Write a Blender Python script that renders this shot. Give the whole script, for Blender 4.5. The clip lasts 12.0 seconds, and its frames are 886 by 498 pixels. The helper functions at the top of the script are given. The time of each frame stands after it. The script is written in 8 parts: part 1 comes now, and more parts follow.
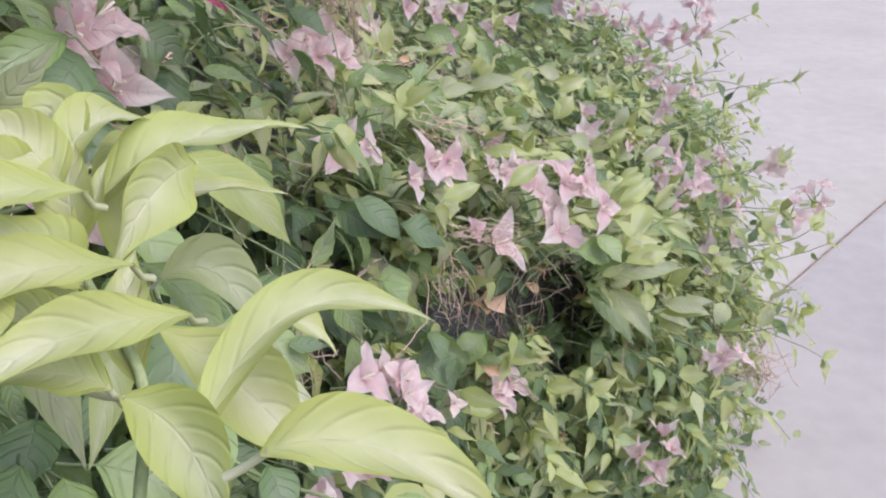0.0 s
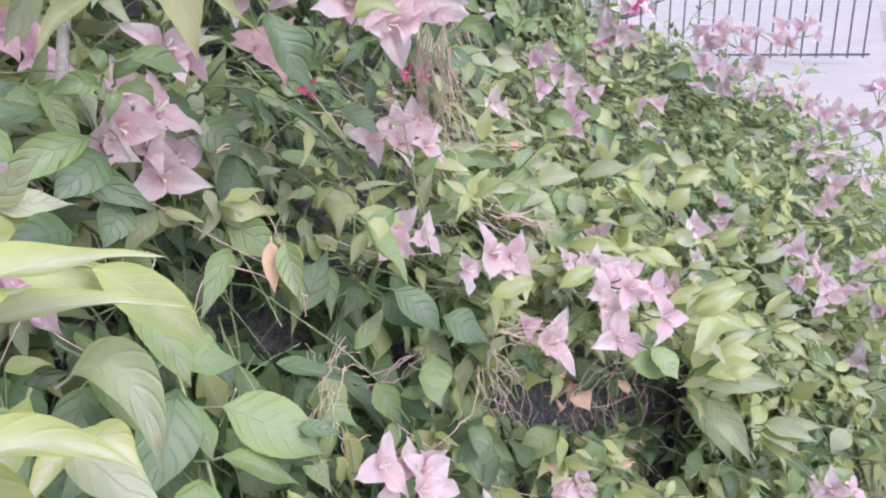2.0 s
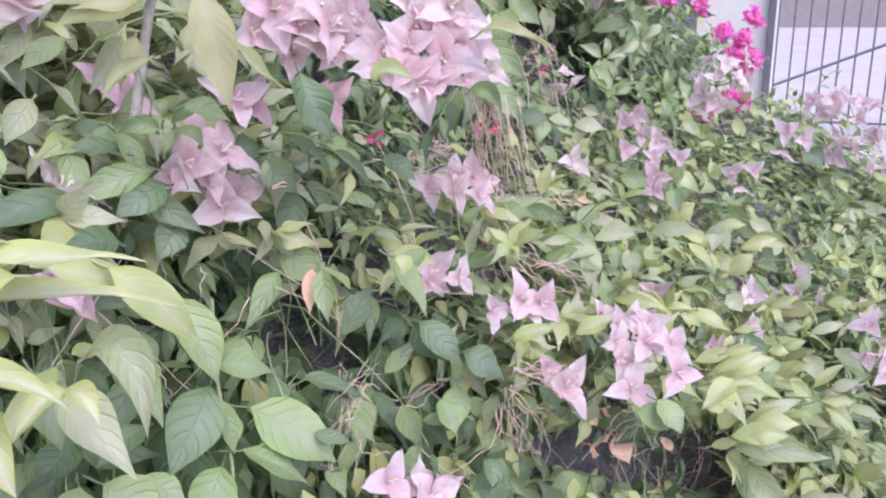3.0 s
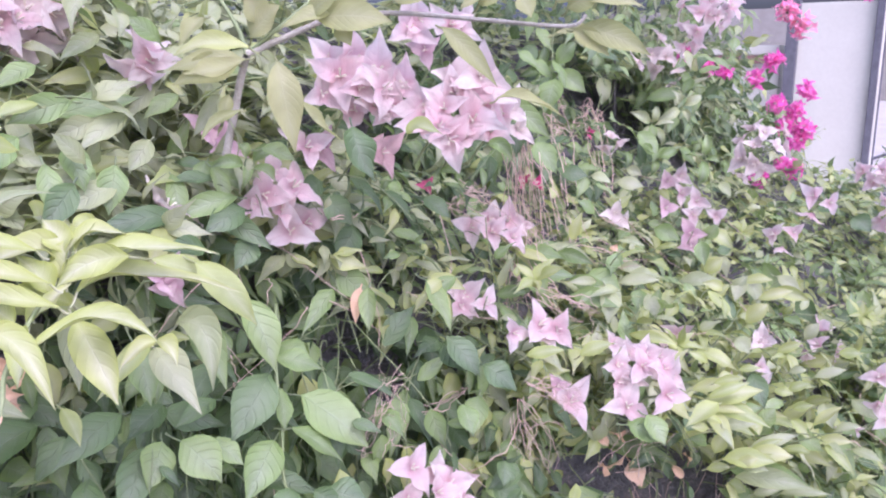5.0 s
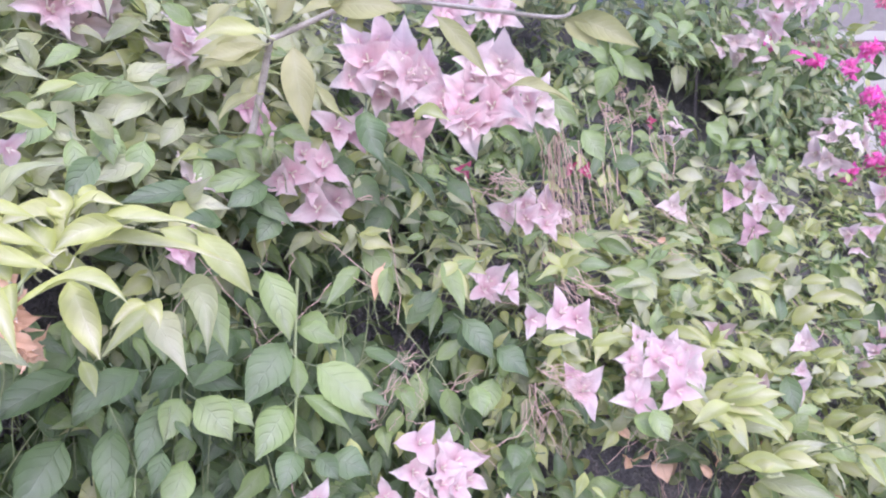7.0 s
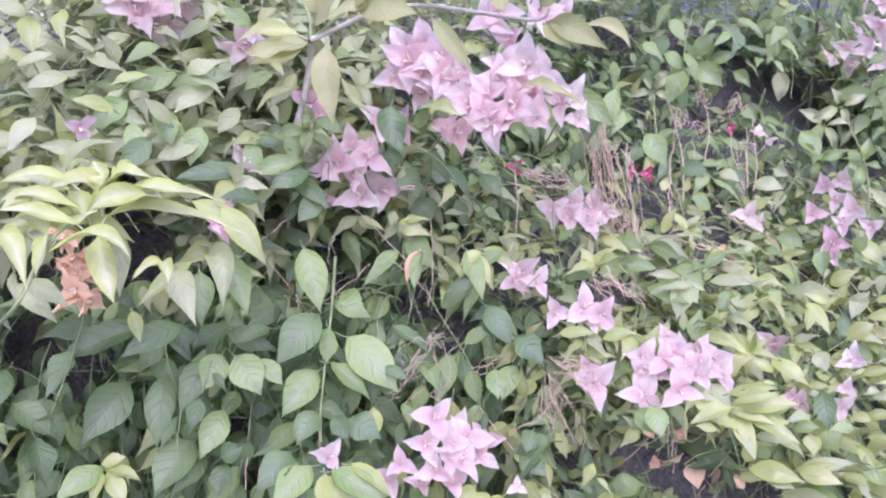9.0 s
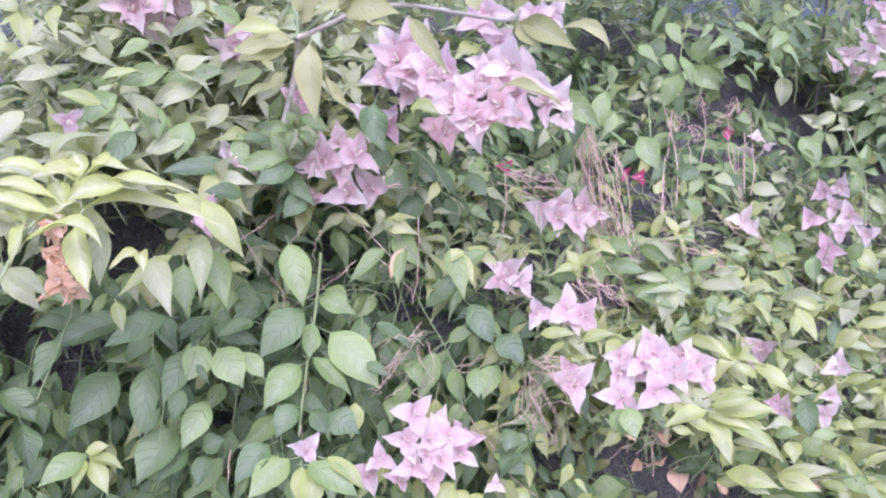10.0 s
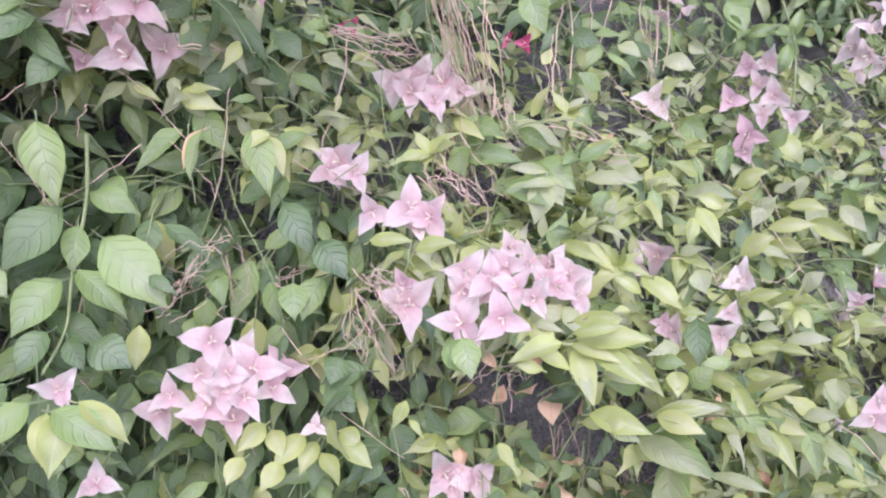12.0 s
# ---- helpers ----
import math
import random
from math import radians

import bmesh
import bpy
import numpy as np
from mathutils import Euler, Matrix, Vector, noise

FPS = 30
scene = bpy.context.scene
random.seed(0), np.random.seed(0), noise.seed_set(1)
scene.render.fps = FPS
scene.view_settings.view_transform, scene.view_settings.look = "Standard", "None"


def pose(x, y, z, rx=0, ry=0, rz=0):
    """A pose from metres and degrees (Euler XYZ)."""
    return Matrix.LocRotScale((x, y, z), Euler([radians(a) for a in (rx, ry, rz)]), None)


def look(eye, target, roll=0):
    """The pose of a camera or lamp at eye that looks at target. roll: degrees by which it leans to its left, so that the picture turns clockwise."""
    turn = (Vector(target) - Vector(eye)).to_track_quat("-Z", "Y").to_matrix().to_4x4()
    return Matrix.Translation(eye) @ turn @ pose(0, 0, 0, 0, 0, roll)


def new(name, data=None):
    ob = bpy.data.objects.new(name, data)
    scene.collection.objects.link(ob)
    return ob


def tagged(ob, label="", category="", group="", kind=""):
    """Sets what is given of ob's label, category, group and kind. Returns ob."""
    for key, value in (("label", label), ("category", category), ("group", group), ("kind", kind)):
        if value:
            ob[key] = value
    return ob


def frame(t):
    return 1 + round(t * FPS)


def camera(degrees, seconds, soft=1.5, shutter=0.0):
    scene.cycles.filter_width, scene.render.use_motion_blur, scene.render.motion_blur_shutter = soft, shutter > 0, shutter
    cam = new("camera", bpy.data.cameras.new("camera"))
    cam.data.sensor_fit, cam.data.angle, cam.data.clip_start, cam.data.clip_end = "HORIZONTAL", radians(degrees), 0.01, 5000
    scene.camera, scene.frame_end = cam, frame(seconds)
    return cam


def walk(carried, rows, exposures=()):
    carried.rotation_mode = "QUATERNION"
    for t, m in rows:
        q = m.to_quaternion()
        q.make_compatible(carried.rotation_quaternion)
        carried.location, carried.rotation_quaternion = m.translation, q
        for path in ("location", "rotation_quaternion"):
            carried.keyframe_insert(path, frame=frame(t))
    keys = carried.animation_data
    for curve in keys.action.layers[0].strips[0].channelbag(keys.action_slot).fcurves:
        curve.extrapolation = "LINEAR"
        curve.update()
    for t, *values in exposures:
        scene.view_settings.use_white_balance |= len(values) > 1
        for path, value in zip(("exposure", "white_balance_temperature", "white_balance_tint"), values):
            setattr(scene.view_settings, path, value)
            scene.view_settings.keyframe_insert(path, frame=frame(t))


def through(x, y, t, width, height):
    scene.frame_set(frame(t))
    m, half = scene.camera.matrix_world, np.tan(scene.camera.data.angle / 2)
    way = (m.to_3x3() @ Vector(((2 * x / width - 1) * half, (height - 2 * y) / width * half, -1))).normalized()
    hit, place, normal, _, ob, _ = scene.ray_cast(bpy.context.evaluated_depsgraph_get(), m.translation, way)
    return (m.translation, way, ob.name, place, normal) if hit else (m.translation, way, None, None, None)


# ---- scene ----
EXPOSURE = 0.57
cam = camera(57.0, 12.0, soft=2.15)
PATH = [
    (0.0, -0.0015, -0.0029, 1.2457, 64.61, 0.98, 0.25),
    (0.5, 0.0088, 0.0243, 1.2551, 67.75, 0.67, 1.91),
    (1.0, 0.0330, 0.0249, 1.2559, 68.18, 2.13, 6.12),
    (1.5, 0.0690, 0.0241, 1.2666, 68.18, 2.16, 9.42),
    (2.0, 0.1484, 0.0316, 1.2757, 68.87, 2.07, 15.58),
    (2.5, 0.2217, 0.0216, 1.2824, 70.80, 1.80, 20.85),
    (3.0, 0.2854, 0.0051, 1.2868, 72.83, 1.23, 26.93),
    (3.5, 0.3127, -0.0085, 1.2839, 73.60, 1.34, 30.92),
    (5.5, 0.4594, -0.1233, 1.3001, 77.73, -0.04, 34.46),
    (6.0, 0.4790, -0.1315, 1.3052, 77.15, 0.01, 36.04),
    (6.5, 0.5018, -0.0900, 1.3035, 76.46, -0.34, 39.39),
    (7.0, 0.5301, -0.0446, 1.3013, 75.84, -0.66, 42.47),
    (9.0, 0.6959, 0.0384, 1.2987, 76.05, -1.23, 54.62),
    (9.5, 0.7172, 0.0529, 1.2968, 76.20, -1.62, 55.64),
    (10.0, 0.7303, 0.0739, 1.2972, 76.15, -1.95, 56.36),
    (10.5, 0.7212, 0.1245, 1.2907, 75.91, -2.02, 56.24),
    (11.0, 0.6952, 0.2143, 1.2794, 74.60, -2.01, 55.93),
    (11.5, 0.6513, 0.2801, 1.2669, 72.35, -2.40, 55.21),
    (12.0, 0.6314, 0.3222, 1.2474, 68.16, -3.21, 53.38),
]
walk(cam, [(t, pose(x, y, z, rx, ry, rz)) for t, x, y, z, rx, ry, rz in PATH], [(t, EXPOSURE + e, k, g) for t, e, k, g in (
    (0.0, -0.12, 5390, 20), (0.5, -0.20, 5330, 21), (1.0, -0.15, 5350, 22), (1.5, 0.01, 5310, 24), (2.5, 0.17, 5090, 30), (5.5, 0.32, 5070, 37),
    (7.0, 0.34, 5070, 37), (9.0, 0.33, 5010, 38), (10.5, 0.41, 4970, 37), (11.5, 0.39, 5070, 33), (12.0, 0.29, 5190, 30))])

# ---- light ----
SUN_EL, SUN_AZ = radians(50), radians(116)
world = bpy.data.worlds.new("sky")
scene.world = world
world.use_nodes = True
wn = world.node_tree.nodes
sky = wn.new("ShaderNodeTexSky")
sky.sky_type, sky.sun_disc = 'NISHITA', False
sky.sun_elevation, sky.sun_rotation = SUN_EL, SUN_AZ
sky.air_density, sky.dust_density, sky.ozone_density = 1.0, 9.0, 1.0
wn["Background"].inputs["Strength"].default_value = 0.15
world.node_tree.links.new(sky.outputs[0], wn["Background"].inputs["Color"])
sun_data = bpy.data.lights.new("sun", 'SUN')
sun_data.energy, sun_data.angle, sun_data.color = 1.15, radians(105), (1.0, 0.97, 0.93)
sun = new("sun", sun_data)
sun.matrix_world = look((0, 0, 0), (-math.sin(SUN_AZ) * math.cos(SUN_EL), -math.cos(SUN_AZ) * math.cos(SUN_EL), -math.sin(SUN_EL)))


# ---- materials ----
def mat(name, rough=0.6, spec=0.4):
    m = bpy.data.materials.new(name)
    m.use_nodes = True
    b = m.node_tree.nodes["Principled BSDF"]
    b.inputs["Roughness"].default_value = rough
    b.inputs["Specular IOR Level"].default_value = spec
    return m, m.node_tree.nodes, m.node_tree.links, b


def ramp(nodes, stops):
    r = nodes.new("ShaderNodeValToRGB")
    r.color_ramp.elements[0].position, r.color_ramp.elements[0].color = stops[0][0], (*stops[0][1], 1)
    r.color_ramp.elements[1].position, r.color_ramp.elements[1].color = stops[-1][0], (*stops[-1][1], 1)
    for p, c in stops[1:-1]:
        r.color_ramp.elements.new(p).color = (*c, 1)
    return r


def math_node(nodes, links, op, a, b=None, c=None):
    n = nodes.new("ShaderNodeMath")
    n.operation = op
    for i, v in enumerate((a, b, c)):
        if v is None:
            continue
        if isinstance(v, (int, float)):
            n.inputs[i].default_value = v
        else:
            links.new(v, n.inputs[i])
    return n.outputs[0]


def mix_col(nodes, links, kind, fac, a, b):
    n = nodes.new("ShaderNodeMix")
    n.data_type, n.blend_type = 'RGBA', kind
    for sock, v in ((n.inputs[0], fac), (n.inputs[6], a), (n.inputs[7], b)):
        if isinstance(v, (int, float)):
            sock.default_value = v
        elif isinstance(v, tuple):
            sock.default_value = (*v, 1)
        else:
            links.new(v, sock)
    return n.outputs[2]


def random_per_piece(nodes, links):
    """0 to 1, by leaf, for joined leaves as for leaves of their own."""
    g, o = nodes.new("ShaderNodeNewGeometry"), nodes.new("ShaderNodeObjectInfo")
    return math_node(nodes, links, 'FRACT', math_node(nodes, links, 'ADD', g.outputs["Random Per Island"], o.outputs["Random"]))


def blade_material(name, stops, vein, rough, spec, see_through, edge=None, veins=9.0, bump=0.25, core=None, through=(1.0, 1.0, 0.75), coat=0.0, inner_sheen=None):
    """A leaf or bract: colour by piece, blotches, midrib and side veins along its UV, painted sky sheen by the rib,
    some light through it.
    """
    m, n, l, b = mat(name, rough, spec)
    rnd = random_per_piece(n, l)
    col = ramp(n, stops)
    l.new(rnd, col.inputs[0])
    uv = n.new("ShaderNodeUVMap")
    sep = n.new("ShaderNodeSeparateXYZ")
    l.new(uv.outputs[0], sep.inputs[0])
    across = math_node(n, l, 'ABSOLUTE', math_node(n, l, 'MULTIPLY_ADD', sep.outputs[0], 2.0, -1.0))
    along = sep.outputs[1]
    rib = math_node(n, l, 'SMOOTH_MAX', math_node(n, l, 'MULTIPLY_ADD', across, -16.0, 1.0), 0.0, 0.1)
    wave = math_node(n, l, 'SINE', math_node(n, l, 'MULTIPLY', math_node(n, l, 'SUBTRACT', along, math_node(n, l, 'MULTIPLY', math_node(n, l, 'POWER', across, 1.35), 0.26)), veins * 6.283))
    side = math_node(n, l, 'POWER', math_node(n, l, 'MULTIPLY_ADD', wave, 0.5, 0.5), 7.0)
    crook = n.new("ShaderNodeTexNoise")
    crook.inputs["Scale"].default_value = 120.0
    patchy = math_node(n, l, 'MULTIPLY', side, math_node(n, l, 'MULTIPLY_ADD', crook.outputs[0], 1.2, -0.2))
    vein_mask = math_node(n, l, 'MAXIMUM', rib, math_node(n, l, 'MULTIPLY', patchy, 0.5))
    blotch = n.new("ShaderNodeTexNoise")
    blotch.inputs["Scale"].default_value, blotch.inputs["Detail"].default_value = 45.0, 3.0
    geo = n.new("ShaderNodeNewGeometry")
    l.new(geo.outputs["Position"], blotch.inputs["Vector"])
    l.new(geo.outputs["Position"], crook.inputs["Vector"])
    shade = math_node(n, l, 'MULTIPLY_ADD', blotch.outputs[0], 0.6, 0.7)
    hsv = n.new("ShaderNodeHueSaturation")
    l.new(col.outputs[0], hsv.inputs["Color"])
    l.new(shade, hsv.inputs["Value"])
    out = mix_col(n, l, 'MIX', math_node(n, l, 'MULTIPLY', vein_mask, 0.45), hsv.outputs[0], vein)
    if edge:
        e = math_node(n, l, 'POWER', across, 2.5)
        out = mix_col(n, l, 'MIX', math_node(n, l, 'MULTIPLY', e, 0.55), out, edge)
    # pale tone painted along the middle for the sky's sheen on a leaf
    if inner_sheen:
        e = math_node(n, l, 'MULTIPLY', math_node(n, l, 'POWER', math_node(n, l, 'SUBTRACT', 1.0, across), 1.2), math_node(n, l, 'MULTIPLY_ADD', blotch.outputs[0], 1.4, -0.1))
        out = mix_col(n, l, 'MIX', math_node(n, l, 'MULTIPLY', e, 0.8), out, inner_sheen)
    if core:
        c = math_node(n, l, 'POWER', math_node(n, l, 'SUBTRACT', 1.0, along), 2.2)
        out = mix_col(n, l, 'MIX', math_node(n, l, 'MULTIPLY', c, 0.65), out, core)
    l.new(out, b.inputs["Base Color"])
    b.inputs["Coat Weight"].default_value, b.inputs["Coat Roughness"].default_value = coat, 0.38
    bp = n.new("ShaderNodeBump")
    bp.inputs["Strength"].default_value, bp.inputs["Distance"].default_value = bump, 0.0028
    l.new(math_node(n, l, 'MULTIPLY', math_node(n, l, 'MAXIMUM', math_node(n, l, 'MULTIPLY', rib, 0.25), math_node(n, l, 'MULTIPLY', patchy, 0.6)), -1.0), bp.inputs["Height"])
    l.new(bp.outputs[0], b.inputs["Normal"])
    tr = n.new("ShaderNodeBsdfTranslucent")
    l.new(mix_col(n, l, 'MULTIPLY', 1.0, out, through), tr.inputs["Color"])
    mx = n.new("ShaderNodeMixShader")
    mx.inputs[0].default_value = see_through
    l.new(b.outputs[0], mx.inputs[1])
    l.new(tr.outputs[0], mx.inputs[2])
    l.new(mx.outputs[0], n["Material Output"].inputs["Surface"])
    return m


def rough_material(name, stops, scale, rough, bump=0.3, dist=0.01, spec=0.3, detail=6.0):
    m, n, l, b = mat(name, rough, spec)
    geo = n.new("ShaderNodeNewGeometry")
    t1, t2 = n.new("ShaderNodeTexNoise"), n.new("ShaderNodeTexNoise")
    t1.inputs["Scale"].default_value, t1.inputs["Detail"].default_value = scale, detail
    t2.inputs["Scale"].default_value, t2.inputs["Detail"].default_value = scale * 9, 4.0
    for t in (t1, t2):
        l.new(geo.outputs["Position"], t.inputs["Vector"])
    f = math_node(n, l, 'MULTIPLY_ADD', t2.outputs[0], 0.4, math_node(n, l, 'MULTIPLY', t1.outputs[0], 0.6))
    r = ramp(n, stops)
    l.new(f, r.inputs[0])
    l.new(r.outputs[0], b.inputs["Base Color"])
    bp = n.new("ShaderNodeBump")
    bp.inputs["Strength"].default_value, bp.inputs["Distance"].default_value = bump, dist
    l.new(f, bp.inputs["Height"])
    l.new(bp.outputs[0], b.inputs["Normal"])
    return m


LEAF_DARK = blade_material("leaf_mature", [(0, (0.062, 0.107, 0.044)), (0.5, (0.096, 0.153, 0.065)), (1, (0.155, 0.223, 0.094))], (0.19, 0.25, 0.145), 0.5, 0.5, 0.36, edge=(0.11, 0.182, 0.058), bump=0.9, veins=6.0, coat=0.10, inner_sheen=(0.190, 0.224, 0.155), core=(0.118, 0.195, 0.046))
LEAF_MID = blade_material("leaf_green", [(0, (0.140, 0.215, 0.072)), (0.5, (0.200, 0.285, 0.098)), (1, (0.275, 0.350, 0.135))], (0.30, 0.36, 0.20), 0.5, 0.5, 0.38, edge=(0.25, 0.35, 0.10), bump=0.9, veins=6.0, coat=0.10, inner_sheen=(0.33, 0.37, 0.262), core=(0.22, 0.325, 0.075))
LEAF_YOUNG = blade_material("leaf_young", [(0, (0.225, 0.295, 0.078)), (0.5, (0.310, 0.360, 0.112)), (1, (0.395, 0.415, 0.170))], (0.42, 0.46, 0.22), 0.45, 0.55, 0.42, edge=(0.42, 0.46, 0.15), coat=0.08, inner_sheen=(0.47, 0.48, 0.33), core=(0.36, 0.42, 0.09))
LEAF_NEW = blade_material("leaf_new_shoot", [(0, (0.32, 0.375, 0.115)), (1, (0.41, 0.43, 0.185))], (0.49, 0.50, 0.34), 0.55, 0.35, 0.40, edge=(0.40, 0.45, 0.10), veins=6.0, bump=0.5, coat=0.05, inner_sheen=(0.60, 0.60, 0.485), core=(0.385, 0.44, 0.095))
BRACT = blade_material("bract_pink", [(0, (0.745, 0.60, 0.59)), (0.5, (0.77, 0.68, 0.645)), (1, (0.785, 0.73, 0.675))], (0.69, 0.53, 0.53), 0.6, 0.2, 0.60, edge=(0.775, 0.745, 0.69), veins=6.0, bump=0.8, through=(1.0, 0.965, 0.94), core=(0.67, 0.34, 0.43))
BRACT_LILAC = blade_material("bract_lilac", [(0, (0.71, 0.53, 0.555)), (1, (0.78, 0.645, 0.63))], (0.59, 0.35, 0.44), 0.6, 0.2, 0.6, veins=6.0, bump=0.6, through=(1.0, 0.95, 0.95), core=(0.52, 0.25, 0.37))
BRACT_MAGENTA = blade_material("bract_magenta", [(0, (0.78, 0.13, 0.50)), (1, (0.86, 0.30, 0.64))], (0.64, 0.08, 0.40), 0.6, 0.2, 0.5, veins=7.0)
BRACT_PALE = blade_material("bract_pale", [(0, (0.665, 0.585, 0.535)), (1, (0.71, 0.665, 0.60))], (0.640, 0.53, 0.50), 0.6, 0.2, 0.5, veins=6.0, bump=0.5, through=(1.0, 0.96, 0.94), core=(0.61, 0.43, 0.43))
BRACT_ROSE = blade_material("bract_rose", [(0, (0.82, 0.28, 0.48)), (1, (0.88, 0.44, 0.60))], (0.7, 0.2, 0.4), 0.6, 0.2, 0.4, veins=7.0)
BRACT_SALMON = blade_material("bract_salmon", [(0, (0.62, 0.43, 0.42)), (1, (0.71, 0.53, 0.50))], (0.55, 0.33, 0.36), 0.6, 0.2, 0.45, veins=6.0, bump=0.5, through=(1.0, 0.95, 0.94))
BRACT_RED = blade_material("bract_red", [(0, (0.46, 0.07, 0.17)), (1, (0.56, 0.15, 0.26))], (0.36, 0.05, 0.12), 0.6, 0.2, 0.4, veins=6.0)
# pale leaves, whose tone also stands for haze on the hedge's near top
LEAF_PALE = blade_material("leaf_pale", [(0, (0.27, 0.33, 0.165)), (0.5, (0.345, 0.395, 0.225)), (1, (0.42, 0.45, 0.29))], (0.45, 0.475, 0.325), 0.52, 0.4, 0.42, edge=(0.385, 0.42, 0.20), veins=6.0, bump=0.8, inner_sheen=(0.455, 0.465, 0.345), core=(0.36, 0.405, 0.15))
LEAF_OLIVE = blade_material("leaf_olive", [(0, (0.27, 0.30, 0.11)), (0.5, (0.35, 0.37, 0.15)), (1, (0.42, 0.425, 0.20))], (0.43, 0.45, 0.25), 0.5, 0.4, 0.5, inner_sheen=(0.42, 0.43, 0.26), bump=0.4)
DRY = blade_material("leaf_dry", [(0, (0.55, 0.36, 0.22)), (1, (0.76, 0.56, 0.38))], (0.42, 0.26, 0.16), 0.7, 0.2, 0.35)
TUBE = rough_material("flower_tube", [(0.3, (0.70, 0.66, 0.50)), (0.7, (0.82, 0.78, 0.66))], 60, 0.6)
STEM_GREEN = rough_material("stem_green", [(0.3, (0.15, 0.20, 0.08)), (0.7, (0.27, 0.31, 0.15))], 40, 0.6)
STEM_WOOD = rough_material("stem_wood", [(0.3, (0.23, 0.215, 0.165)), (0.7, (0.50, 0.475, 0.40))], 50, 0.85, 0.6)
STEM_DRY = rough_material("stem_dry", [(0.3, (0.40, 0.285, 0.215)), (0.7, (0.62, 0.485, 0.385))], 40, 0.85)
# dark tone painted for shade among inner twigs; the bush trunks wear it too
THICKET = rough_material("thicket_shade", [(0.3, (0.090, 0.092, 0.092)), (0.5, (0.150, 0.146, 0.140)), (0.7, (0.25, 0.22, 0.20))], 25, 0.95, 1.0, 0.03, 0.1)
CONCRETE = rough_material("concrete", [(0.25, (0.325, 0.305, 0.262)), (0.5, (0.375, 0.352, 0.306)), (0.75, (0.425, 0.40, 0.352))], 1.3, 0.85, 0.25, 0.004, spec=0.1)
CONCRETE_DARK = rough_material("concrete_dark", [(0.25, (0.275, 0.257, 0.232)), (0.5, (0.325, 0.305, 0.276)), (0.75, (0.37, 0.348, 0.318))], 1.7, 0.85, 0.3, 0.004)
ASPHALT = rough_material("asphalt", [(0.3, (0.235, 0.222, 0.195)), (0.7, (0.315, 0.298, 0.265))], 4, 0.9, 0.4, 0.004)
SOIL = rough_material("soil", [(0.3, (0.14, 0.10, 0.07)), (0.7, (0.30, 0.23, 0.17))], 14, 0.95, 0.8, 0.02)
IRON = rough_material("painted_iron", [(0.3, (0.09, 0.09, 0.10)), (0.7, (0.15, 0.15, 0.165))], 20, 0.5)
PLASTER = rough_material("white_plaster", [(0.3, (0.52, 0.515, 0.43)), (0.7, (0.58, 0.575, 0.485))], 3, 0.85, 0.2, 0.003, spec=0.1)
BLUE = rough_material("blue_paint", [(0.3, (0.052, 0.066, 0.078)), (0.7, (0.075, 0.092, 0.105))], 8, 0.6)
PAINT_RED = rough_material("red_oxide", [(0.3, (0.22, 0.11, 0.11)), (0.7, (0.32, 0.18, 0.17))], 12, 0.7)


# ---- helpers of this scene ----
rng = np.random.default_rng(7)


def unit(v):
    v = np.asarray(v, float)
    return v / (np.linalg.norm(v) + 1e-9)


def raw_mesh(name, verts, faces, material, uvs=None, smooth=True):
    """A mesh from arrays; faces all of one corner count; uvs one per vertex."""
    verts, faces = np.asarray(verts, np.float32), np.asarray(faces, np.int32)
    me = bpy.data.meshes.new(name)
    k = faces.shape[1]
    me.vertices.add(len(verts))
    me.vertices.foreach_set("co", verts.ravel())
    me.loops.add(faces.size)
    me.loops.foreach_set("vertex_index", faces.ravel())
    me.polygons.add(len(faces))
    me.polygons.foreach_set("loop_start", np.arange(0, faces.size, k, dtype=np.int32))
    me.polygons.foreach_set("use_smooth", np.full(len(faces), smooth))
    me.update(calc_edges=True)
    if uvs is not None:
        layer = me.uv_layers.new(name="UVMap")
        layer.data.foreach_set("uv", np.asarray(uvs, np.float32)[faces.ravel()].ravel())
    me.materials.append(material)
    return me


def part_mesh(name, me, parent, label="", kind=""):
    ob = new(name, me)
    ob.parent = parent
    return tagged(ob, label, kind=kind)


def part(name, bm, material, parent, label=""):
    me = bpy.data.meshes.new(name)
    bm.to_mesh(me)
    bm.free()
    me.materials.append(material)
    return part_mesh(name, me, parent, label)


def thing(name, label, category, place=(0, 0, 0), group="", kind=""):
    ob = new(name)
    ob.location = place
    ob.empty_display_size = 0.05
    return tagged(ob, label, category, group, kind)


def box(bm, x0, y0, z0, x1, y1, z1, bevel=0.0):
    r = bmesh.ops.create_cube(bm, size=1.0, matrix=Matrix.Translation(((x0 + x1) / 2, (y0 + y1) / 2, (z0 + z1) / 2)) @ Matrix.Diagonal((x1 - x0, y1 - y0, z1 - z0, 1)))
    if bevel:
        bmesh.ops.bevel(bm, geom=list({e for v in r["verts"] for e in v.link_edges}), offset=bevel, segments=2, affect='EDGES')


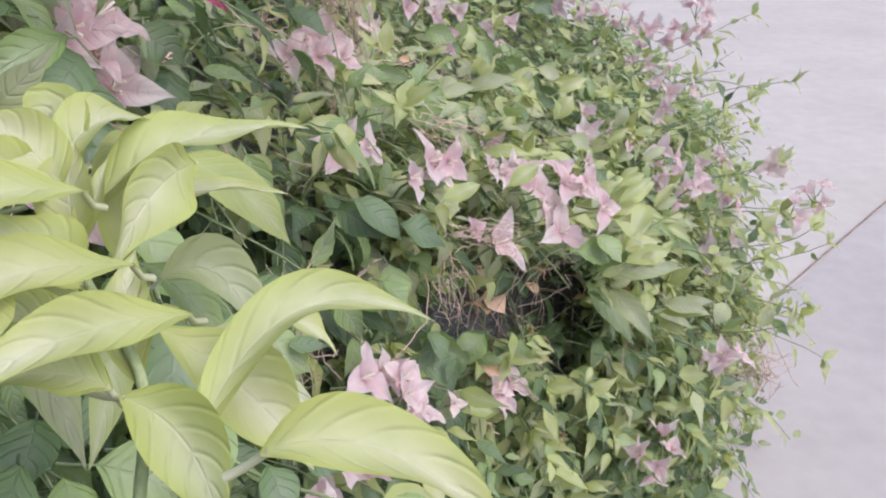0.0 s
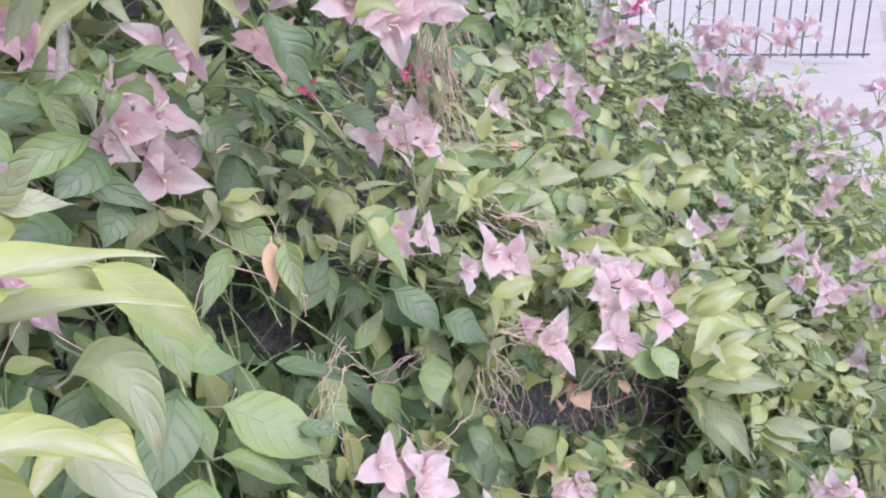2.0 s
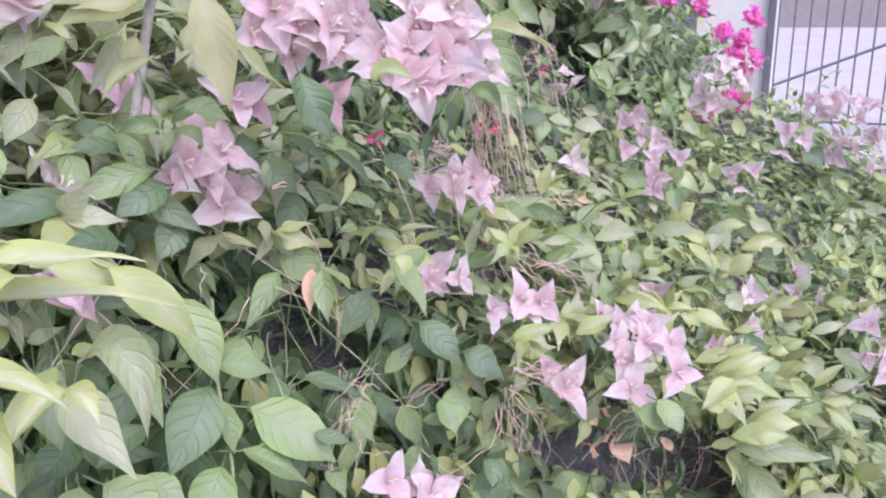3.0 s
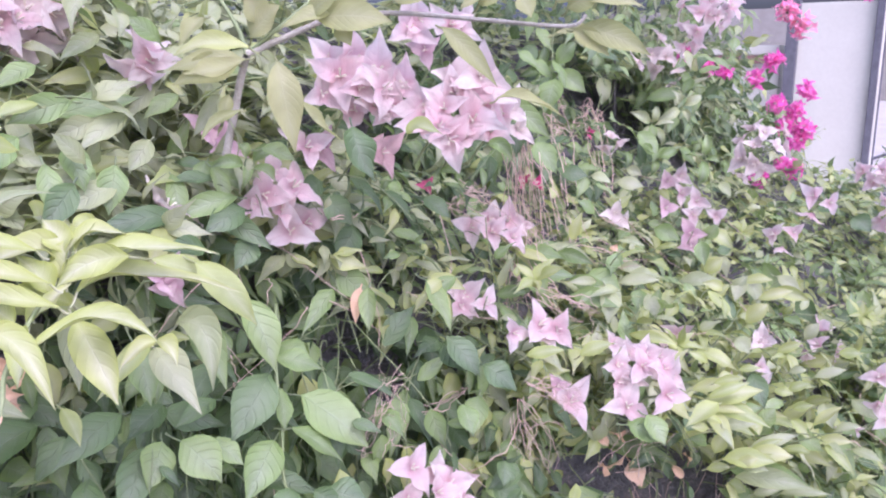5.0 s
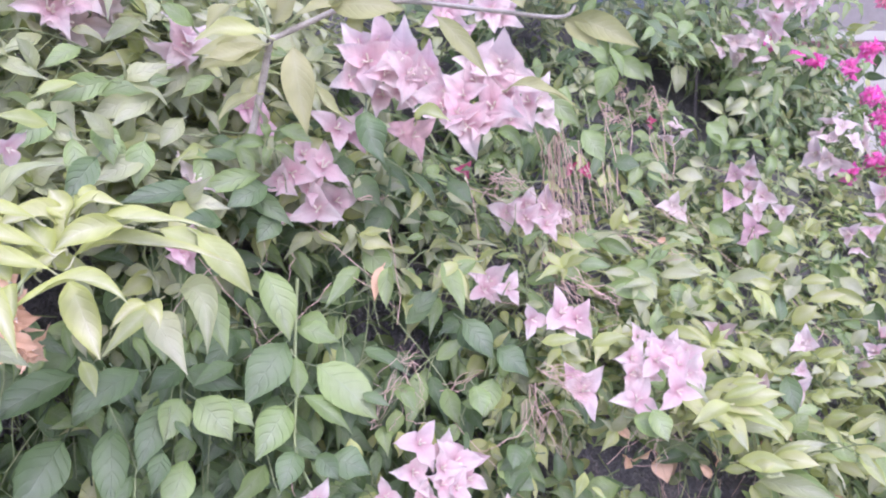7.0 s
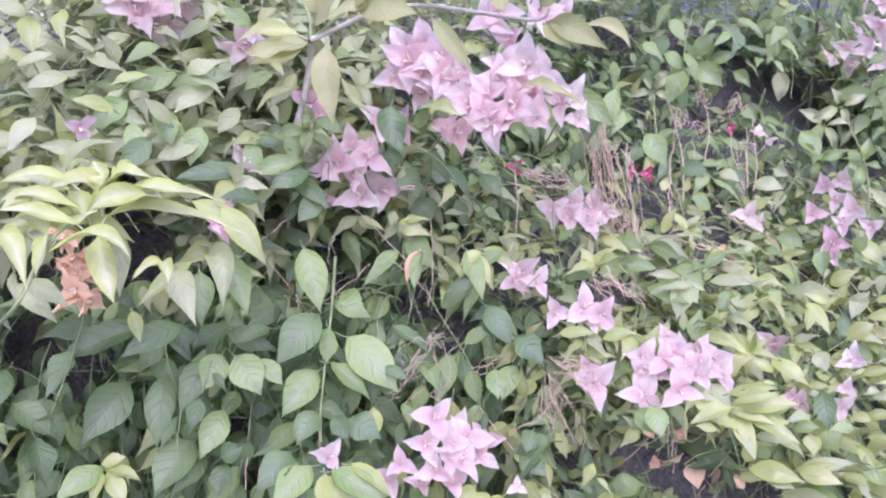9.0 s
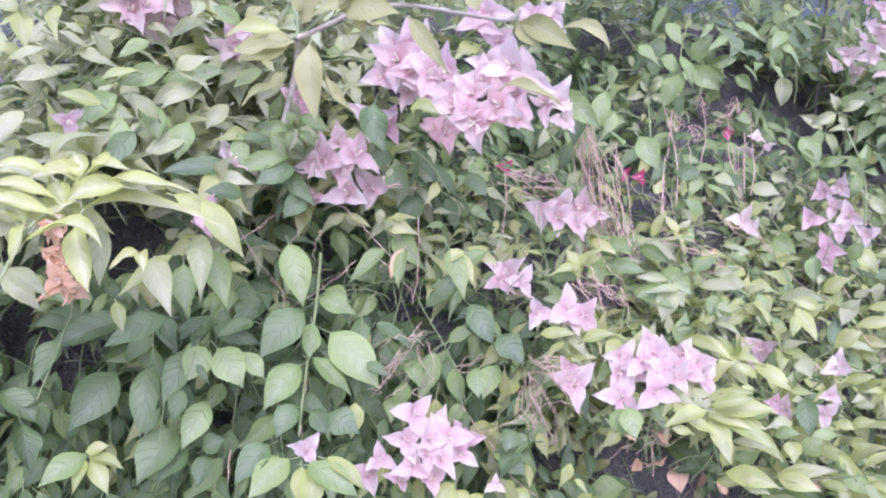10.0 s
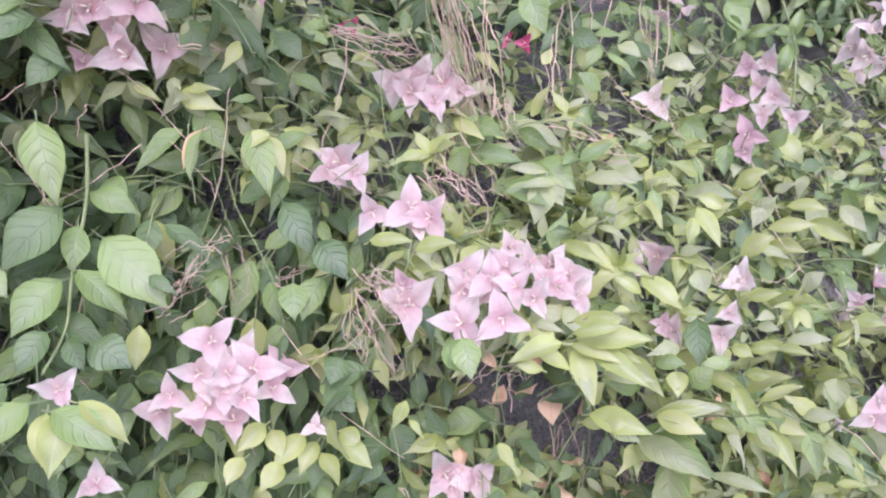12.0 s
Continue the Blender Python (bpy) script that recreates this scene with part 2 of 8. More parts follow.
def tube(path, r0, r1, sides=5):
    """Vertices and quads of a tapered round stem along a path."""
    p = np.asarray(path, float)
    t = np.gradient(p, axis=0)
    t /= np.linalg.norm(t, axis=1)[:, None] + 1e-9
    ref = np.array((0.31, 0.22, 0.93)) if abs(t[0][2]) < 0.9 else np.array((1.0, 0.1, 0.0))
    a = np.cross(t, ref)
    a /= np.linalg.norm(a, axis=1)[:, None] + 1e-9
    b = np.cross(t, a)
    r = np.linspace(r0, r1, len(p))[:, None, None]
    ang = np.arange(sides) * 2 * np.pi / sides
    ring = p[:, None, :] + r * (np.cos(ang)[None, :, None] * a[:, None, :] + np.sin(ang)[None, :, None] * b[:, None, :])
    i, j = np.meshgrid(np.arange(len(p) - 1), np.arange(sides), indexing="ij")
    k = (j + 1) % sides
    return ring.reshape(-1, 3), np.stack([i * sides + j, i * sides + k, (i + 1) * sides + k, (i + 1) * sides + j], -1).reshape(-1, 4)


def join(pieces):
    """Several (verts, faces) or (verts, faces, uvs) as one."""
    vs, fs, us, n = [], [], [], 0
    for q in pieces:
        vs.append(q[0]), fs.append(np.asarray(q[1]) + n)
        if len(q) > 2:
            us.append(q[2])
        n += len(q[0])
    return (np.concatenate(vs), np.concatenate(fs)) + ((np.concatenate(us),) if us else ())


def blade(stations, widths, across, width, fold, droop, twist=0.0, ripple=0.0, phase=0.0):
    """A leaf one unit long from the origin along +Y, face to +Z: folded along its rib, drooping and rippled."""
    s, w = np.asarray(stations, float), np.asarray(widths, float) * width / 2
    u = np.linspace(-1, 1, across)
    S, U = np.meshgrid(s, u, indexing="ij")
    X = U * w[:, None]
    ang = droop * S
    Y = np.where(abs(droop) > 1e-3, np.sin(ang) / (droop if abs(droop) > 1e-3 else 1), S)
    Z = -np.where(abs(droop) > 1e-3, (1 - np.cos(ang)) / (droop if abs(droop) > 1e-3 else 1), 0)
    Z = Z + np.abs(X) * fold + ripple * width * np.sin(S * 11 + phase + U * 0.8) * np.abs(U)
    tw = twist * S
    X, Z = X * np.cos(tw) - 0 * Z, Z + X * np.sin(tw)
    n, m = len(s), across
    i, j = np.meshgrid(np.arange(n - 1), np.arange(m - 1), indexing="ij")
    f = np.stack([i * m + j, i * m + j + 1, (i + 1) * m + j + 1, (i + 1) * m + j], -1).reshape(-1, 4)
    uv = np.stack([(U + 1) / 2, S], -1).reshape(-1, 2)
    return np.stack([X, Y, Z], -1).reshape(-1, 3), f, uv


LEAF_S = (0, 0.05, 0.13, 0.24, 0.36, 0.48, 0.60, 0.72, 0.83, 0.92, 1.0)
LEAF_W = (0.05, 0.22, 0.54, 0.83, 0.98, 0.99, 0.86, 0.62, 0.36, 0.15, 0.01)
SLIM_S, SLIM_W = (0, 0.09, 0.22, 0.36, 0.53, 0.70, 0.85, 1.0), (0.06, 0.55, 0.94, 1.0, 0.72, 0.36, 0.13, 0.01)
BRACT_S = (0, 0.08, 0.20, 0.34, 0.48, 0.62, 0.75, 0.86, 0.94, 1.0)
BRACT_W = (0.22, 0.56, 0.90, 1.0, 0.91, 0.70, 0.45, 0.24, 0.10, 0.01)
LEAVES = [blade(SLIM_S, SLIM_W, 3, 0.40 + 0.09 * math.sin(i * 2.1), 0.12 + 0.11 * (i % 3), 0.35 + 0.5 * ((i * 5) % 4) / 3, 0.4 * math.sin(i * 1.7), 0.07, i) for i in range(10)]
FINE = [blade(LEAF_S, LEAF_W, 5, 0.45 + 0.08 * math.sin(i * 2.7), 0.10 + 0.09 * (i % 3), 0.2 + 0.35 * ((i * 3) % 4) / 3, 0.3 * math.sin(i * 1.9), 0.05, i) for i in range(10)]


def frames_of(direction, face):
    """Rotation matrices whose Y is the direction and whose Z leans to the face."""
    d = direction / (np.linalg.norm(direction, axis=1)[:, None] + 1e-9)
    x = np.cross(d, face)
    x /= np.linalg.norm(x, axis=1)[:, None] + 1e-9
    z = np.cross(x, d)
    return np.stack([x, d, z], -1)


def leaf_mass(name, base, direction, face, length, material, parent, label="", shapes=LEAVES):
    """Many leaves in one mesh."""
    base, direction, face, length = (np.asarray(a, float) for a in (base, direction, face, length))
    rot = frames_of(direction, face)
    kind = rng.integers(0, len(shapes), len(base))
    pieces = []
    for k, (v, f, uv) in enumerate(shapes):
        pick = np.where(kind == k)[0]
        if not len(pick):
            continue
        vs = np.einsum("nij,vj->nvi", rot[pick] * length[pick, None, None], v) + base[pick, None, :]
        fs = f[None] + (np.arange(len(pick)) * len(v))[:, None, None]
        pieces.append((vs.reshape(-1, 3), fs.reshape(-1, 4), np.tile(uv, (len(pick), 1))))
    v, f, uv = join(pieces)
    return part_mesh(name, raw_mesh(name, v, f, material, uv), parent, label, "stuff")


# ---- the shape of the hedge: how far its face stands out (x) by y and height ----
FACE_Z = (0.0, 0.4, 0.65, 0.8, 0.9, 1.0, 1.1, 1.25, 1.4)
FACE_Y = (-0.4, 0.2, 0.45, 0.65, 0.85, 1.05, 1.4, 1.8, 2.3, 3.2)
FACE_X = np.array([
    (-0.50, -0.48, -0.46, -0.45, -0.45, -0.44, -0.42, -0.45, -0.65),
    (-0.38, -0.36, -0.34, -0.32, -0.33, -0.32, -0.30, -0.34, -0.58),
    (-0.22, -0.20, -0.18, -0.18, -0.22, -0.24, -0.26, -0.34, -0.52),
    (-0.06, -0.06, -0.05, -0.08, -0.10, -0.14, -0.24, -0.28, -0.42),
    (0.20, 0.20, 0.18, 0.13, 0.08, -0.02, -0.17, -0.24, -0.38),
    (0.44, 0.42, 0.34, 0.23, 0.13, -0.05, -0.19, -0.25, -0.32),
    (0.62, 0.60, 0.51, 0.34, 0.14, -0.04, -0.18, -0.27, -0.30),
    (0.72, 0.70, 0.60, 0.44, 0.24, 0.05, -0.12, -0.22, -0.26),
    (0.82, 0.80, 0.72, 0.58, 0.40, 0.20, -0.02, -0.12, -0.22),
    (1.35, 1.30, 1.20, 1.02, 0.75, 0.40, 0.05, -0.10, -0.22)])


def face_x(y, z):
    y, z = np.asarray(y, float), np.asarray(z, float)
    i = np.clip(np.searchsorted(FACE_Y, y) - 1, 0, len(FACE_Y) - 2)
    j = np.clip(np.searchsorted(FACE_Z, z) - 1, 0, len(FACE_Z) - 2)
    fy, fz = np.asarray(FACE_Y), np.asarray(FACE_Z)
    a, b = np.clip((y - fy[i]) / (fy[i + 1] - fy[i]), 0, 1), np.clip((z - fz[j]) / (fz[j + 1] - fz[j]), 0, 1.5)
    return (1 - a) * ((1 - b) * FACE_X[i, j] + b * FACE_X[i, j + 1]) + a * ((1 - b) * FACE_X[i + 1, j] + b * FACE_X[i + 1, j + 1])


def face_normal(y, z, e=0.05):
    gy, gz = (face_x(y + e, z) - face_x(y - e, z)) / (2 * e), (face_x(y, z + e) - face_x(y, z - e)) / (2 * e)
    n = np.stack([np.ones_like(gy), -gy, -gz], -1)
    return n / np.linalg.norm(n, axis=-1)[..., None]


# ---- ground, road, fence, wall behind ----
def ground_sheet():
    bm = bmesh.new()
    bmesh.ops.create_grid(bm, x_segments=60, y_segments=60, size=150)
    return bm


bm = ground_sheet()
ground_me = bpy.data.meshes.new("ground")
bm.to_mesh(ground_me)
bm.free()
ground_me.materials.append(CONCRETE)
ground = tagged(new("ground", ground_me), "pale worn concrete paving in front of the hedge", "paving", kind="structure")


def iron_fence(x0, y0, x1, y1, z0, z1, spacing):
    root = thing("iron_fence", "dark painted iron fence of thin upright bars", "fence", (x0, y0, 0))
    length = math.hypot(x1 - x0, y1 - y0)
    turn = Matrix.Rotation(math.atan2(y1 - y0, x1 - x0), 4, 'Z')
    root.matrix_world = Matrix.Translation((x0, y0, 0)) @ turn
    bar_me = raw_mesh("bar", *tube([(0, 0, z0), (0, 0, (z0 + z1) / 2), (0, 0, z1)], 0.009, 0.009, 6), IRON)
    for i in range(int(length / spacing) + 1):
        ob = part_mesh("bar", bar_me, root)
        ob.location = (i * spacing, 0, 0)
    post_bm = bmesh.new()
    box(post_bm, -0.02, -0.02, 0, 0.02, 0.02, z1 + 0.05, 0.004)
    post_me = bpy.data.meshes.new("post")
    post_bm.to_mesh(post_me)
    post_bm.free()
    post_me.materials.append(IRON)
    for i in range(1):
        ob = part_mesh("post", post_me, root)
        ob.location = (i * (length + 0.06) - 0.05, 0, 0)
    for z in (z0 + 0.03, z1 - 0.1):
        b = bmesh.new()
        box(b, -0.05, -0.01, z - 0.01, length, 0.01, z + 0.01, 0.002)
        part("rail", b, IRON, root)
    return root


gate = iron_fence(-0.5, 8.42, 1.85, 8.5, 0.06, 2.0, 0.135)
gate.name = "iron_gate"
tagged(gate, "dark iron gate of thin upright bars with a slanting brace", "gate")
brace_v, brace_f = tube([(0.0, -0.03, 0.42), (1.1, -0.03, 0.88), (2.2, -0.03, 1.34)], 0.014, 0.014, 6)
part_mesh("brace", raw_mesh("brace", brace_v, brace_f, IRON), gate)


def block(name, x0, y0, z0, x1, y1, z1, material, label, category, bevel=0.01):
    b = bmesh.new()
    box(b, x0, y0, z0, x1, y1, z1, bevel)
    me = bpy.data.meshes.new(name)
    b.to_mesh(me)
    b.free()
    me.materials.append(material)
    return tagged(new(name, me), label, category, kind="structure")


pier = thing("gate_pier", "white painted gate pier with dark iron posts at its edges", "gate pier", (-0.9, 8.6, 0), kind="structure")


def pier_part(name, x0, y0, z0, x1, y1, z1, material):
    b = bmesh.new()
    box(b, x0, y0, z0, x1, y1, z1, 0.006)
    return part(name, b, material, pier)


pier_part("pier_body", -0.36, -0.15, 0, 0.36, 0.2, 1.84, PLASTER)
pier_part("post", -0.44, -0.24, 0, -0.34, -0.155, 2.3, IRON)
pier_part("post", 0.31, -0.22, 0, 0.37, -0.155, 2.3, IRON)
block("wall_low", -6.0, 8.55, 0, -1.42, 8.8, 1.28, PLASTER, "low plastered boundary wall beside the gate", "wall")
block("trim_wall_band", -6.0, 8.5, 1.284, -1.42, 8.85, 1.36, PAINT_RED, "brown-red painted band along the low wall", "wall band")
block("trim_wall_coping", -6.0, 8.52, 1.364, -1.42, 8.83, 1.46, PLASTER, "pale coping on the low boundary wall", "coping")
block("wall_far", -30, 32, 0, 40, 32.4, 3.2, ASPHALT, "distant grey wall across the road", "wall")

# the road past the paving: a dark patch for asphalt and the shade on it
road_bm = bmesh.new()
for q in ((2.3, 10.1, 0.004), (30, 7.4, 0.004), (30, 16.5, 0.004), (2.9, 13.5, 0.004)):
    road_bm.verts.new(q)
road_bm.faces.new(road_bm.verts)
road_me = bpy.data.meshes.new("road")
road_bm.to_mesh(road_me)
road_bm.free()
road_me.materials.append(ASPHALT)
tagged(new("road", road_me), "darker grey strip beyond the paving, coloured as asphalt with shade on it", "road", kind="structure")

# the darker slab of paving near the foot of the hedge, with a joint along its edge
slab_bm = bmesh.new()
for q in ((-1.2, -0.14), (7.0, 8.63), (9.0, -8.0), (-1.2, -8.0)):
    slab_bm.verts.new((*q, 0.006))
slab_bm.faces.new(slab_bm.verts)
top = bmesh.ops.extrude_face_region(slab_bm, geom=slab_bm.faces[:])
bmesh.ops.translate(slab_bm, verts=[e for e in top["geom"] if isinstance(e, bmesh.types.BMVert)], vec=(0, 0, -0.03))
slab_me = bpy.data.meshes.new("pavement")
slab_bm.to_mesh(slab_me)
slab_bm.free()
slab_me.materials.append(CONCRETE_DARK)
tagged(new("pavement", slab_me), "darker grey concrete slab at the foot of the hedge", "paving", kind="structure")
joint_v, joint_f = tube([(-1.21, -0.13, 0.004), (3.0, 4.37, 0.004), (6.99, 8.64, 0.004)], 0.003, 0.003, 6)
tagged(new("trim_joint", raw_mesh("trim_joint", joint_v, joint_f, SOIL)), "dirt-filled joint between two concrete slabs", "paving joint", kind="structure")

# the wall a few metres behind the hedge: white piers and dark blue panels
block("wall_back", -3.5, -5.0, 0, -3.3, 8.4, 3.0, BLUE, "dark slate-blue painted wall behind the hedge", "wall")
for y0 in (0.62, -0.75, -2.1):
    block("wall_back_pier", -3.296, y0, 0, -3.1, y0 + 0.32, 3.0, PLASTER, "white painted pier of the wall behind the hedge", "wall pier")

# ---- the hedge ----
hedge = thing("bougainvillea_hedge", "dense bougainvillea hedge with green leaves and pale pink bracts", "hedge")


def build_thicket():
    """A dark sheet set back from the leaves, coloured as the shade between matted twigs."""
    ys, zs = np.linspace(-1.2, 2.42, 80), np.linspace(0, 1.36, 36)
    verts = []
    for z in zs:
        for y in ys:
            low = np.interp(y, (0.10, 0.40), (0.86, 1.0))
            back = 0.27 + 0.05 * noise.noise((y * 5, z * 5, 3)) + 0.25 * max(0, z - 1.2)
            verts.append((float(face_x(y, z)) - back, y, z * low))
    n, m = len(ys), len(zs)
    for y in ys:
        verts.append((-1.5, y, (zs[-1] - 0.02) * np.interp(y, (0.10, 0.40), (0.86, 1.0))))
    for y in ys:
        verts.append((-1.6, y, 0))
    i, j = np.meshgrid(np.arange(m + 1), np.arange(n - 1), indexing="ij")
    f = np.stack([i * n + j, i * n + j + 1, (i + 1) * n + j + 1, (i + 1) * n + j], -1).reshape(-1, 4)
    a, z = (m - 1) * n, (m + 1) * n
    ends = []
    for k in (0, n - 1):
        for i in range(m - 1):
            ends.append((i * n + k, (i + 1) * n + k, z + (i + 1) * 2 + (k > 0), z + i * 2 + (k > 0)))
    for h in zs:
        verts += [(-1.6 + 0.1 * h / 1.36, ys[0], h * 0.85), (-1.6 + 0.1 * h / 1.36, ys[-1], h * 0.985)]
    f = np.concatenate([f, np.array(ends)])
    return part_mesh("shade_core", raw_mesh("shade_core", verts, f, THICKET), hedge, "dark sheet coloured as shade and matted twigs inside the hedge")


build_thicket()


def region(y, z):
    """Leaf length, shares of mature, green, young and pale leaves, and how much leaves hang, by place on the hedge."""
    if y < 0.72 and z > (1.08 if y < 0.42 else 1.16):
        # mostly pale leaves here, standing for the haze that washes out this corner
        return 0.058, (0.02, 0.08, 0.12, 0.78), 0.25
    if z > 1.13 and y >= 0.72:
        return 0.056, (0.50, 0.35, 0.05, 0.10), 0.5
    if y < 0.72:
        return 0.070, (0.72, 0.25, 0.03, 0.0), 0.75
    if z > 1.02:
        return 0.048, (0.06, 0.24, 0.30, 0.40), 0.4
    if z > 0.6:
        return 0.050, (0.14, 0.36, 0.32, 0.18), 0.35
    return 0.052, (0.40, 0.36, 0.16, 0.08), 0.5


leaves = {0: [], 1: [], 2: [], 3: []}
twigs, singles, single_left = [], [], [4]


HOLES = []
CLEAR = []
PLACED = []


def hole(place, radius):
    """A gap between the leaves through which the dark inside shows."""
    HOLES.append((np.array(place, float), radius))


hole((-0.246, 0.301, 1.068), 0.049)
hole((-0.281, 0.278, 1.081), 0.036)
hole((-0.235, 0.639, 0.938), 0.038)
hole((-0.258, 0.638, 0.983), 0.029)
hole((-0.210, 0.652, 0.989), 0.037)
hole((0.069, 0.878, 0.779), 0.049)
hole((0.042, 0.992, 0.726), 0.042)
hole((-0.439, 0.192, 0.904), 0.059)
hole((-0.449, 0.185, 0.965), 0.059)
hole((-0.288, 0.423, 0.811), 0.034)
hole((-0.261, 0.367, 1.003), 0.025)
hole((-0.238, 0.650, 0.998), 0.031)
hole((-0.245, 0.637, 1.026), 0.023)
hole((-0.212, 0.663, 0.903), 0.024)
hole((0.099, 1.092, 0.639), 0.061)
hole((0.137, 1.148, 0.575), 0.052)
hole((-0.203, 0.677, 0.922), 0.029)
hole((0.108, 1.114, 0.624), 0.049)
hole((0.145, 1.017, 0.699), 0.037)
hole((0.024, 0.814, 0.907), 0.016)
hole((-0.046, 0.771, 0.916), 0.022)
hole((-0.083, 0.797, 0.987), 0.021)
hole((0.038, 0.925, 0.739), 0.037)
hole((0.073, 0.834, 0.787), 0.034)
hole((0.070, 0.907, 0.754), 0.032)
hole((-0.250, 1.171, 1.341), 0.057)
hole((-0.254, 1.386, 1.195), 0.058)
hole((-0.227, 1.571, 1.160), 0.053)
hole((-0.157, 1.581, 1.134), 0.069)
hole((-0.297, 1.562, 1.345), 0.064)
hole((-0.265, 0.157, 1.064), 0.039)


def sprig(root, axis, outward, steps, gap, size, shares, hang, droop, whorl=0):
    """A twig with alternate leaves, and a whorl of young ones at its tip."""
    p, d = np.array(root, float), unit(axis)
    path = [p.copy()]
    side = unit(np.cross(d, outward) + 1e-3)
    if rng.random() < 0.5:
        side = -side
    for i in range(steps):
        d = unit(d + np.array((0, 0, -droop)) + rng.normal(0, 0.12, 3))
        p = p + d * gap
        path.append(p.copy())
        side = -side
        age = i / max(1, steps - 1)
        ldir = unit(side * 0.9 + d * 0.55 + outward * 0.35 + np.array((0, 0, -hang)) + rng.normal(0, 0.32, 3))
        lface = unit(outward * 0.65 + np.array((0, 0, 0.75)) + rng.normal(0, 0.42, 3))
        if any(np.linalg.norm(p + ldir * size * 0.5 - c) < q for c, q in HOLES):
            continue
        r = rng.random()
        cls = int(np.searchsorted(np.cumsum(shares)[:3], r))
        if age > 0.75 and cls < 2 and rng.random() < 0.4:
            cls += 1
        ln = size * rng.uniform(0.7, 1.2) * (1.0 if age < 0.75 else 0.65)
        if single_left[0] > 0 and 0.3 < p[1] < 0.95 and 0.78 < p[2] < 1.14 and p[0] > face_x(p[1], p[2]) - 0.04 and rng.random() < 0.5:
            single_left[0] -= 1
            singles.append((cls, p + ldir * 0.008, ldir, lface, ln))
        else:
            leaves[cls].append((p + ldir * 0.008, ldir, lface, ln))
    if whorl and not any(np.linalg.norm(p - c) < q for c, q in HOLES):
        u = unit(np.cross(d, (0.3, 0.2, 0.9)))
        w = np.cross(d, u)
        turn = rng.uniform(0, 6.28)
        for k in range(whorl):
            a = turn + k * 2.4
            ldir = unit((u * math.cos(a) + w * math.sin(a)) * rng.uniform(0.6, 1.0) + d * 0.35 + outward * 0.3 + np.array((0, 0, -0.12)))
            leaves[3 if rng.random() < shares[3] else 2].append((p, ldir, unit(outward * 0.7 + d * 0.5 + np.array((0, 0, 0.5)) + rng.normal(0, 0.2, 3)), size * rng.uniform(0.7, 1.15) * (1.0 - 0.06 * k)))
    twigs.append(tube(path, 0.0012, 0.0007, 4))


def fill(per_m2, y0, y1, z0, z1, depth0, depth1, reach=1.0, whorl=0):
    """Sprigs over a stretch of the hedge's face, evenly by its true area."""
    n = int(per_m2 * (y1 - y0) * (z1 - z0) * 3)
    for y, z, keep in zip(rng.uniform(y0, y1, n), rng.uniform(z0, z1, n), rng.random(n)):
        gy, gz = (face_x(y + 0.04, z) - face_x(y - 0.04, z)) / 0.08, (face_x(y, z + 0.04) - face_x(y, z - 0.04)) / 0.08
        if keep > math.sqrt(1 + gy * gy + gz * gz) / 3:
            continue
        nrm = face_normal(y, z)
        if y < 0.26 and z > 1.22:
            continue
        size, shares, hang = region(y, z)
        root = np.array((float(face_x(y, z)), y, z)) - nrm * rng.uniform(depth0, depth1)
        axis = nrm * rng.uniform(0.1, 0.8) * reach + rng.normal(0, 0.6, 3) + np.array((0, 0, 0.25 - hang * 0.5))
        sprig(root, axis, nrm, rng.integers(4, 9), size * 0.42, size, shares, hang, 0.10 + 0.2 * hang, whorl if rng.random() < 0.6 else 0)


fill(720, -0.35, 0.75, 0.45, 1.12, 0.10, 0.20)
fill(1000, -0.35, 0.75, 1.12, 1.40, 0.10, 0.20, whorl=5)
fill(700, -0.1, 0.62, 1.17, 1.40, 0.05, 0.12, whorl=4)
fill(820, 0.72, 1.5, 0.35, 1.04, 0.07, 0.17, whorl=6)
fill(420, 0.2, 2.3, 0.35, 1.38, 0.15, 0.25)
fill(620, 0.62, 1.9, 0.98, 1.15, 0.06, 0.18)
fill(170, 0.72, 1.9, 1.15, 1.42, 0.08, 0.18)
fill(600, 1.85, 2.42, 1.0, 1.38, 0.06, 0.16)
fill(750, 1.45, 2.4, 0.15, 1.03, 0.07, 0.17)
fill(600, 0.3, 1.5, 0.0, 0.4, 0.07, 0.17)


def stragglers(n, y0, y1, z0, z1):
    """Long thin twigs that reach out past the face, with small leaves."""
    for y, z in zip(rng.uniform(y0, y1, n), rng.uniform(z0, z1, n)):
        nrm = face_normal(y, z)
        size, shares, hang = region(y, z)
        axis = nrm + np.array((0.5, 0.1, 0.25)) + rng.normal(0, 0.3, 3)
        sprig(np.array((float(face_x(y, z)), y, z)) - nrm * 0.06, axis, nrm, rng.integers(5, 9), 0.026, 0.050, (0.1, 0.3, 0.35, 0.25), 0.2, 0.12)


stragglers(52, 0.95, 2.2, 0.42, 0.9)


def reach(target, back=0.10, leaf_size=0.046):
    """A long thin branch from inside the hedge out to a place in front of it, with leaves along it."""
    t = np.array(target, float)
    y, z = t[1] + back, t[2] - 0.06
    root = np.array((float(face_x(y, z)) - 0.05, y, z))
    d = t - root
    steps = max(4, int(np.linalg.norm(d) / 0.028))
    sprig(root, d + np.array((0, 0, 0.03)), unit((0.4, -0.5, 0.7)), steps, np.linalg.norm(d) / steps, leaf_size, (0.1, 0.3, 0.35, 0.25), 0.2, 0.02, 4)


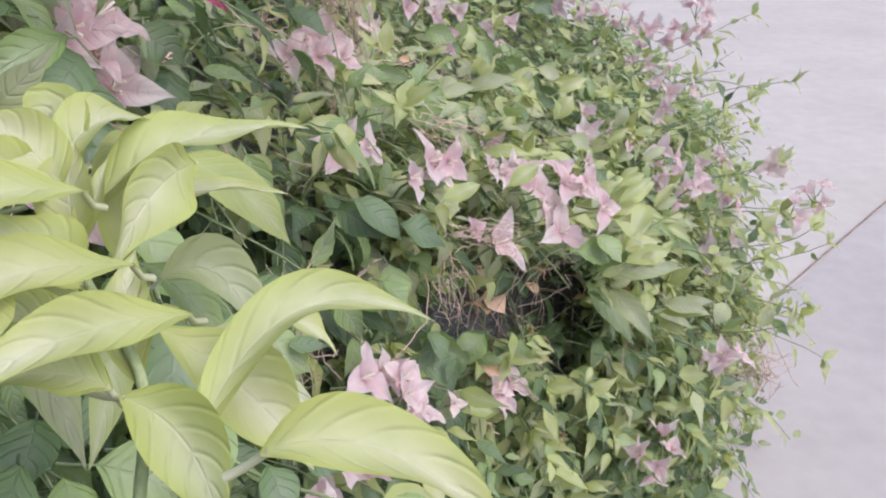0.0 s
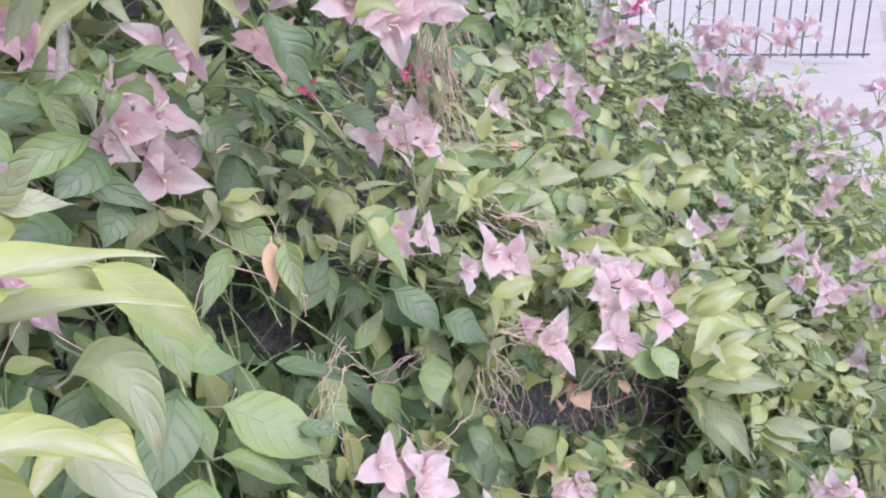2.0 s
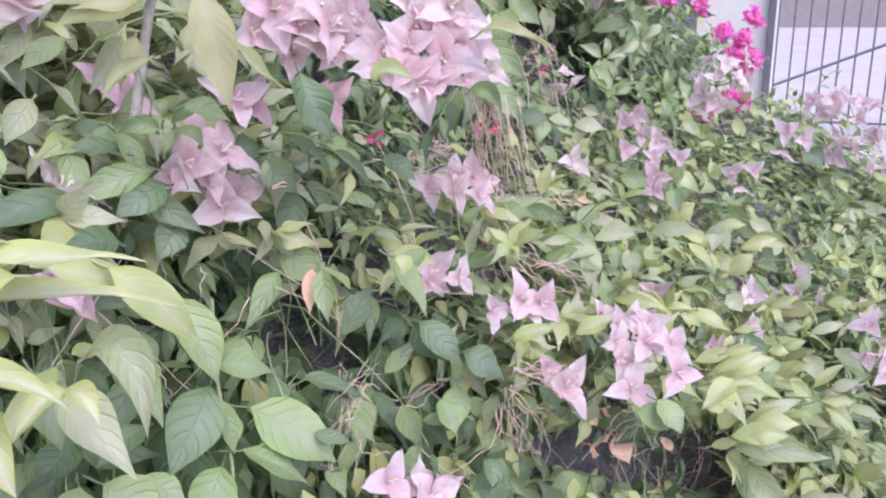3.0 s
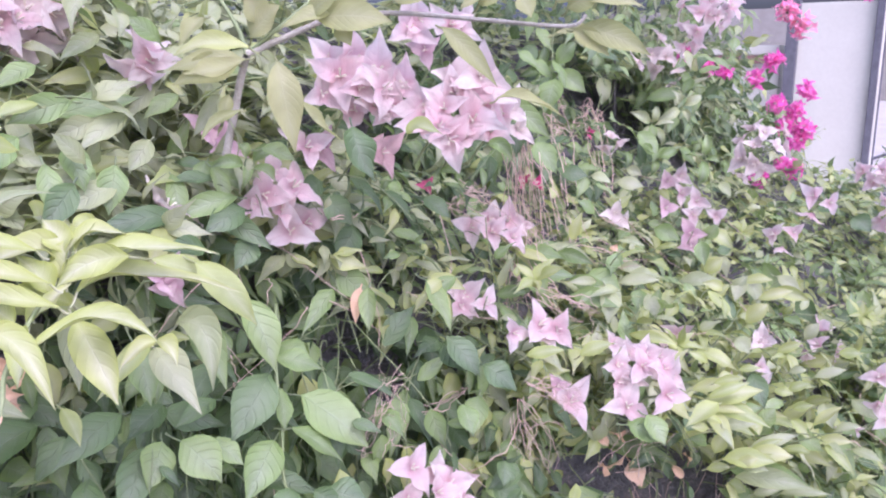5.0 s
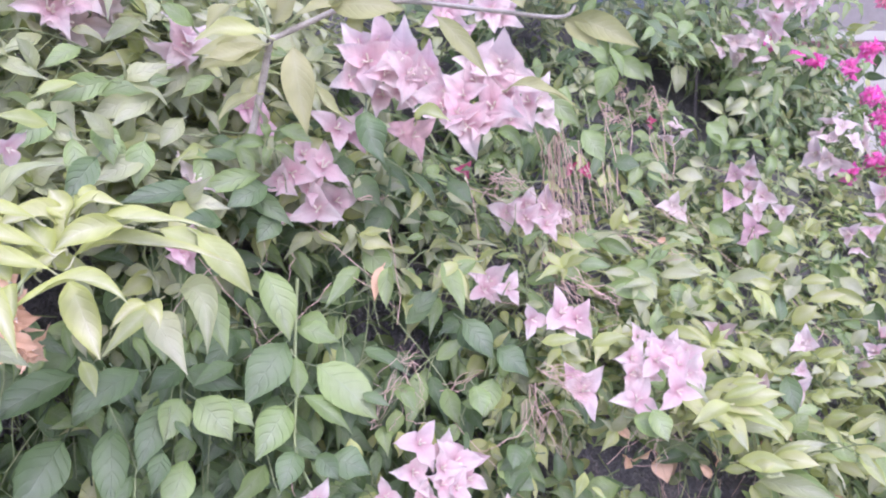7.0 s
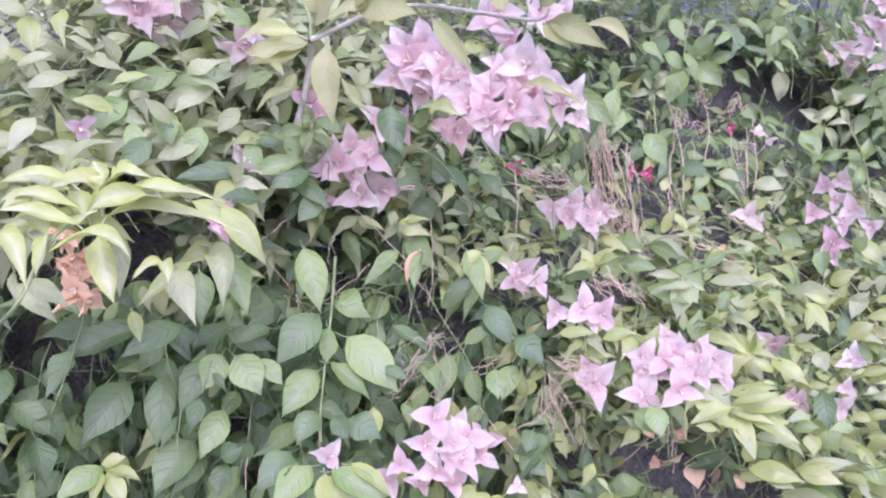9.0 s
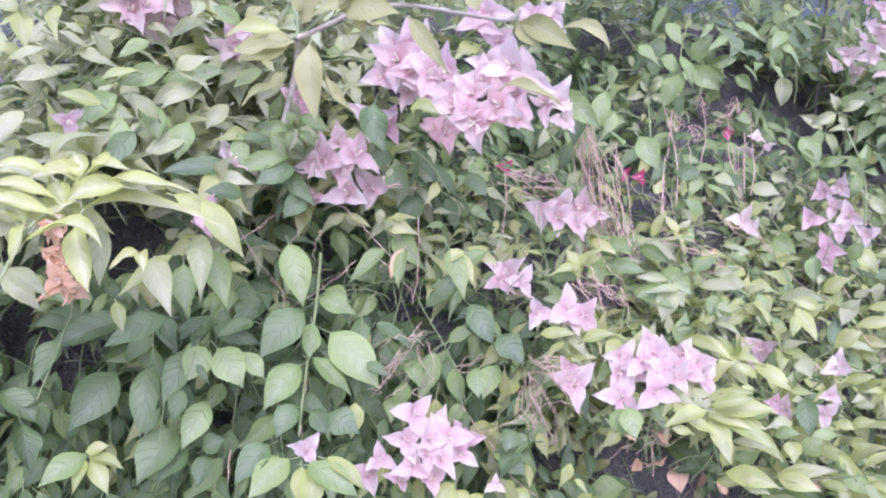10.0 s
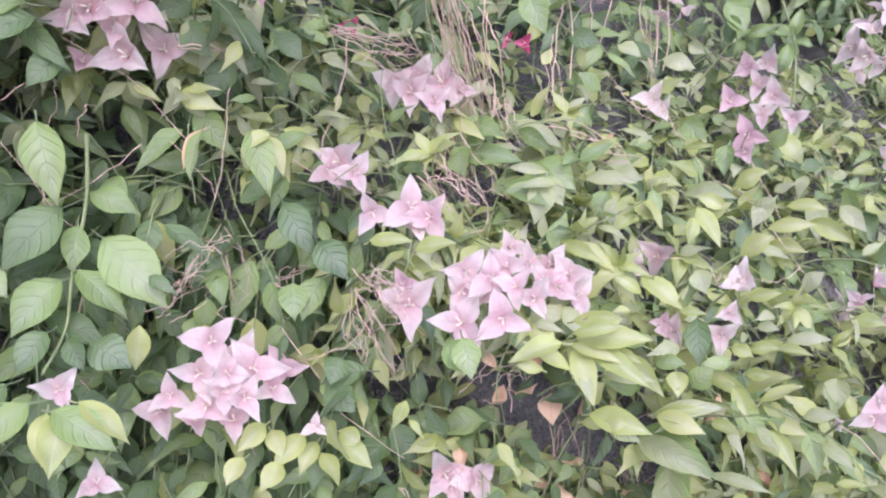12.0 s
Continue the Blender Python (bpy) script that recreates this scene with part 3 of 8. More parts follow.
for x, y, z in ((0.52, 1.20, 0.72), (0.58, 1.26, 0.73), (0.55, 1.34, 0.75), (0.46, 1.27, 0.71), (0.50, 1.12, 0.66), (0.56, 1.16, 0.62), (0.61, 1.22, 0.66), (0.63, 1.30, 0.70), (0.60, 1.38, 0.74),
                (0.66, 1.26, 0.62), (0.52, 1.08, 0.58), (0.58, 1.12, 0.54), (0.64, 1.20, 0.55), (0.50, 1.45, 0.80), (0.57, 1.50, 0.80), (0.62, 1.60, 0.84), (0.66, 1.70, 0.88), (0.58, 1.75, 0.92), (0.70, 1.62, 0.82), (0.62, 1.42, 0.70)):
    reach((x, y, z))


def top_fill(n):
    """Leaves on the flat top, behind the front edge."""
    for _ in range(n):
        y, x = rng.uniform(-1.15, 2.4), rng.uniform(-1.58, -0.35)
        size, shares, hang = region(min(y, 0.6), 1.3)
        sprig((x, y, 1.30 - 0.16 * (y < 0.3) + rng.uniform(-0.03, 0.10 if 0.3 < y < 1.4 else 0.05)), (rng.normal(0, 0.6), rng.normal(0, 0.6), 0.4), np.array((0.2, -0.1, 0.97)), rng.integers(4, 8), size * 0.42, size, shares, 0.2, 0.15)


top_fill(2100)


def side_fill(n, corner, along, up, outward):
    """Leaves over the ends and the back of the hedge."""
    c, a, u, o = (np.array(q, float) for q in (corner, along, up, outward))
    for _ in range(n):
        root = c + a * rng.random() + u * rng.random() - o * rng.uniform(-0.02, 0.06)
        sprig(root, o * 0.5 + rng.normal(0, 0.6, 3), o, rng.integers(4, 8), 0.03, 0.07, (0.5, 0.35, 0.1, 0.05), 0.5, 0.15)


fill(260, -1.2, -0.35, 0.0, 1.40, 0.07, 0.18)
fill(260, -0.35, 0.35, 0.0, 0.45, 0.07, 0.18)
side_fill(650, (-1.62, -1.2, 0), (0, 3.6, 0), (0, 0, 1.36), (-1, 0, 0.1))
side_fill(260, (-1.6, -1.22, 0), (1.1, 0, 0), (0, 0, 1.34), (0, -1, 0.1))
side_fill(300, (-1.6, 2.44, 0), (1.5, 0, 0), (0, 0, 1.3), (0, 1, 0.1))
for _ in range(260):
    sprig((rng.uniform(-1.6, -0.6), rng.uniform(-1.2, -0.5), 1.16), rng.normal(0, 0.5, 3), np.array((0, 0, 1.0)), 6, 0.03, 0.066, (0.3, 0.4, 0.1, 0.2), 0.2, 0.15)

LEAF_KINDS = [[raw_mesh("leaf", *q[:2], m, q[2]) for q in FINE] for m in (LEAF_DARK, LEAF_MID, LEAF_YOUNG, LEAF_PALE)]
for cls, p, d, fc, ln in singles:
    ob = part_mesh("leaf", LEAF_KINDS[cls][rng.integers(0, 10)], hedge)
    rot = frames_of(np.array([d]), np.array([fc]))[0] * ln
    ob.matrix_basis = Matrix.Translation(p) @ Matrix(rot.tolist()).to_4x4()


def gap(place, facing, radius):
    """An opening between the leaves that lets one see into the dark of the hedge."""
    CLEAR.append((*place, *unit(facing), radius, -0.34, 0.10))


# ---- flowers ----
def flower_mesh(name, material, seed, tilt, tubes=True):
    """One flower: three papery bracts round thin tubes, one unit to a bract's tip, opening to +Z, the first bract to +Y."""
    r = np.random.default_rng(seed)
    pieces = []
    for k in range(3):
        v, f, uv = blade(BRACT_S, BRACT_W, 7, r.uniform(0.55, 0.71), r.uniform(0.16, 0.55), r.uniform(-0.2, 1.2), r.uniform(-0.45, 0.45), 0.10, r.uniform(0, 6))
        v[:, 2] += 0.03 * np.sin(v[:, 0] * 21 + r.uniform(0, 6)) * np.minimum(1, v[:, 1] * 3)
        a, t = k * 2.094 + r.uniform(-0.16, 0.16), tilt + r.uniform(-0.18, 0.18)
        m = np.array(Matrix.Rotation(a, 3, 'Z') @ Matrix.Rotation(math.pi / 2 - t, 3, 'X'))
        pieces.append((v * r.uniform(0.88, 1.06) @ m.T, f, uv))
    v, f, uv = join(pieces)
    nb = len(f)
    if tubes:
        extra = []
        for k in range(3):
            a = k * 2.094 + 0.5
            dx, dy = 0.06 * math.cos(a), 0.06 * math.sin(a)
            tv, tf = tube([(0, 0, 0), (dx, dy, 0.18), (dx * 1.5, dy * 1.5, 0.31), (dx * 2.0, dy * 2.0, 0.34)], 0.018, 0.032, 6)
            extra.append((tv, tf, np.zeros((len(tv), 2))))
        v, f, uv = join([(v, f, uv)] + extra)
    me = raw_mesh(name, v, f, material, uv)
    me.materials.append(TUBE)
    idx = np.zeros(len(f), np.int32)
    idx[nb:] = 1
    me.polygons.foreach_set("material_index", idx)
    return me


FLOWERS = {m.name: [flower_mesh("flower", m, s, 0.86 + 0.13 * (s % 3)) for s in range(9)] for m in (BRACT, BRACT_LILAC, BRACT_MAGENTA, BRACT_PALE, BRACT_SALMON, BRACT_ROSE, BRACT_RED, DRY)}
flower_no = 0


def flower_cluster(centre, radius, count, facing=(0.6, -0.6, 0.45), material=BRACT, size=0.038, wide=1.0, parent=None, label=""):
    """A head of flowers on short stalks."""
    global flower_no
    r = np.random.default_rng(1000 + flower_no)
    flower_no += 1
    c, out = np.array(centre, float), unit(facing)
    root = c - out * radius * 0.9
    spots = []
    for i in range(count):
        for _ in range(30):
            d = unit(r.normal(0, (0.25 if i < count // 3 else 0.62) * wide, 3) + out)
            pos = c + d * radius * r.uniform(0.55, 1.0) - out * radius * 0.5
            if all(np.linalg.norm(pos - q[0]) > size * 0.8 for q in spots):
                break
        spots.append((pos, d))
    stalks = [tube([root, root * 0.5 + p * 0.5 - out * 0.004, p - d * 0.002], 0.0012, 0.0009, 4) for p, d in spots]
    v, f = join(stalks)
    me = raw_mesh("flower_head", v - c, f, STEM_GREEN)
    head = part_mesh("flower_head", me, parent or hedge, label)
    head.location = c - np.array((parent or hedge).location)
    if count > 1 and parent is None:
        CLEAR.append((*c, *out, radius * 0.9, 0.0, 0.08))
    for p, d in spots:
        ob = part_mesh("flower", FLOWERS[material.name][r.integers(0, 9)], head)
        z = Vector(unit(d + r.normal(0, 0.25, 3)))
        q = z.to_track_quat('Z', 'Y').to_matrix().to_4x4() @ Matrix.Rotation(r.uniform(0, 6.28), 4, 'Z')
        ob.matrix_basis = Matrix.Translation(Vector(p - c)) @ q @ Matrix.Scale(size * r.uniform(0.85, 1.12), 4)
    return head


def flower_head(place, label=""):
    """The stalk of a head whose flowers are set one by one."""
    c = np.array(place, float)
    nrm = face_normal(c[1], c[2])
    v, f = tube([-nrm * 0.09 - np.array((0, 0, 0.02)), -nrm * 0.05, -nrm * 0.018], 0.0018, 0.0012, 5)
    ob = part_mesh("flower_head", raw_mesh("flower_head", v, f, STEM_GREEN), hedge, label)
    ob.location = c
    return ob


def flower(head, place, facing, first, size, material=BRACT):
    """One flower of a head: where it faces, which way its first bract points, and a bract's length."""
    global flower_no
    r = np.random.default_rng(3000 + flower_no)
    flower_no += 1
    z = unit(facing)
    y = unit(np.asarray(first, float) - z * np.dot(first, z))
    x = np.cross(y, z)
    local = np.array(place, float) - np.array(head.location)
    CLEAR.append((*place, *z, size * 0.8, -0.006, 0.10))
    ob = part_mesh("flower", FLOWERS[material.name][r.integers(0, 9)], head)
    ob.matrix_basis = Matrix.Translation(local.tolist()) @ Matrix(np.stack([x, y, z], -1).tolist()).to_4x4() @ Matrix.Scale(size, 4)
    ob = part_mesh("flower_stalk", FLOWER_STALK, head)
    ob.matrix_basis = Matrix.Translation(local.tolist()) @ Matrix(np.stack([x, y, z], -1).tolist()).to_4x4() @ Matrix.Scale(size, 4)


FLOWER_STALK = raw_mesh("flower_stalk", *tube([(0, 0, 0.0), (-0.1, 0.05, -0.35), (0.05, 0.1, -0.9)], 0.03, 0.04, 5), STEM_GREEN)


def covers(points, spots=CLEAR):
    """Which of some points lie before a flower or in an opening between the leaves."""
    hit = np.zeros(len(points), bool)
    for x, y, z, u, v, w, radius, near, far in spots:
        d, o = points - np.array((x, y, z)), np.array((u, v, w))
        along = d @ o
        side = np.linalg.norm(d - along[:, None] * o, axis=1)
        hit |= (along > near) & (along < far) & (side < radius)
    return hit


# pink flower heads, flower by flower where they stand apart
head = flower_head((-0.105, 0.751, 0.995))
flower(head, (-0.117, 0.755, 1.000), (0.66, -0.65, 0.36), (0.41, 0.73, 0.55), 0.039)
flower(head, (-0.084, 0.755, 0.995), (0.85, -0.30, 0.44), (0.51, 0.27, -0.81), 0.029)
flower(head, (-0.114, 0.742, 0.990), (0.67, -0.54, 0.50), (-0.41, -0.84, -0.35), 0.027)
head = flower_head((-0.022, 0.782, 0.964))
flower(head, (-0.042, 0.750, 0.966), (0.89, -0.39, 0.24), (-0.38, -0.35, 0.86), 0.031)
flower(head, (-0.024, 0.786, 0.970), (0.73, -0.34, 0.60), (-0.57, 0.20, 0.80), 0.042)
flower(head, (-0.005, 0.799, 0.964), (0.59, -0.72, 0.37), (0.13, 0.54, 0.83), 0.035)
flower(head, (-0.018, 0.793, 0.954), (0.67, -0.64, 0.38), (0.45, -0.06, -0.89), 0.027, BRACT_PALE)
head = flower_head((0.111, 0.791, 0.936))
flower(head, (0.085, 0.777, 0.942), (0.73, -0.55, 0.41), (-0.58, -0.81, -0.05), 0.031)
flower(head, (0.091, 0.767, 0.926), (0.82, -0.47, 0.32), (0.20, -0.30, -0.93), 0.027)
flower(head, (0.114, 0.784, 0.945), (0.57, -0.68, 0.46), (-0.52, 0.14, 0.84), 0.030)
flower(head, (0.138, 0.793, 0.943), (0.48, -0.66, 0.58), (0.17, 0.72, 0.67), 0.026)
flower(head, (0.137, 0.821, 0.924), (0.53, -0.72, 0.45), (0.72, 0.09, -0.69), 0.028)
flower(head, (0.100, 0.790, 0.921), (0.45, -0.72, 0.53), (0.89, 0.38, -0.24), 0.025)
flower(head, (0.111, 0.803, 0.950), (0.54, -0.47, 0.70), (-0.84, -0.24, 0.48), 0.025)
head = flower_head((0.108, 0.757, 0.902))
flower(head, (0.108, 0.757, 0.902), (0.48, -0.68, 0.55), (-0.73, -0.66, -0.19), 0.038)
head = flower_head((0.150, 0.769, 0.923))
flower(head, (0.150, 0.769, 0.923), (0.71, -0.64, 0.29), (-0.38, -0.00, 0.92), 0.032)
head = flower_head((0.075, 0.897, 0.910))
flower(head, (0.059, 0.883, 0.917), (0.54, -0.60, 0.59), (-0.49, 0.35, 0.80), 0.028)
flower(head, (0.067, 0.909, 0.915), (0.57, -0.69, 0.44), (0.02, 0.55, 0.83), 0.031)
flower(head, (0.089, 0.917, 0.909), (0.45, -0.65, 0.61), (0.71, 0.68, 0.19), 0.031)
flower(head, (0.100, 0.917, 0.889), (0.69, -0.29, 0.66), (0.70, 0.04, -0.72), 0.031)
flower(head, (0.091, 0.896, 0.901), (0.74, -0.51, 0.44), (-0.39, -0.85, -0.34), 0.029)
flower(head, (0.041, 0.871, 0.933), (0.74, -0.46, 0.49), (-0.61, -0.14, 0.78), 0.025)
flower(head, (0.080, 0.886, 0.907), (0.59, -0.58, 0.56), (0.35, -0.45, -0.82), 0.025)
head = flower_head((0.031, 0.747, 0.902))
flower(head, (0.042, 0.744, 0.896), (0.63, -0.51, 0.58), (0.54, -0.25, -0.80), 0.043)
flower(head, (0.020, 0.751, 0.908), (0.62, -0.54, 0.57), (-0.67, 0.02, 0.74), 0.022, BRACT_LILAC)
head = flower_head((0.046, 1.100, 0.871))
flower(head, (0.054, 1.111, 0.880), (0.33, -0.90, 0.28), (0.69, 0.43, 0.58), 0.034)
flower(head, (0.039, 1.089, 0.863), (0.64, -0.70, 0.32), (-0.56, -0.71, -0.43), 0.029, BRACT_PALE)
head = flower_head((0.153, 1.010, 0.852))
flower(head, (0.158, 1.014, 0.849), (0.38, -0.79, 0.48), (0.76, -0.03, -0.65), 0.026)
flower(head, (0.149, 1.006, 0.856), (0.39, -0.79, 0.47), (-0.87, -0.48, -0.09), 0.017, BRACT_LILAC)
head = flower_head((0.188, 1.066, 0.855))
flower(head, (0.189, 1.061, 0.843), (0.41, -0.77, 0.50), (0.34, -0.37, -0.86), 0.029)
flower(head, (0.187, 1.072, 0.867), (0.53, -0.66, 0.54), (-0.18, 0.53, 0.83), 0.020)
head = flower_head((0.180, 1.087, 0.900))
flower(head, (0.183, 1.092, 0.902), (0.22, -0.89, 0.39), (-0.23, 0.34, 0.91), 0.029, BRACT_PALE)
flower(head, (0.178, 1.083, 0.899), (0.43, -0.78, 0.45), (-0.59, -0.63, -0.51), 0.022, BRACT_PALE)
head = flower_head((0.352, 1.092, 0.827))
flower(head, (0.352, 1.088, 0.820), (0.20, -0.85, 0.48), (-0.59, -0.50, -0.63), 0.028)
flower(head, (0.351, 1.096, 0.834), (0.29, -0.79, 0.54), (-0.42, 0.40, 0.81), 0.023)
head = flower_head((0.054, 0.811, 0.668))
flower(head, (0.043, 0.800, 0.675), (0.81, -0.38, 0.44), (-0.52, -0.14, 0.84), 0.041)
flower(head, (0.066, 0.829, 0.667), (0.75, -0.41, 0.52), (-0.15, 0.66, 0.74), 0.036)
flower(head, (0.054, 0.805, 0.661), (0.67, -0.45, 0.59), (0.71, 0.17, -0.68), 0.030)
head = flower_head((-0.002, 0.663, 0.759))
flower(head, (-0.002, 0.663, 0.759), (0.57, -0.50, 0.65), (-0.55, 0.36, 0.75), 0.018, BRACT_PALE)
head = flower_head((-0.065, 0.587, 0.796))
flower(head, (-0.082, 0.589, 0.841), (0.79, -0.29, 0.54), (-0.47, -0.85, 0.24), 0.037)
flower(head, (-0.069, 0.617, 0.828), (0.79, -0.38, 0.48), (-0.25, 0.52, 0.82), 0.031)
flower(head, (-0.076, 0.573, 0.812), (0.75, -0.45, 0.48), (-0.55, -0.83, 0.08), 0.037)
flower(head, (-0.051, 0.619, 0.816), (0.78, -0.27, 0.56), (0.30, 0.95, 0.04), 0.039)
flower(head, (-0.044, 0.636, 0.789), (0.72, -0.22, 0.66), (0.57, 0.73, -0.37), 0.029)
flower(head, (-0.047, 0.590, 0.821), (0.77, -0.20, 0.60), (-0.60, 0.08, 0.80), 0.031)
flower(head, (-0.034, 0.601, 0.796), (0.82, -0.17, 0.54), (0.57, 0.25, -0.79), 0.031)
flower(head, (-0.058, 0.571, 0.784), (0.76, -0.37, 0.53), (-0.27, -0.93, -0.25), 0.034)
flower(head, (-0.080, 0.567, 0.755), (0.69, -0.13, 0.71), (0.67, -0.26, -0.70), 0.026)
flower(head, (-0.044, 0.594, 0.766), (0.56, -0.39, 0.73), (0.72, -0.22, -0.66), 0.033)
flower(head, (-0.097, 0.548, 0.782), (0.71, -0.30, 0.64), (-0.64, 0.12, 0.76), 0.030)
flower(head, (-0.119, 0.544, 0.753), (0.71, -0.46, 0.54), (-0.61, -0.78, 0.13), 0.032)
flower(head, (-0.040, 0.582, 0.806), (0.79, -0.06, 0.61), (-0.09, 0.97, 0.22), 0.028)
head = flower_head((-0.097, 0.446, 0.822))
flower(head, (-0.097, 0.446, 0.822), (0.80, -0.19, 0.58), (-0.38, -0.90, 0.23), 0.031)
head = flower_head((-0.045, 0.458, 0.745))
flower(head, (-0.045, 0.458, 0.745), (0.58, -0.11, 0.81), (-0.79, 0.19, 0.59), 0.027)
head = flower_head((-0.259, 0.570, 1.128))
flower(head, (-0.256, 0.548, 1.149), (0.88, -0.47, 0.09), (-0.16, -0.12, 0.98), 0.041)
flower(head, (-0.258, 0.530, 1.139), (0.87, -0.46, 0.18), (-0.43, -0.88, -0.19), 0.032)
flower(head, (-0.251, 0.591, 1.151), (0.82, -0.15, 0.56), (-0.48, 0.34, 0.81), 0.043)
flower(head, (-0.266, 0.573, 1.167), (0.81, -0.29, 0.52), (-0.50, 0.12, 0.86), 0.034)
flower(head, (-0.246, 0.579, 1.101), (0.67, -0.66, 0.34), (-0.53, -0.74, -0.41), 0.045)
flower(head, (-0.264, 0.623, 1.103), (0.88, -0.41, 0.25), (0.35, 0.90, 0.25), 0.039)
flower(head, (-0.276, 0.540, 1.091), (0.80, -0.07, 0.60), (0.42, -0.65, -0.63), 0.024, BRACT_LILAC)
flower(head, (-0.251, 0.572, 1.126), (0.66, -0.46, 0.60), (0.51, -0.30, -0.80), 0.031)
head = flower_head((-0.333, 0.550, 1.210))
flower(head, (-0.347, 0.550, 1.220), (0.83, -0.50, 0.23), (-0.55, -0.69, 0.47), 0.034, BRACT_LILAC)
flower(head, (-0.320, 0.550, 1.200), (0.94, -0.20, 0.28), (-0.12, -0.95, -0.29), 0.037, BRACT_LILAC)
head = flower_head((-0.252, 0.626, 1.196))
flower(head, (-0.250, 0.614, 1.197), (0.85, -0.42, 0.31), (0.16, -0.36, -0.92), 0.043)
flower(head, (-0.254, 0.639, 1.194), (0.93, -0.37, 0.02), (0.20, 0.46, -0.87), 0.037, BRACT_LILAC)
head = flower_head((-0.210, 0.698, 1.187))
flower(head, (-0.211, 0.708, 1.184), (0.90, -0.39, 0.21), (0.26, 0.06, -0.96), 0.042, BRACT_SALMON)
flower(head, (-0.209, 0.689, 1.190), (0.62, -0.73, 0.29), (-0.77, -0.63, 0.06), 0.026, BRACT_SALMON)
head = flower_head((-0.181, 0.640, 1.269))
flower(head, (-0.204, 0.627, 1.279), (0.67, -0.71, 0.22), (-0.73, -0.58, 0.36), 0.051)
flower(head, (-0.166, 0.648, 1.286), (0.65, -0.75, 0.12), (0.00, 0.16, 0.99), 0.051)
flower(head, (-0.153, 0.643, 1.265), (0.84, -0.46, 0.30), (0.40, 0.89, 0.23), 0.041)
flower(head, (-0.217, 0.610, 1.259), (0.79, -0.59, 0.18), (-0.52, -0.80, -0.29), 0.037)
flower(head, (-0.199, 0.646, 1.240), (0.57, -0.80, 0.19), (-0.03, -0.25, -0.97), 0.038)
flower(head, (-0.170, 0.643, 1.247), (0.86, -0.44, 0.24), (0.37, 0.22, -0.90), 0.034)
flower(head, (-0.180, 0.630, 1.266), (0.83, -0.53, 0.15), (0.18, 0.53, 0.83), 0.035)
flower(head, (-0.139, 0.661, 1.270), (0.57, -0.81, 0.14), (0.06, 0.21, 0.98), 0.040)
flower(head, (-0.145, 0.653, 1.246), (0.55, -0.84, 0.02), (0.74, 0.47, -0.49), 0.037)
flower(head, (-0.196, 0.645, 1.300), (0.72, -0.69, -0.02), (-0.08, -0.11, 0.99), 0.040)
flower(head, (-0.223, 0.630, 1.298), (0.58, -0.77, 0.26), (-0.71, -0.33, 0.62), 0.036)
head = flower_head((-0.077, 0.684, 1.234))
flower(head, (-0.106, 0.656, 1.244), (0.62, -0.78, 0.10), (0.35, 0.38, 0.86), 0.042)
flower(head, (-0.105, 0.650, 1.228), (0.67, -0.67, 0.32), (-0.64, -0.74, -0.20), 0.044)
flower(head, (-0.075, 0.659, 1.210), (0.63, -0.78, 0.04), (0.35, 0.24, -0.91), 0.039)
flower(head, (-0.063, 0.689, 1.231), (0.49, -0.83, 0.27), (0.84, 0.38, -0.39), 0.049)
flower(head, (-0.063, 0.714, 1.247), (0.33, -0.92, 0.19), (0.35, 0.31, 0.89), 0.045)
flower(head, (-0.084, 0.684, 1.259), (0.50, -0.85, 0.14), (-0.24, 0.02, 0.97), 0.041)
flower(head, (-0.053, 0.711, 1.216), (0.55, -0.75, 0.37), (0.76, 0.26, -0.59), 0.037)
flower(head, (-0.084, 0.650, 1.225), (0.72, -0.59, 0.36), (-0.12, -0.62, -0.78), 0.031)
flower(head, (-0.086, 0.664, 1.244), (0.52, -0.81, 0.29), (0.73, 0.59, 0.34), 0.037)
flower(head, (-0.067, 0.678, 1.213), (0.51, -0.74, 0.43), (-0.05, -0.53, -0.85), 0.036)
flower(head, (-0.070, 0.768, 1.233), (0.31, -0.89, 0.32), (0.70, 0.44, 0.56), 0.037)
flower(head, (-0.069, 0.692, 1.257), (0.61, -0.79, -0.02), (-0.61, -0.48, 0.63), 0.039)
head = flower_head((-0.193, 0.782, 1.334))
flower(head, (-0.182, 0.753, 1.346), (0.79, -0.61, 0.08), (-0.23, -0.17, 0.96), 0.038)
flower(head, (-0.187, 0.741, 1.335), (0.58, -0.81, 0.10), (0.79, 0.52, -0.34), 0.039)
flower(head, (-0.210, 0.851, 1.346), (0.45, -0.85, 0.27), (0.88, 0.48, 0.04), 0.036)
flower(head, (-0.195, 0.783, 1.310), (0.59, -0.79, 0.16), (0.56, 0.54, 0.63), 0.030, BRACT_LILAC)
head = flower_head((-0.073, 0.707, 1.270))
flower(head, (-0.062, 0.701, 1.279), (0.64, -0.75, 0.16), (0.01, 0.22, 0.98), 0.047, BRACT_PALE)
flower(head, (-0.068, 0.732, 1.266), (0.78, -0.63, 0.02), (0.60, 0.74, -0.30), 0.041, BRACT_PALE)
flower(head, (-0.090, 0.690, 1.279), (0.81, -0.58, 0.01), (-0.58, -0.81, 0.13), 0.039, BRACT_PALE)
flower(head, (-0.072, 0.705, 1.256), (0.72, -0.61, 0.33), (0.29, -0.16, -0.94), 0.034)
head = flower_head((-0.071, 0.794, 1.224))
flower(head, (-0.078, 0.796, 1.235), (0.57, -0.76, 0.32), (0.12, 0.46, 0.88), 0.038, BRACT_PALE)
flower(head, (-0.063, 0.792, 1.212), (0.76, -0.59, 0.28), (0.52, 0.29, -0.81), 0.029, BRACT_PALE)
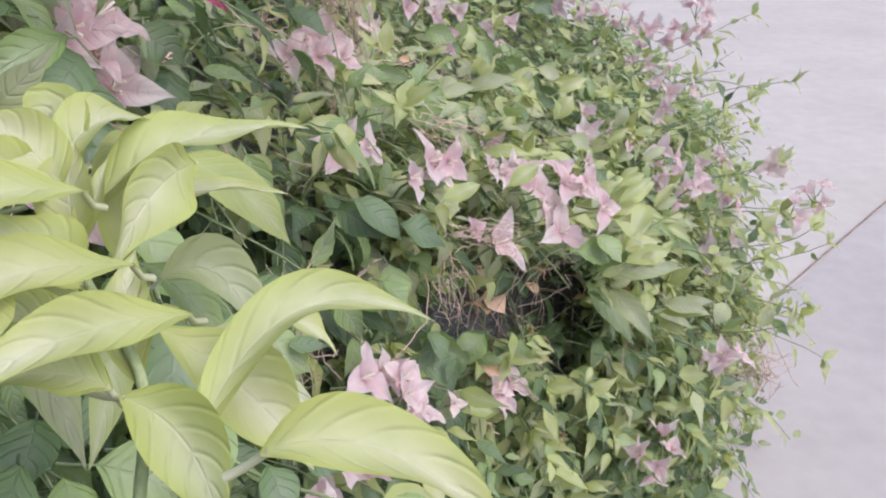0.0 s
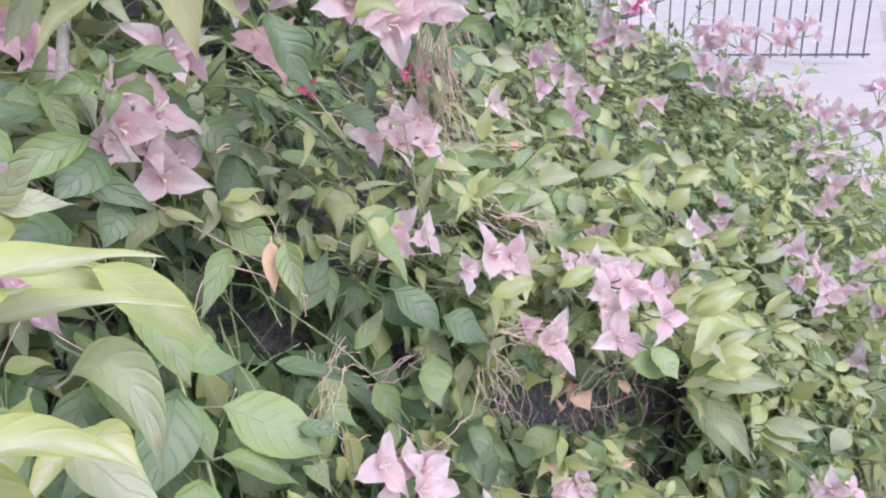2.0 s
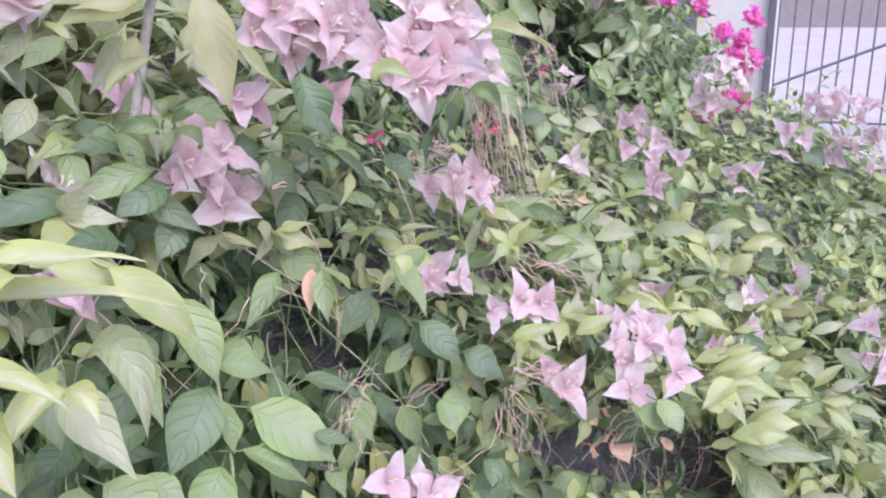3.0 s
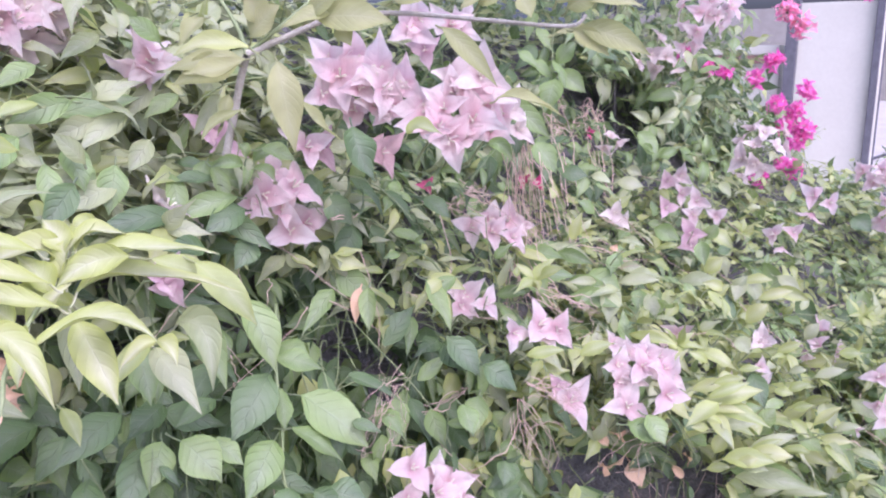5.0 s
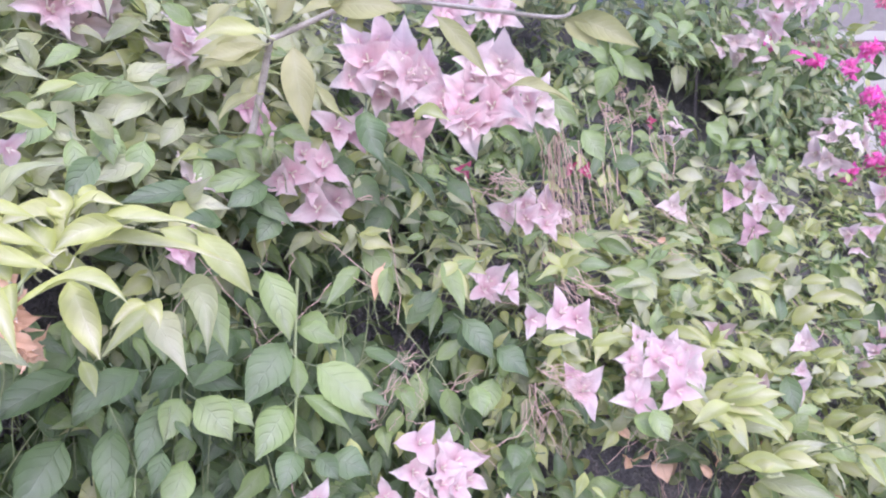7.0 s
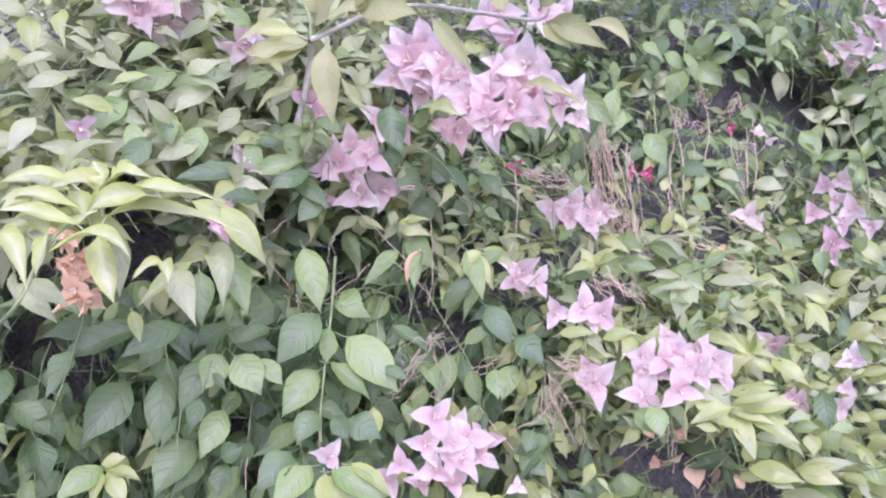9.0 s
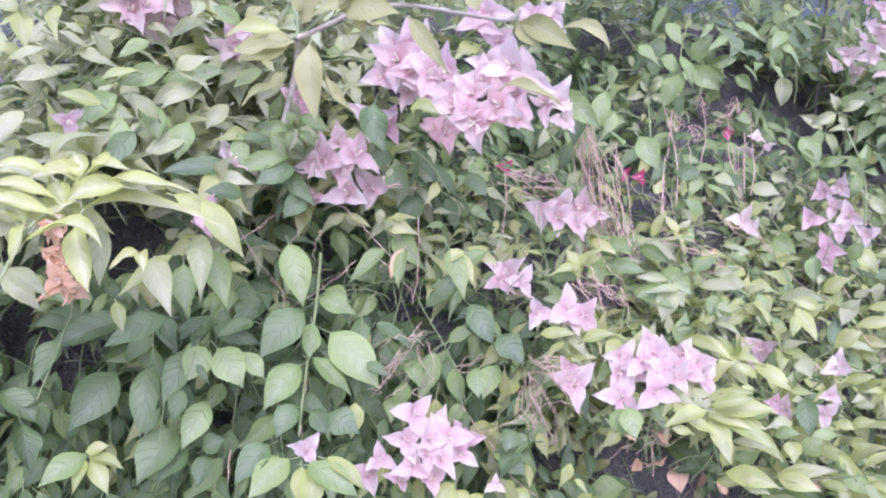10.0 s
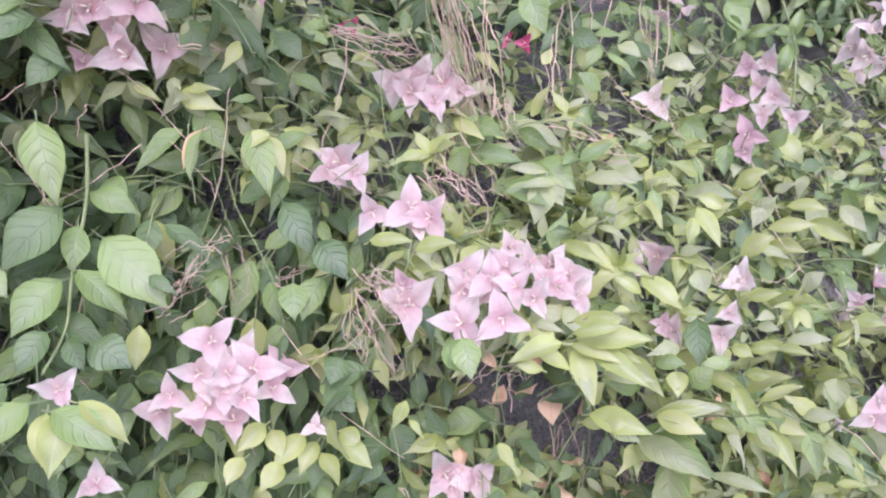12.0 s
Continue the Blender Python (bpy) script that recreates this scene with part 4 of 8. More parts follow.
head = flower_head((-0.202, 0.868, 1.344))
flower(head, (-0.202, 0.873, 1.336), (0.66, -0.73, 0.19), (0.72, 0.55, -0.43), 0.038)
flower(head, (-0.199, 0.846, 1.344), (0.80, -0.56, 0.22), (-0.59, -0.67, 0.45), 0.038)
flower(head, (-0.206, 0.886, 1.351), (0.85, -0.52, -0.07), (0.30, 0.39, 0.87), 0.033)
head = flower_head((-0.143, 0.888, 1.066))
flower(head, (-0.175, 0.864, 1.067), (0.63, -0.75, 0.22), (-0.76, -0.52, 0.39), 0.033)
flower(head, (-0.142, 0.866, 1.062), (0.61, -0.69, 0.38), (0.35, -0.20, -0.92), 0.035)
flower(head, (-0.139, 0.908, 1.071), (0.33, -0.73, 0.59), (-0.24, 0.54, 0.81), 0.042)
flower(head, (-0.118, 0.880, 1.055), (0.82, -0.43, 0.37), (0.40, -0.02, -0.92), 0.032)
flower(head, (-0.127, 0.924, 1.064), (0.86, -0.43, 0.28), (0.45, 0.90, 0.00), 0.026)
flower(head, (-0.159, 0.889, 1.077), (0.70, -0.68, 0.24), (0.13, 0.45, 0.88), 0.031)
head = flower_head((-0.040, 1.413, 1.028))
flower(head, (-0.091, 1.451, 1.068), (0.39, -0.88, 0.26), (-0.44, 0.06, 0.90), 0.032, BRACT_LILAC)
flower(head, (-0.076, 1.476, 1.078), (0.55, -0.83, 0.07), (0.10, 0.15, 0.98), 0.034)
flower(head, (-0.073, 1.389, 1.025), (0.64, -0.65, 0.41), (-0.57, -0.05, 0.82), 0.033, BRACT_LILAC)
flower(head, (-0.057, 1.428, 1.050), (0.65, -0.60, 0.47), (0.64, 0.76, 0.09), 0.031)
flower(head, (-0.027, 1.430, 1.039), (0.49, -0.84, 0.21), (0.87, 0.45, -0.21), 0.033)
flower(head, (-0.012, 1.360, 0.991), (0.38, -0.90, 0.23), (0.92, 0.39, 0.00), 0.035, BRACT_LILAC)
flower(head, (-0.008, 1.355, 0.968), (0.26, -0.91, 0.34), (0.60, -0.12, -0.79), 0.028, BRACT_LILAC)
flower(head, (0.014, 1.424, 1.015), (0.43, -0.89, 0.16), (0.73, 0.45, 0.50), 0.026)
flower(head, (-0.026, 1.407, 1.016), (0.41, -0.88, 0.26), (-0.88, -0.31, 0.35), 0.027)
head = flower_head((-0.125, 1.291, 1.018))
flower(head, (-0.132, 1.287, 1.025), (0.54, -0.76, 0.35), (0.08, 0.47, 0.88), 0.035, BRACT_PALE)
flower(head, (-0.119, 1.294, 1.011), (0.67, -0.71, 0.23), (0.56, 0.27, -0.78), 0.025, BRACT_PALE)
head = flower_head((-0.193, 0.365, 1.100))
flower(head, (-0.196, 0.362, 1.102), (0.74, -0.55, 0.38), (-0.66, -0.70, 0.27), 0.028, BRACT_LILAC)
flower(head, (-0.187, 0.366, 1.093), (0.62, -0.79, -0.03), (0.38, 0.33, -0.86), 0.026, BRACT_LILAC)
flower(head, (-0.194, 0.368, 1.106), (0.72, -0.46, 0.52), (-0.03, 0.73, 0.68), 0.023, BRACT_LILAC)

# smaller heads farther along
flower_cluster((-0.265, 0.417, 1.143), 0.016, 1, (0.879, -0.326, 0.348), material=BRACT_PALE)
flower_cluster((-0.071, 0.661, 0.795), 0.013, 1, (0.691, -0.333, 0.642), material=BRACT_LILAC)
flower_cluster((-0.211, 1.769, 1.289), 0.046, 6, (0.464, -0.858, 0.220), material=BRACT_PALE, size=0.034)
flower_cluster((-0.225, 1.691, 1.316), 0.039, 3, (0.488, -0.848, 0.207), material=BRACT_PALE, size=0.034)
flower_cluster((-0.265, 0.231, 1.207), 0.013, 1, (0.939, -0.171, 0.299), size=0.030)
flower_cluster((-0.424, 0.393, 1.350), 0.050, 13, (0.850, -0.497, 0.172), material=BRACT_PALE)
flower_cluster((-0.401, 0.341, 1.330), 0.027, 5, (0.864, -0.467, 0.189))
flower_cluster((-0.318, 0.456, 1.295), 0.018, 3, (0.782, -0.583, 0.222))
flower_cluster((-0.080, 1.571, 1.386), 0.062, 15, (0.299, -0.939, 0.171), size=0.036)
flower_cluster((0.053, 1.538, 1.135), 0.060, 11, (0.227, -0.925, 0.305), material=BRACT_PALE, size=0.034)
flower_cluster((0.326, 1.222, 0.821), 0.034, 3, (0.085, -0.857, 0.508), size=0.031)
flower_cluster((0.192, 1.382, 1.069), 0.032, 3, (0.164, -0.922, 0.352), size=0.031)
flower_cluster((0.307, 1.094, 0.816), 0.022, 1, (0.105, -0.838, 0.535), size=0.031)
flower_cluster((0.228, 1.290, 0.841), 0.032, 4, (-0.109, -0.863, 0.494), size=0.031)
flower_cluster((0.328, 1.457, 0.765), 0.024, 2, (-0.154, -0.851, 0.501), size=0.031)
flower_cluster((0.443, 1.630, 0.821), 0.052, 7, (-0.203, -0.871, 0.447), size=0.034)
flower_cluster((0.534, 1.816, 0.938), 0.045, 6, (-0.233, -0.898, 0.374), size=0.034)
flower_cluster((0.483, 1.810, 0.893), 0.034, 3, (-0.207, -0.895, 0.396), size=0.034)
flower_cluster((0.441, 1.889, 0.889), 0.041, 4, (-0.180, -0.902, 0.391), size=0.034)
flower_cluster((0.390, 1.325, 0.745), 0.044, 6, (-0.203, -0.822, 0.532), size=0.031)
flower_cluster((0.468, 1.425, 0.727), 0.039, 4, (-0.234, -0.822, 0.519), size=0.031)
flower_cluster((0.465, 1.268, 0.717), 0.024, 2, (-0.253, -0.795, 0.552), size=0.031)
flower_cluster((0.453, 1.276, 0.628), 0.041, 4, (-0.236, -0.770, 0.592), material=BRACT_PALE, size=0.031)
flower_cluster((0.358, 0.918, 0.640), 0.027, 4, (-0.225, -0.695, 0.683), size=0.031)
flower_cluster((0.400, 1.753, 0.835), 0.030, 2, (-0.170, -0.887, 0.428), size=0.034)
flower_cluster((0.531, 1.182, 0.733), 0.025, 3, (-0.330, -0.768, 0.548), size=0.031)
flower_cluster((0.287, 0.903, 0.484), 0.037, 6, (-0.205, -0.645, 0.736), size=0.031)
flower_cluster((0.552, 1.343, 0.759), 0.032, 3, (-0.329, -0.799, 0.504), material=BRACT_PALE, size=0.031)
flower_cluster((0.595, 1.252, 0.735), 0.035, 4, (-0.366, -0.767, 0.527), size=0.031)
flower_cluster((0.269, 1.935, 1.031), 0.054, 7, (-0.098, -0.940, 0.328), size=0.034)
flower_cluster((0.221, 1.945, 1.043), 0.049, 6, (-0.074, -0.944, 0.322), size=0.034)
flower_cluster((0.340, 1.936, 1.041), 0.046, 5, (-0.133, -0.937, 0.322), size=0.034)
flower_cluster((0.398, 1.937, 1.052), 0.038, 4, (-0.161, -0.935, 0.317), size=0.034)
flower_cluster((0.311, 1.947, 0.973), 0.038, 3, (-0.117, -0.929, 0.352), size=0.034)
flower_cluster((0.251, 1.946, 0.943), 0.035, 3, (-0.088, -0.926, 0.366), size=0.034)
flower_cluster((0.411, 1.992, 0.895), 0.037, 4, (-0.088, -0.917, 0.389), size=0.034)
flower_cluster((0.348, 2.016, 0.906), 0.031, 3, (-0.058, -0.922, 0.383), size=0.034)
flower_cluster((0.105, 1.613, 0.958), 0.029, 3, (0.067, -0.916, 0.395), size=0.031)

# openings between the leaves
gap((-0.290, 0.282, 1.057), (0.96, -0.15, 0.22), 0.055)
gap((-0.312, 0.229, 1.017), (0.96, -0.10, 0.26), 0.026)
gap((-0.150, 0.609, 0.961), (0.83, -0.46, 0.31), 0.033)
gap((-0.220, 0.401, 0.824), (0.87, -0.25, 0.43), 0.029)
gap((-0.316, 0.238, 0.901), (0.93, -0.10, 0.35), 0.031)
gap((-0.148, 0.619, 0.973), (0.89, -0.34, 0.31), 0.026)
gap((0.036, 0.733, 0.676), (0.65, -0.45, 0.62), 0.026)
gap((-0.250, 0.466, 1.050), (0.96, -0.16, 0.22), 0.022)
gap((-0.021, 0.837, 0.990), (0.75, -0.59, 0.30), 0.027)
gap((-0.011, 0.868, 0.986), (0.73, -0.62, 0.30), 0.024)
gap((0.091, 0.818, 0.802), (0.63, -0.58, 0.52), 0.036)
gap((0.120, 0.859, 0.824), (0.60, -0.63, 0.50), 0.024)
gap((0.076, 1.056, 0.929), (0.57, -0.75, 0.33), 0.013)
gap((0.095, 0.816, 0.796), (-0.08, -0.86, 0.50), 0.051)
gap((0.152, 0.853, 0.738), (-0.14, -0.84, 0.53), 0.041)
gap((-0.175, 0.555, 0.949), (0.30, -0.83, 0.48), 0.016)
gap((0.003, 0.737, 0.821), (0.02, -0.85, 0.52), 0.029)
gap((0.139, 0.829, 0.699), (-0.12, -0.82, 0.56), 0.031)
gap((0.050, 0.771, 0.787), (-0.04, -0.85, 0.53), 0.031)
gap((-0.171, 0.567, 0.965), (0.36, -0.82, 0.45), 0.025)
gap((0.152, 0.887, 0.788), (-0.08, -0.87, 0.48), 0.041)
gap((-0.287, 1.296, 1.323), (0.65, -0.76, -0.02), 0.059)
gap((-0.284, 1.102, 1.316), (0.72, -0.70, -0.02), 0.044)
gap((-0.231, 1.553, 1.218), (0.55, -0.83, 0.04), 0.059)
gap((-0.119, 1.669, 1.086), (0.47, -0.87, 0.12), 0.034)
gap((-0.337, 0.161, 0.928), (0.94, -0.10, 0.33), 0.023)
gap((-0.154, 0.611, 0.981), (0.81, -0.52, 0.29), 0.026)
gap((-0.093, 0.714, 0.978), (0.84, -0.45, 0.31), 0.015)
gap((-0.168, 0.593, 0.990), (0.63, -0.72, 0.31), 0.021)
gap((-0.305, 0.269, 1.141), (0.88, -0.45, 0.18), 0.021)
gap((-0.167, 0.570, 0.957), (0.25, -0.86, 0.44), 0.021)
gap((-0.104, 0.653, 0.914), (0.14, -0.88, 0.45), 0.016)
gap((-0.008, 0.731, 0.834), (0.01, -0.87, 0.49), 0.024)
gap((-0.175, 0.560, 0.967), (0.28, -0.85, 0.45), 0.017)
gap((-0.057, 0.697, 0.895), (0.08, -0.88, 0.46), 0.016)
gap((-0.158, 0.577, 0.936), (0.26, -0.83, 0.48), 0.016)
gap((-0.116, 0.630, 0.901), (0.19, -0.85, 0.50), 0.015)
gap((-0.094, 0.662, 0.907), (0.22, -0.85, 0.48), 0.016)
gap((-0.267, 0.377, 1.009), (0.93, -0.24, 0.27), 0.022)
gap((-0.286, 0.314, 1.048), (0.94, -0.24, 0.23), 0.033)
gap((0.017, 0.741, 0.781), (0.70, -0.48, 0.53), 0.018)
gap((-0.185, 0.558, 0.998), (0.92, -0.27, 0.28), 0.013)
gap((-0.148, 0.626, 0.981), (0.89, -0.35, 0.30), 0.018)
gap((-0.255, 0.300, 1.040), (0.93, -0.20, 0.25), 0.040)
gap((-0.270, 1.020, 1.330), (0.72, -0.70, -0.02), 0.045)
gap((-0.280, 1.380, 1.330), (0.62, -0.78, -0.02), 0.055)
gap((-0.270, 1.450, 1.250), (0.60, -0.80, 0.00), 0.055)
gap((-0.200, 1.600, 1.160), (0.52, -0.85, 0.05), 0.050)


# ---- leaves and stems that stand out singly ----
shoot = thing("bougainvillea_shoot", "young yellow-green bougainvillea shoot reaching out of the hedge", "plant shoot", (-0.3, 0.1, 0.96))
leaf_no = 0


def leaf(base, mid, tip, width, face, material, parent=None):
    """One leaf along an arc from its base by its middle to its tip, with a short stalk behind it."""
    global leaf_no
    r = np.random.default_rng(500 + leaf_no)
    leaf_no += 1
    b, m, t, fc = (np.array(q, float) for q in (base, mid, tip, face))
    if not parent and covers(m[None])[0]:
        return None
    PLACED.append((*m, *unit(fc), 0.32 * np.linalg.norm(t - b), -0.012, 0.05))
    c = 2 * m - 0.5 * (b + t)
    stations, widths = np.array(LEAF_S), np.array(LEAF_W)
    if parent:
        fine = np.linspace(0, 1, 19)
        widths = np.interp(fine, stations, widths)
        widths[1:-1] = 0.25 * widths[:-2] + 0.5 * widths[1:-1] + 0.25 * widths[2:]
        stations = fine
    s = stations[:, None]
    line = (1 - s) ** 2 * b + 2 * s * (1 - s) * c + s ** 2 * t
    tan = 2 * (1 - s) * (c - b) + 2 * s * (t - c)
    tan /= np.linalg.norm(tan, axis=1)[:, None] + 1e-9
    side = np.cross(tan, fc)
    side /= np.linalg.norm(side, axis=1)[:, None] + 1e-9
    up = np.cross(side, tan)
    roll = r.normal(0, 0.22) + r.normal(0, 0.2) * s
    side, up = side * np.cos(roll) + up * np.sin(roll), up * np.cos(roll) - side * np.sin(roll)
    u = np.linspace(-1, 1, 7)
    w = widths[:, None, None] * width / 2
    fold, wav, ph = r.uniform(0.08, 0.38) + (0.35 if parent else 0.0), r.uniform(0.03, 0.07) + (0.05 if parent else 0.0), r.uniform(0, 6)
    lift = (0.4 * np.abs(u) + 0.6 * u * u)[None, :, None] * fold * w + wav * width * (np.sin(s * 10 + ph + u[None, :] * 0.9) * np.abs(u)[None, :])[:, :, None] * np.minimum(1, widths[:, None, None] * 2)
    v = line[:, None, :] + u[None, :, None] * w * side[:, None, :] + lift * up[:, None, :]
    n, k = len(stations), 7
    i, j = np.meshgrid(np.arange(n - 1), np.arange(k - 1), indexing="ij")
    f = np.stack([i * k + j, i * k + j + 1, (i + 1) * k + j + 1, (i + 1) * k + j], -1).reshape(-1, 4)
    uv = np.stack(np.broadcast_arrays((u[None, :] + 1) / 2, s), -1).reshape(-1, 2)
    root = b - tan[0] * width * 0.5 - up[0] * width * 0.25
    tv, tf = tube([root, (root + b) / 2 - up[0] * 0.002, b + tan[0] * 0.002], 0.0011, 0.0009, 5)
    vs, fs, us = join([(v.reshape(-1, 3), f, uv), (tv, tf, np.full((len(tv), 2), 0.5))])
    p = parent or hedge
    off = np.array(p.location)
    ob = part_mesh("leaf", raw_mesh("leaf", vs - b, fs, material, us), p)
    ob.location = b - off
    return ob


def stem(points, r0, r1, material, parent=None):
    p = np.array(points, float)
    t = np.linspace(0, len(p) - 1, 6 * (len(p) - 1) + 1)
    path = np.empty((len(t), 3))
    for k, q in enumerate(t):
        i = min(int(q), len(p) - 2)
        a, b, c, d = p[max(i - 1, 0)], p[i], p[i + 1], p[min(i + 2, len(p) - 1)]
        x = q - i
        path[k] = 0.5 * (2 * b + (c - a) * x + (2 * a - 5 * b + 4 * c - d) * x ** 2 + (3 * b - a - 3 * c + d) * x ** 3)
    v, f = tube(path, r0, r1, 7)
    par = parent or hedge
    return part_mesh("stem", raw_mesh("stem", v - np.array(par.location), f, material), par)


# the young yellow-green shoot that stands out in front
leaf((-0.067, 0.158, 1.114), (-0.045, 0.198, 1.132), (-0.007, 0.214, 1.118), 0.018, (0.087, -0.402, 0.911), LEAF_NEW, shoot)
leaf((-0.084, 0.163, 1.128), (-0.067, 0.157, 1.117), (-0.059, 0.147, 1.095), 0.020, (0.139, -0.337, 0.931), LEAF_NEW, shoot)
leaf((-0.086, 0.164, 1.129), (-0.102, 0.160, 1.137), (-0.122, 0.147, 1.139), 0.018, (0.214, -0.347, 0.913), LEAF_NEW, shoot)
leaf((-0.081, 0.170, 1.126), (-0.091, 0.190, 1.135), (-0.094, 0.212, 1.145), 0.015, (0.176, -0.381, 0.907), LEAF_NEW, shoot)
leaf((-0.100, 0.217, 1.135), (-0.109, 0.278, 1.135), (-0.077, 0.349, 1.108), 0.023, (0.165, -0.432, 0.887), LEAF_NEW, shoot)
leaf((-0.110, 0.227, 1.154), (-0.092, 0.270, 1.160), (-0.058, 0.313, 1.150), 0.023, (0.151, -0.458, 0.876), LEAF_NEW, shoot)
leaf((-0.118, 0.227, 1.165), (-0.112, 0.244, 1.174), (-0.104, 0.268, 1.167), 0.018, (0.201, -0.449, 0.870), LEAF_NEW, shoot)
leaf((-0.114, 0.228, 1.162), (-0.125, 0.245, 1.177), (-0.130, 0.233, 1.165), 0.018, (0.222, -0.444, 0.868), LEAF_NEW, shoot)
leaf((-0.112, 0.215, 1.144), (-0.114, 0.221, 1.160), (-0.114, 0.231, 1.172), 0.018, (0.212, -0.419, 0.883), LEAF_NEW, shoot)
leaf((-0.112, 0.216, 1.145), (-0.108, 0.222, 1.156), (-0.106, 0.233, 1.166), 0.008, (0.199, -0.419, 0.886), LEAF_NEW, shoot)
leaf((-0.116, 0.221, 1.162), (-0.124, 0.221, 1.174), (-0.135, 0.218, 1.185), 0.021, (0.235, -0.427, 0.873), LEAF_NEW, shoot)
leaf((-0.107, 0.203, 1.137), (-0.116, 0.199, 1.152), (-0.131, 0.194, 1.163), 0.021, (0.223, -0.393, 0.892), LEAF_NEW, shoot)
leaf((-0.100, 0.186, 1.135), (-0.111, 0.182, 1.139), (-0.126, 0.177, 1.147), 0.015, (0.218, -0.367, 0.904), LEAF_NEW, shoot)
leaf((-0.039, 0.122, 1.143), (-0.014, 0.128, 1.138), (0.013, 0.130, 1.106), 0.018, (0.636, -0.298, 0.711), LEAF_NEW, shoot)
leaf((-0.090, 0.208, 1.121), (-0.064, 0.206, 1.096), (-0.048, 0.208, 1.066), 0.027, (0.647, -0.399, 0.650), LEAF_NEW, shoot)
leaf((-0.123, 0.226, 1.157), (-0.126, 0.201, 1.168), (-0.127, 0.173, 1.160), 0.022, (0.715, -0.393, 0.578), LEAF_NEW, shoot)
leaf((-0.086, 0.253, 1.157), (-0.091, 0.224, 1.157), (-0.098, 0.202, 1.143), 0.022, (0.685, -0.426, 0.591), LEAF_NEW, shoot)
leaf((-0.114, 0.223, 1.123), (-0.119, 0.197, 1.135), (-0.124, 0.168, 1.134), 0.02, (0.696, -0.383, 0.607), LEAF_NEW, shoot)
leaf((-0.144, 0.180, 1.137), (-0.137, 0.164, 1.153), (-0.137, 0.140, 1.156), 0.02, (0.726, -0.349, 0.592), LEAF_NEW, shoot)
leaf((-0.130, 0.199, 1.118), (-0.133, 0.166, 1.134), (-0.152, 0.133, 1.120), 0.02, (0.813, -0.108, 0.572), LEAF_NEW, shoot)
leaf((-0.206, 0.210, 1.145), (-0.218, 0.181, 1.160), (-0.224, 0.152, 1.155), 0.016, (0.831, -0.114, 0.545), LEAF_NEW, shoot)
leaf((-0.105, 0.282, 1.074), (-0.086, 0.281, 1.058), (-0.057, 0.284, 1.028), 0.029, (0.571, -0.369, 0.733), LEAF_PALE, shoot)
leaf((-0.134, 0.325, 1.077), (-0.107, 0.332, 1.072), (-0.090, 0.323, 1.026), 0.028, (0.570, -0.398, 0.719), LEAF_PALE, shoot)
leaf((-0.072, 0.260, 1.093), (-0.076, 0.247, 1.090), (-0.080, 0.232, 1.076), 0.013, (0.593, -0.359, 0.721), LEAF_NEW, shoot)
leaf((-0.072, 0.260, 1.093), (-0.058, 0.259, 1.092), (-0.045, 0.256, 1.079), 0.014, (0.582, -0.376, 0.722), LEAF_NEW, shoot)
leaf((-0.094, 0.191, 1.171), (-0.108, 0.162, 1.180), (-0.116, 0.135, 1.172), 0.015, (0.759, -0.105, 0.643), LEAF_NEW, shoot)
leaf((-0.086, 0.193, 1.149), (-0.104, 0.160, 1.162), (-0.112, 0.133, 1.157), 0.016, (0.750, -0.102, 0.653), LEAF_NEW, shoot)
leaf((-0.072, 0.189, 1.136), (-0.090, 0.156, 1.149), (-0.102, 0.127, 1.151), 0.016, (0.744, -0.100, 0.661), LEAF_NEW, shoot)
leaf((-0.166, 0.154, 1.068), (-0.143, 0.167, 1.059), (-0.119, 0.184, 1.047), 0.022, (0.708, -0.097, 0.700), LEAF_PALE)
leaf((-0.230, 0.211, 1.164), (-0.214, 0.229, 1.188), (-0.185, 0.260, 1.194), 0.022, (0.763, -0.143, 0.631), LEAF_PALE)
stem([(-0.300, 0.100, 0.960), (-0.082, 0.128, 1.062), (-0.080, 0.152, 1.102), (-0.080, 0.168, 1.126), (-0.095, 0.189, 1.136), (-0.109, 0.209, 1.140), (-0.114, 0.227, 1.161)], 0.0020, 0.0012, STEM_GREEN, shoot)

# leaves that hang on the side of the hedge
stem([(-0.218, 0.523, 1.031), (-0.215, 0.515, 0.963), (-0.181, 0.487, 0.901), (-0.162, 0.470, 0.850), (-0.086, 0.432, 0.849)], 0.0022, 0.0014, STEM_GREEN)
leaf((-0.217, 0.478, 1.048), (-0.193, 0.477, 1.016), (-0.180, 0.481, 0.972), 0.040, (0.703, -0.320, 0.635), LEAF_MID)
leaf((-0.227, 0.544, 1.007), (-0.194, 0.566, 0.989), (-0.171, 0.593, 0.959), 0.034, (0.674, -0.351, 0.650), LEAF_MID)
leaf((-0.223, 0.521, 0.968), (-0.200, 0.538, 0.963), (-0.184, 0.559, 0.949), 0.030, (0.665, -0.331, 0.670), LEAF_MID)
leaf((-0.197, 0.488, 0.965), (-0.189, 0.454, 0.943), (-0.192, 0.425, 0.910), 0.049, (0.665, -0.316, 0.677), LEAF_DARK)
leaf((-0.196, 0.501, 0.944), (-0.183, 0.492, 0.927), (-0.175, 0.486, 0.903), 0.030, (0.653, -0.320, 0.686), LEAF_MID)
leaf((-0.197, 0.528, 0.955), (-0.162, 0.550, 0.938), (-0.138, 0.577, 0.909), 0.040, (0.651, -0.339, 0.679), LEAF_MID)
leaf((-0.182, 0.520, 0.932), (-0.145, 0.536, 0.907), (-0.119, 0.559, 0.869), 0.056, (0.641, -0.333, 0.692), LEAF_MID)
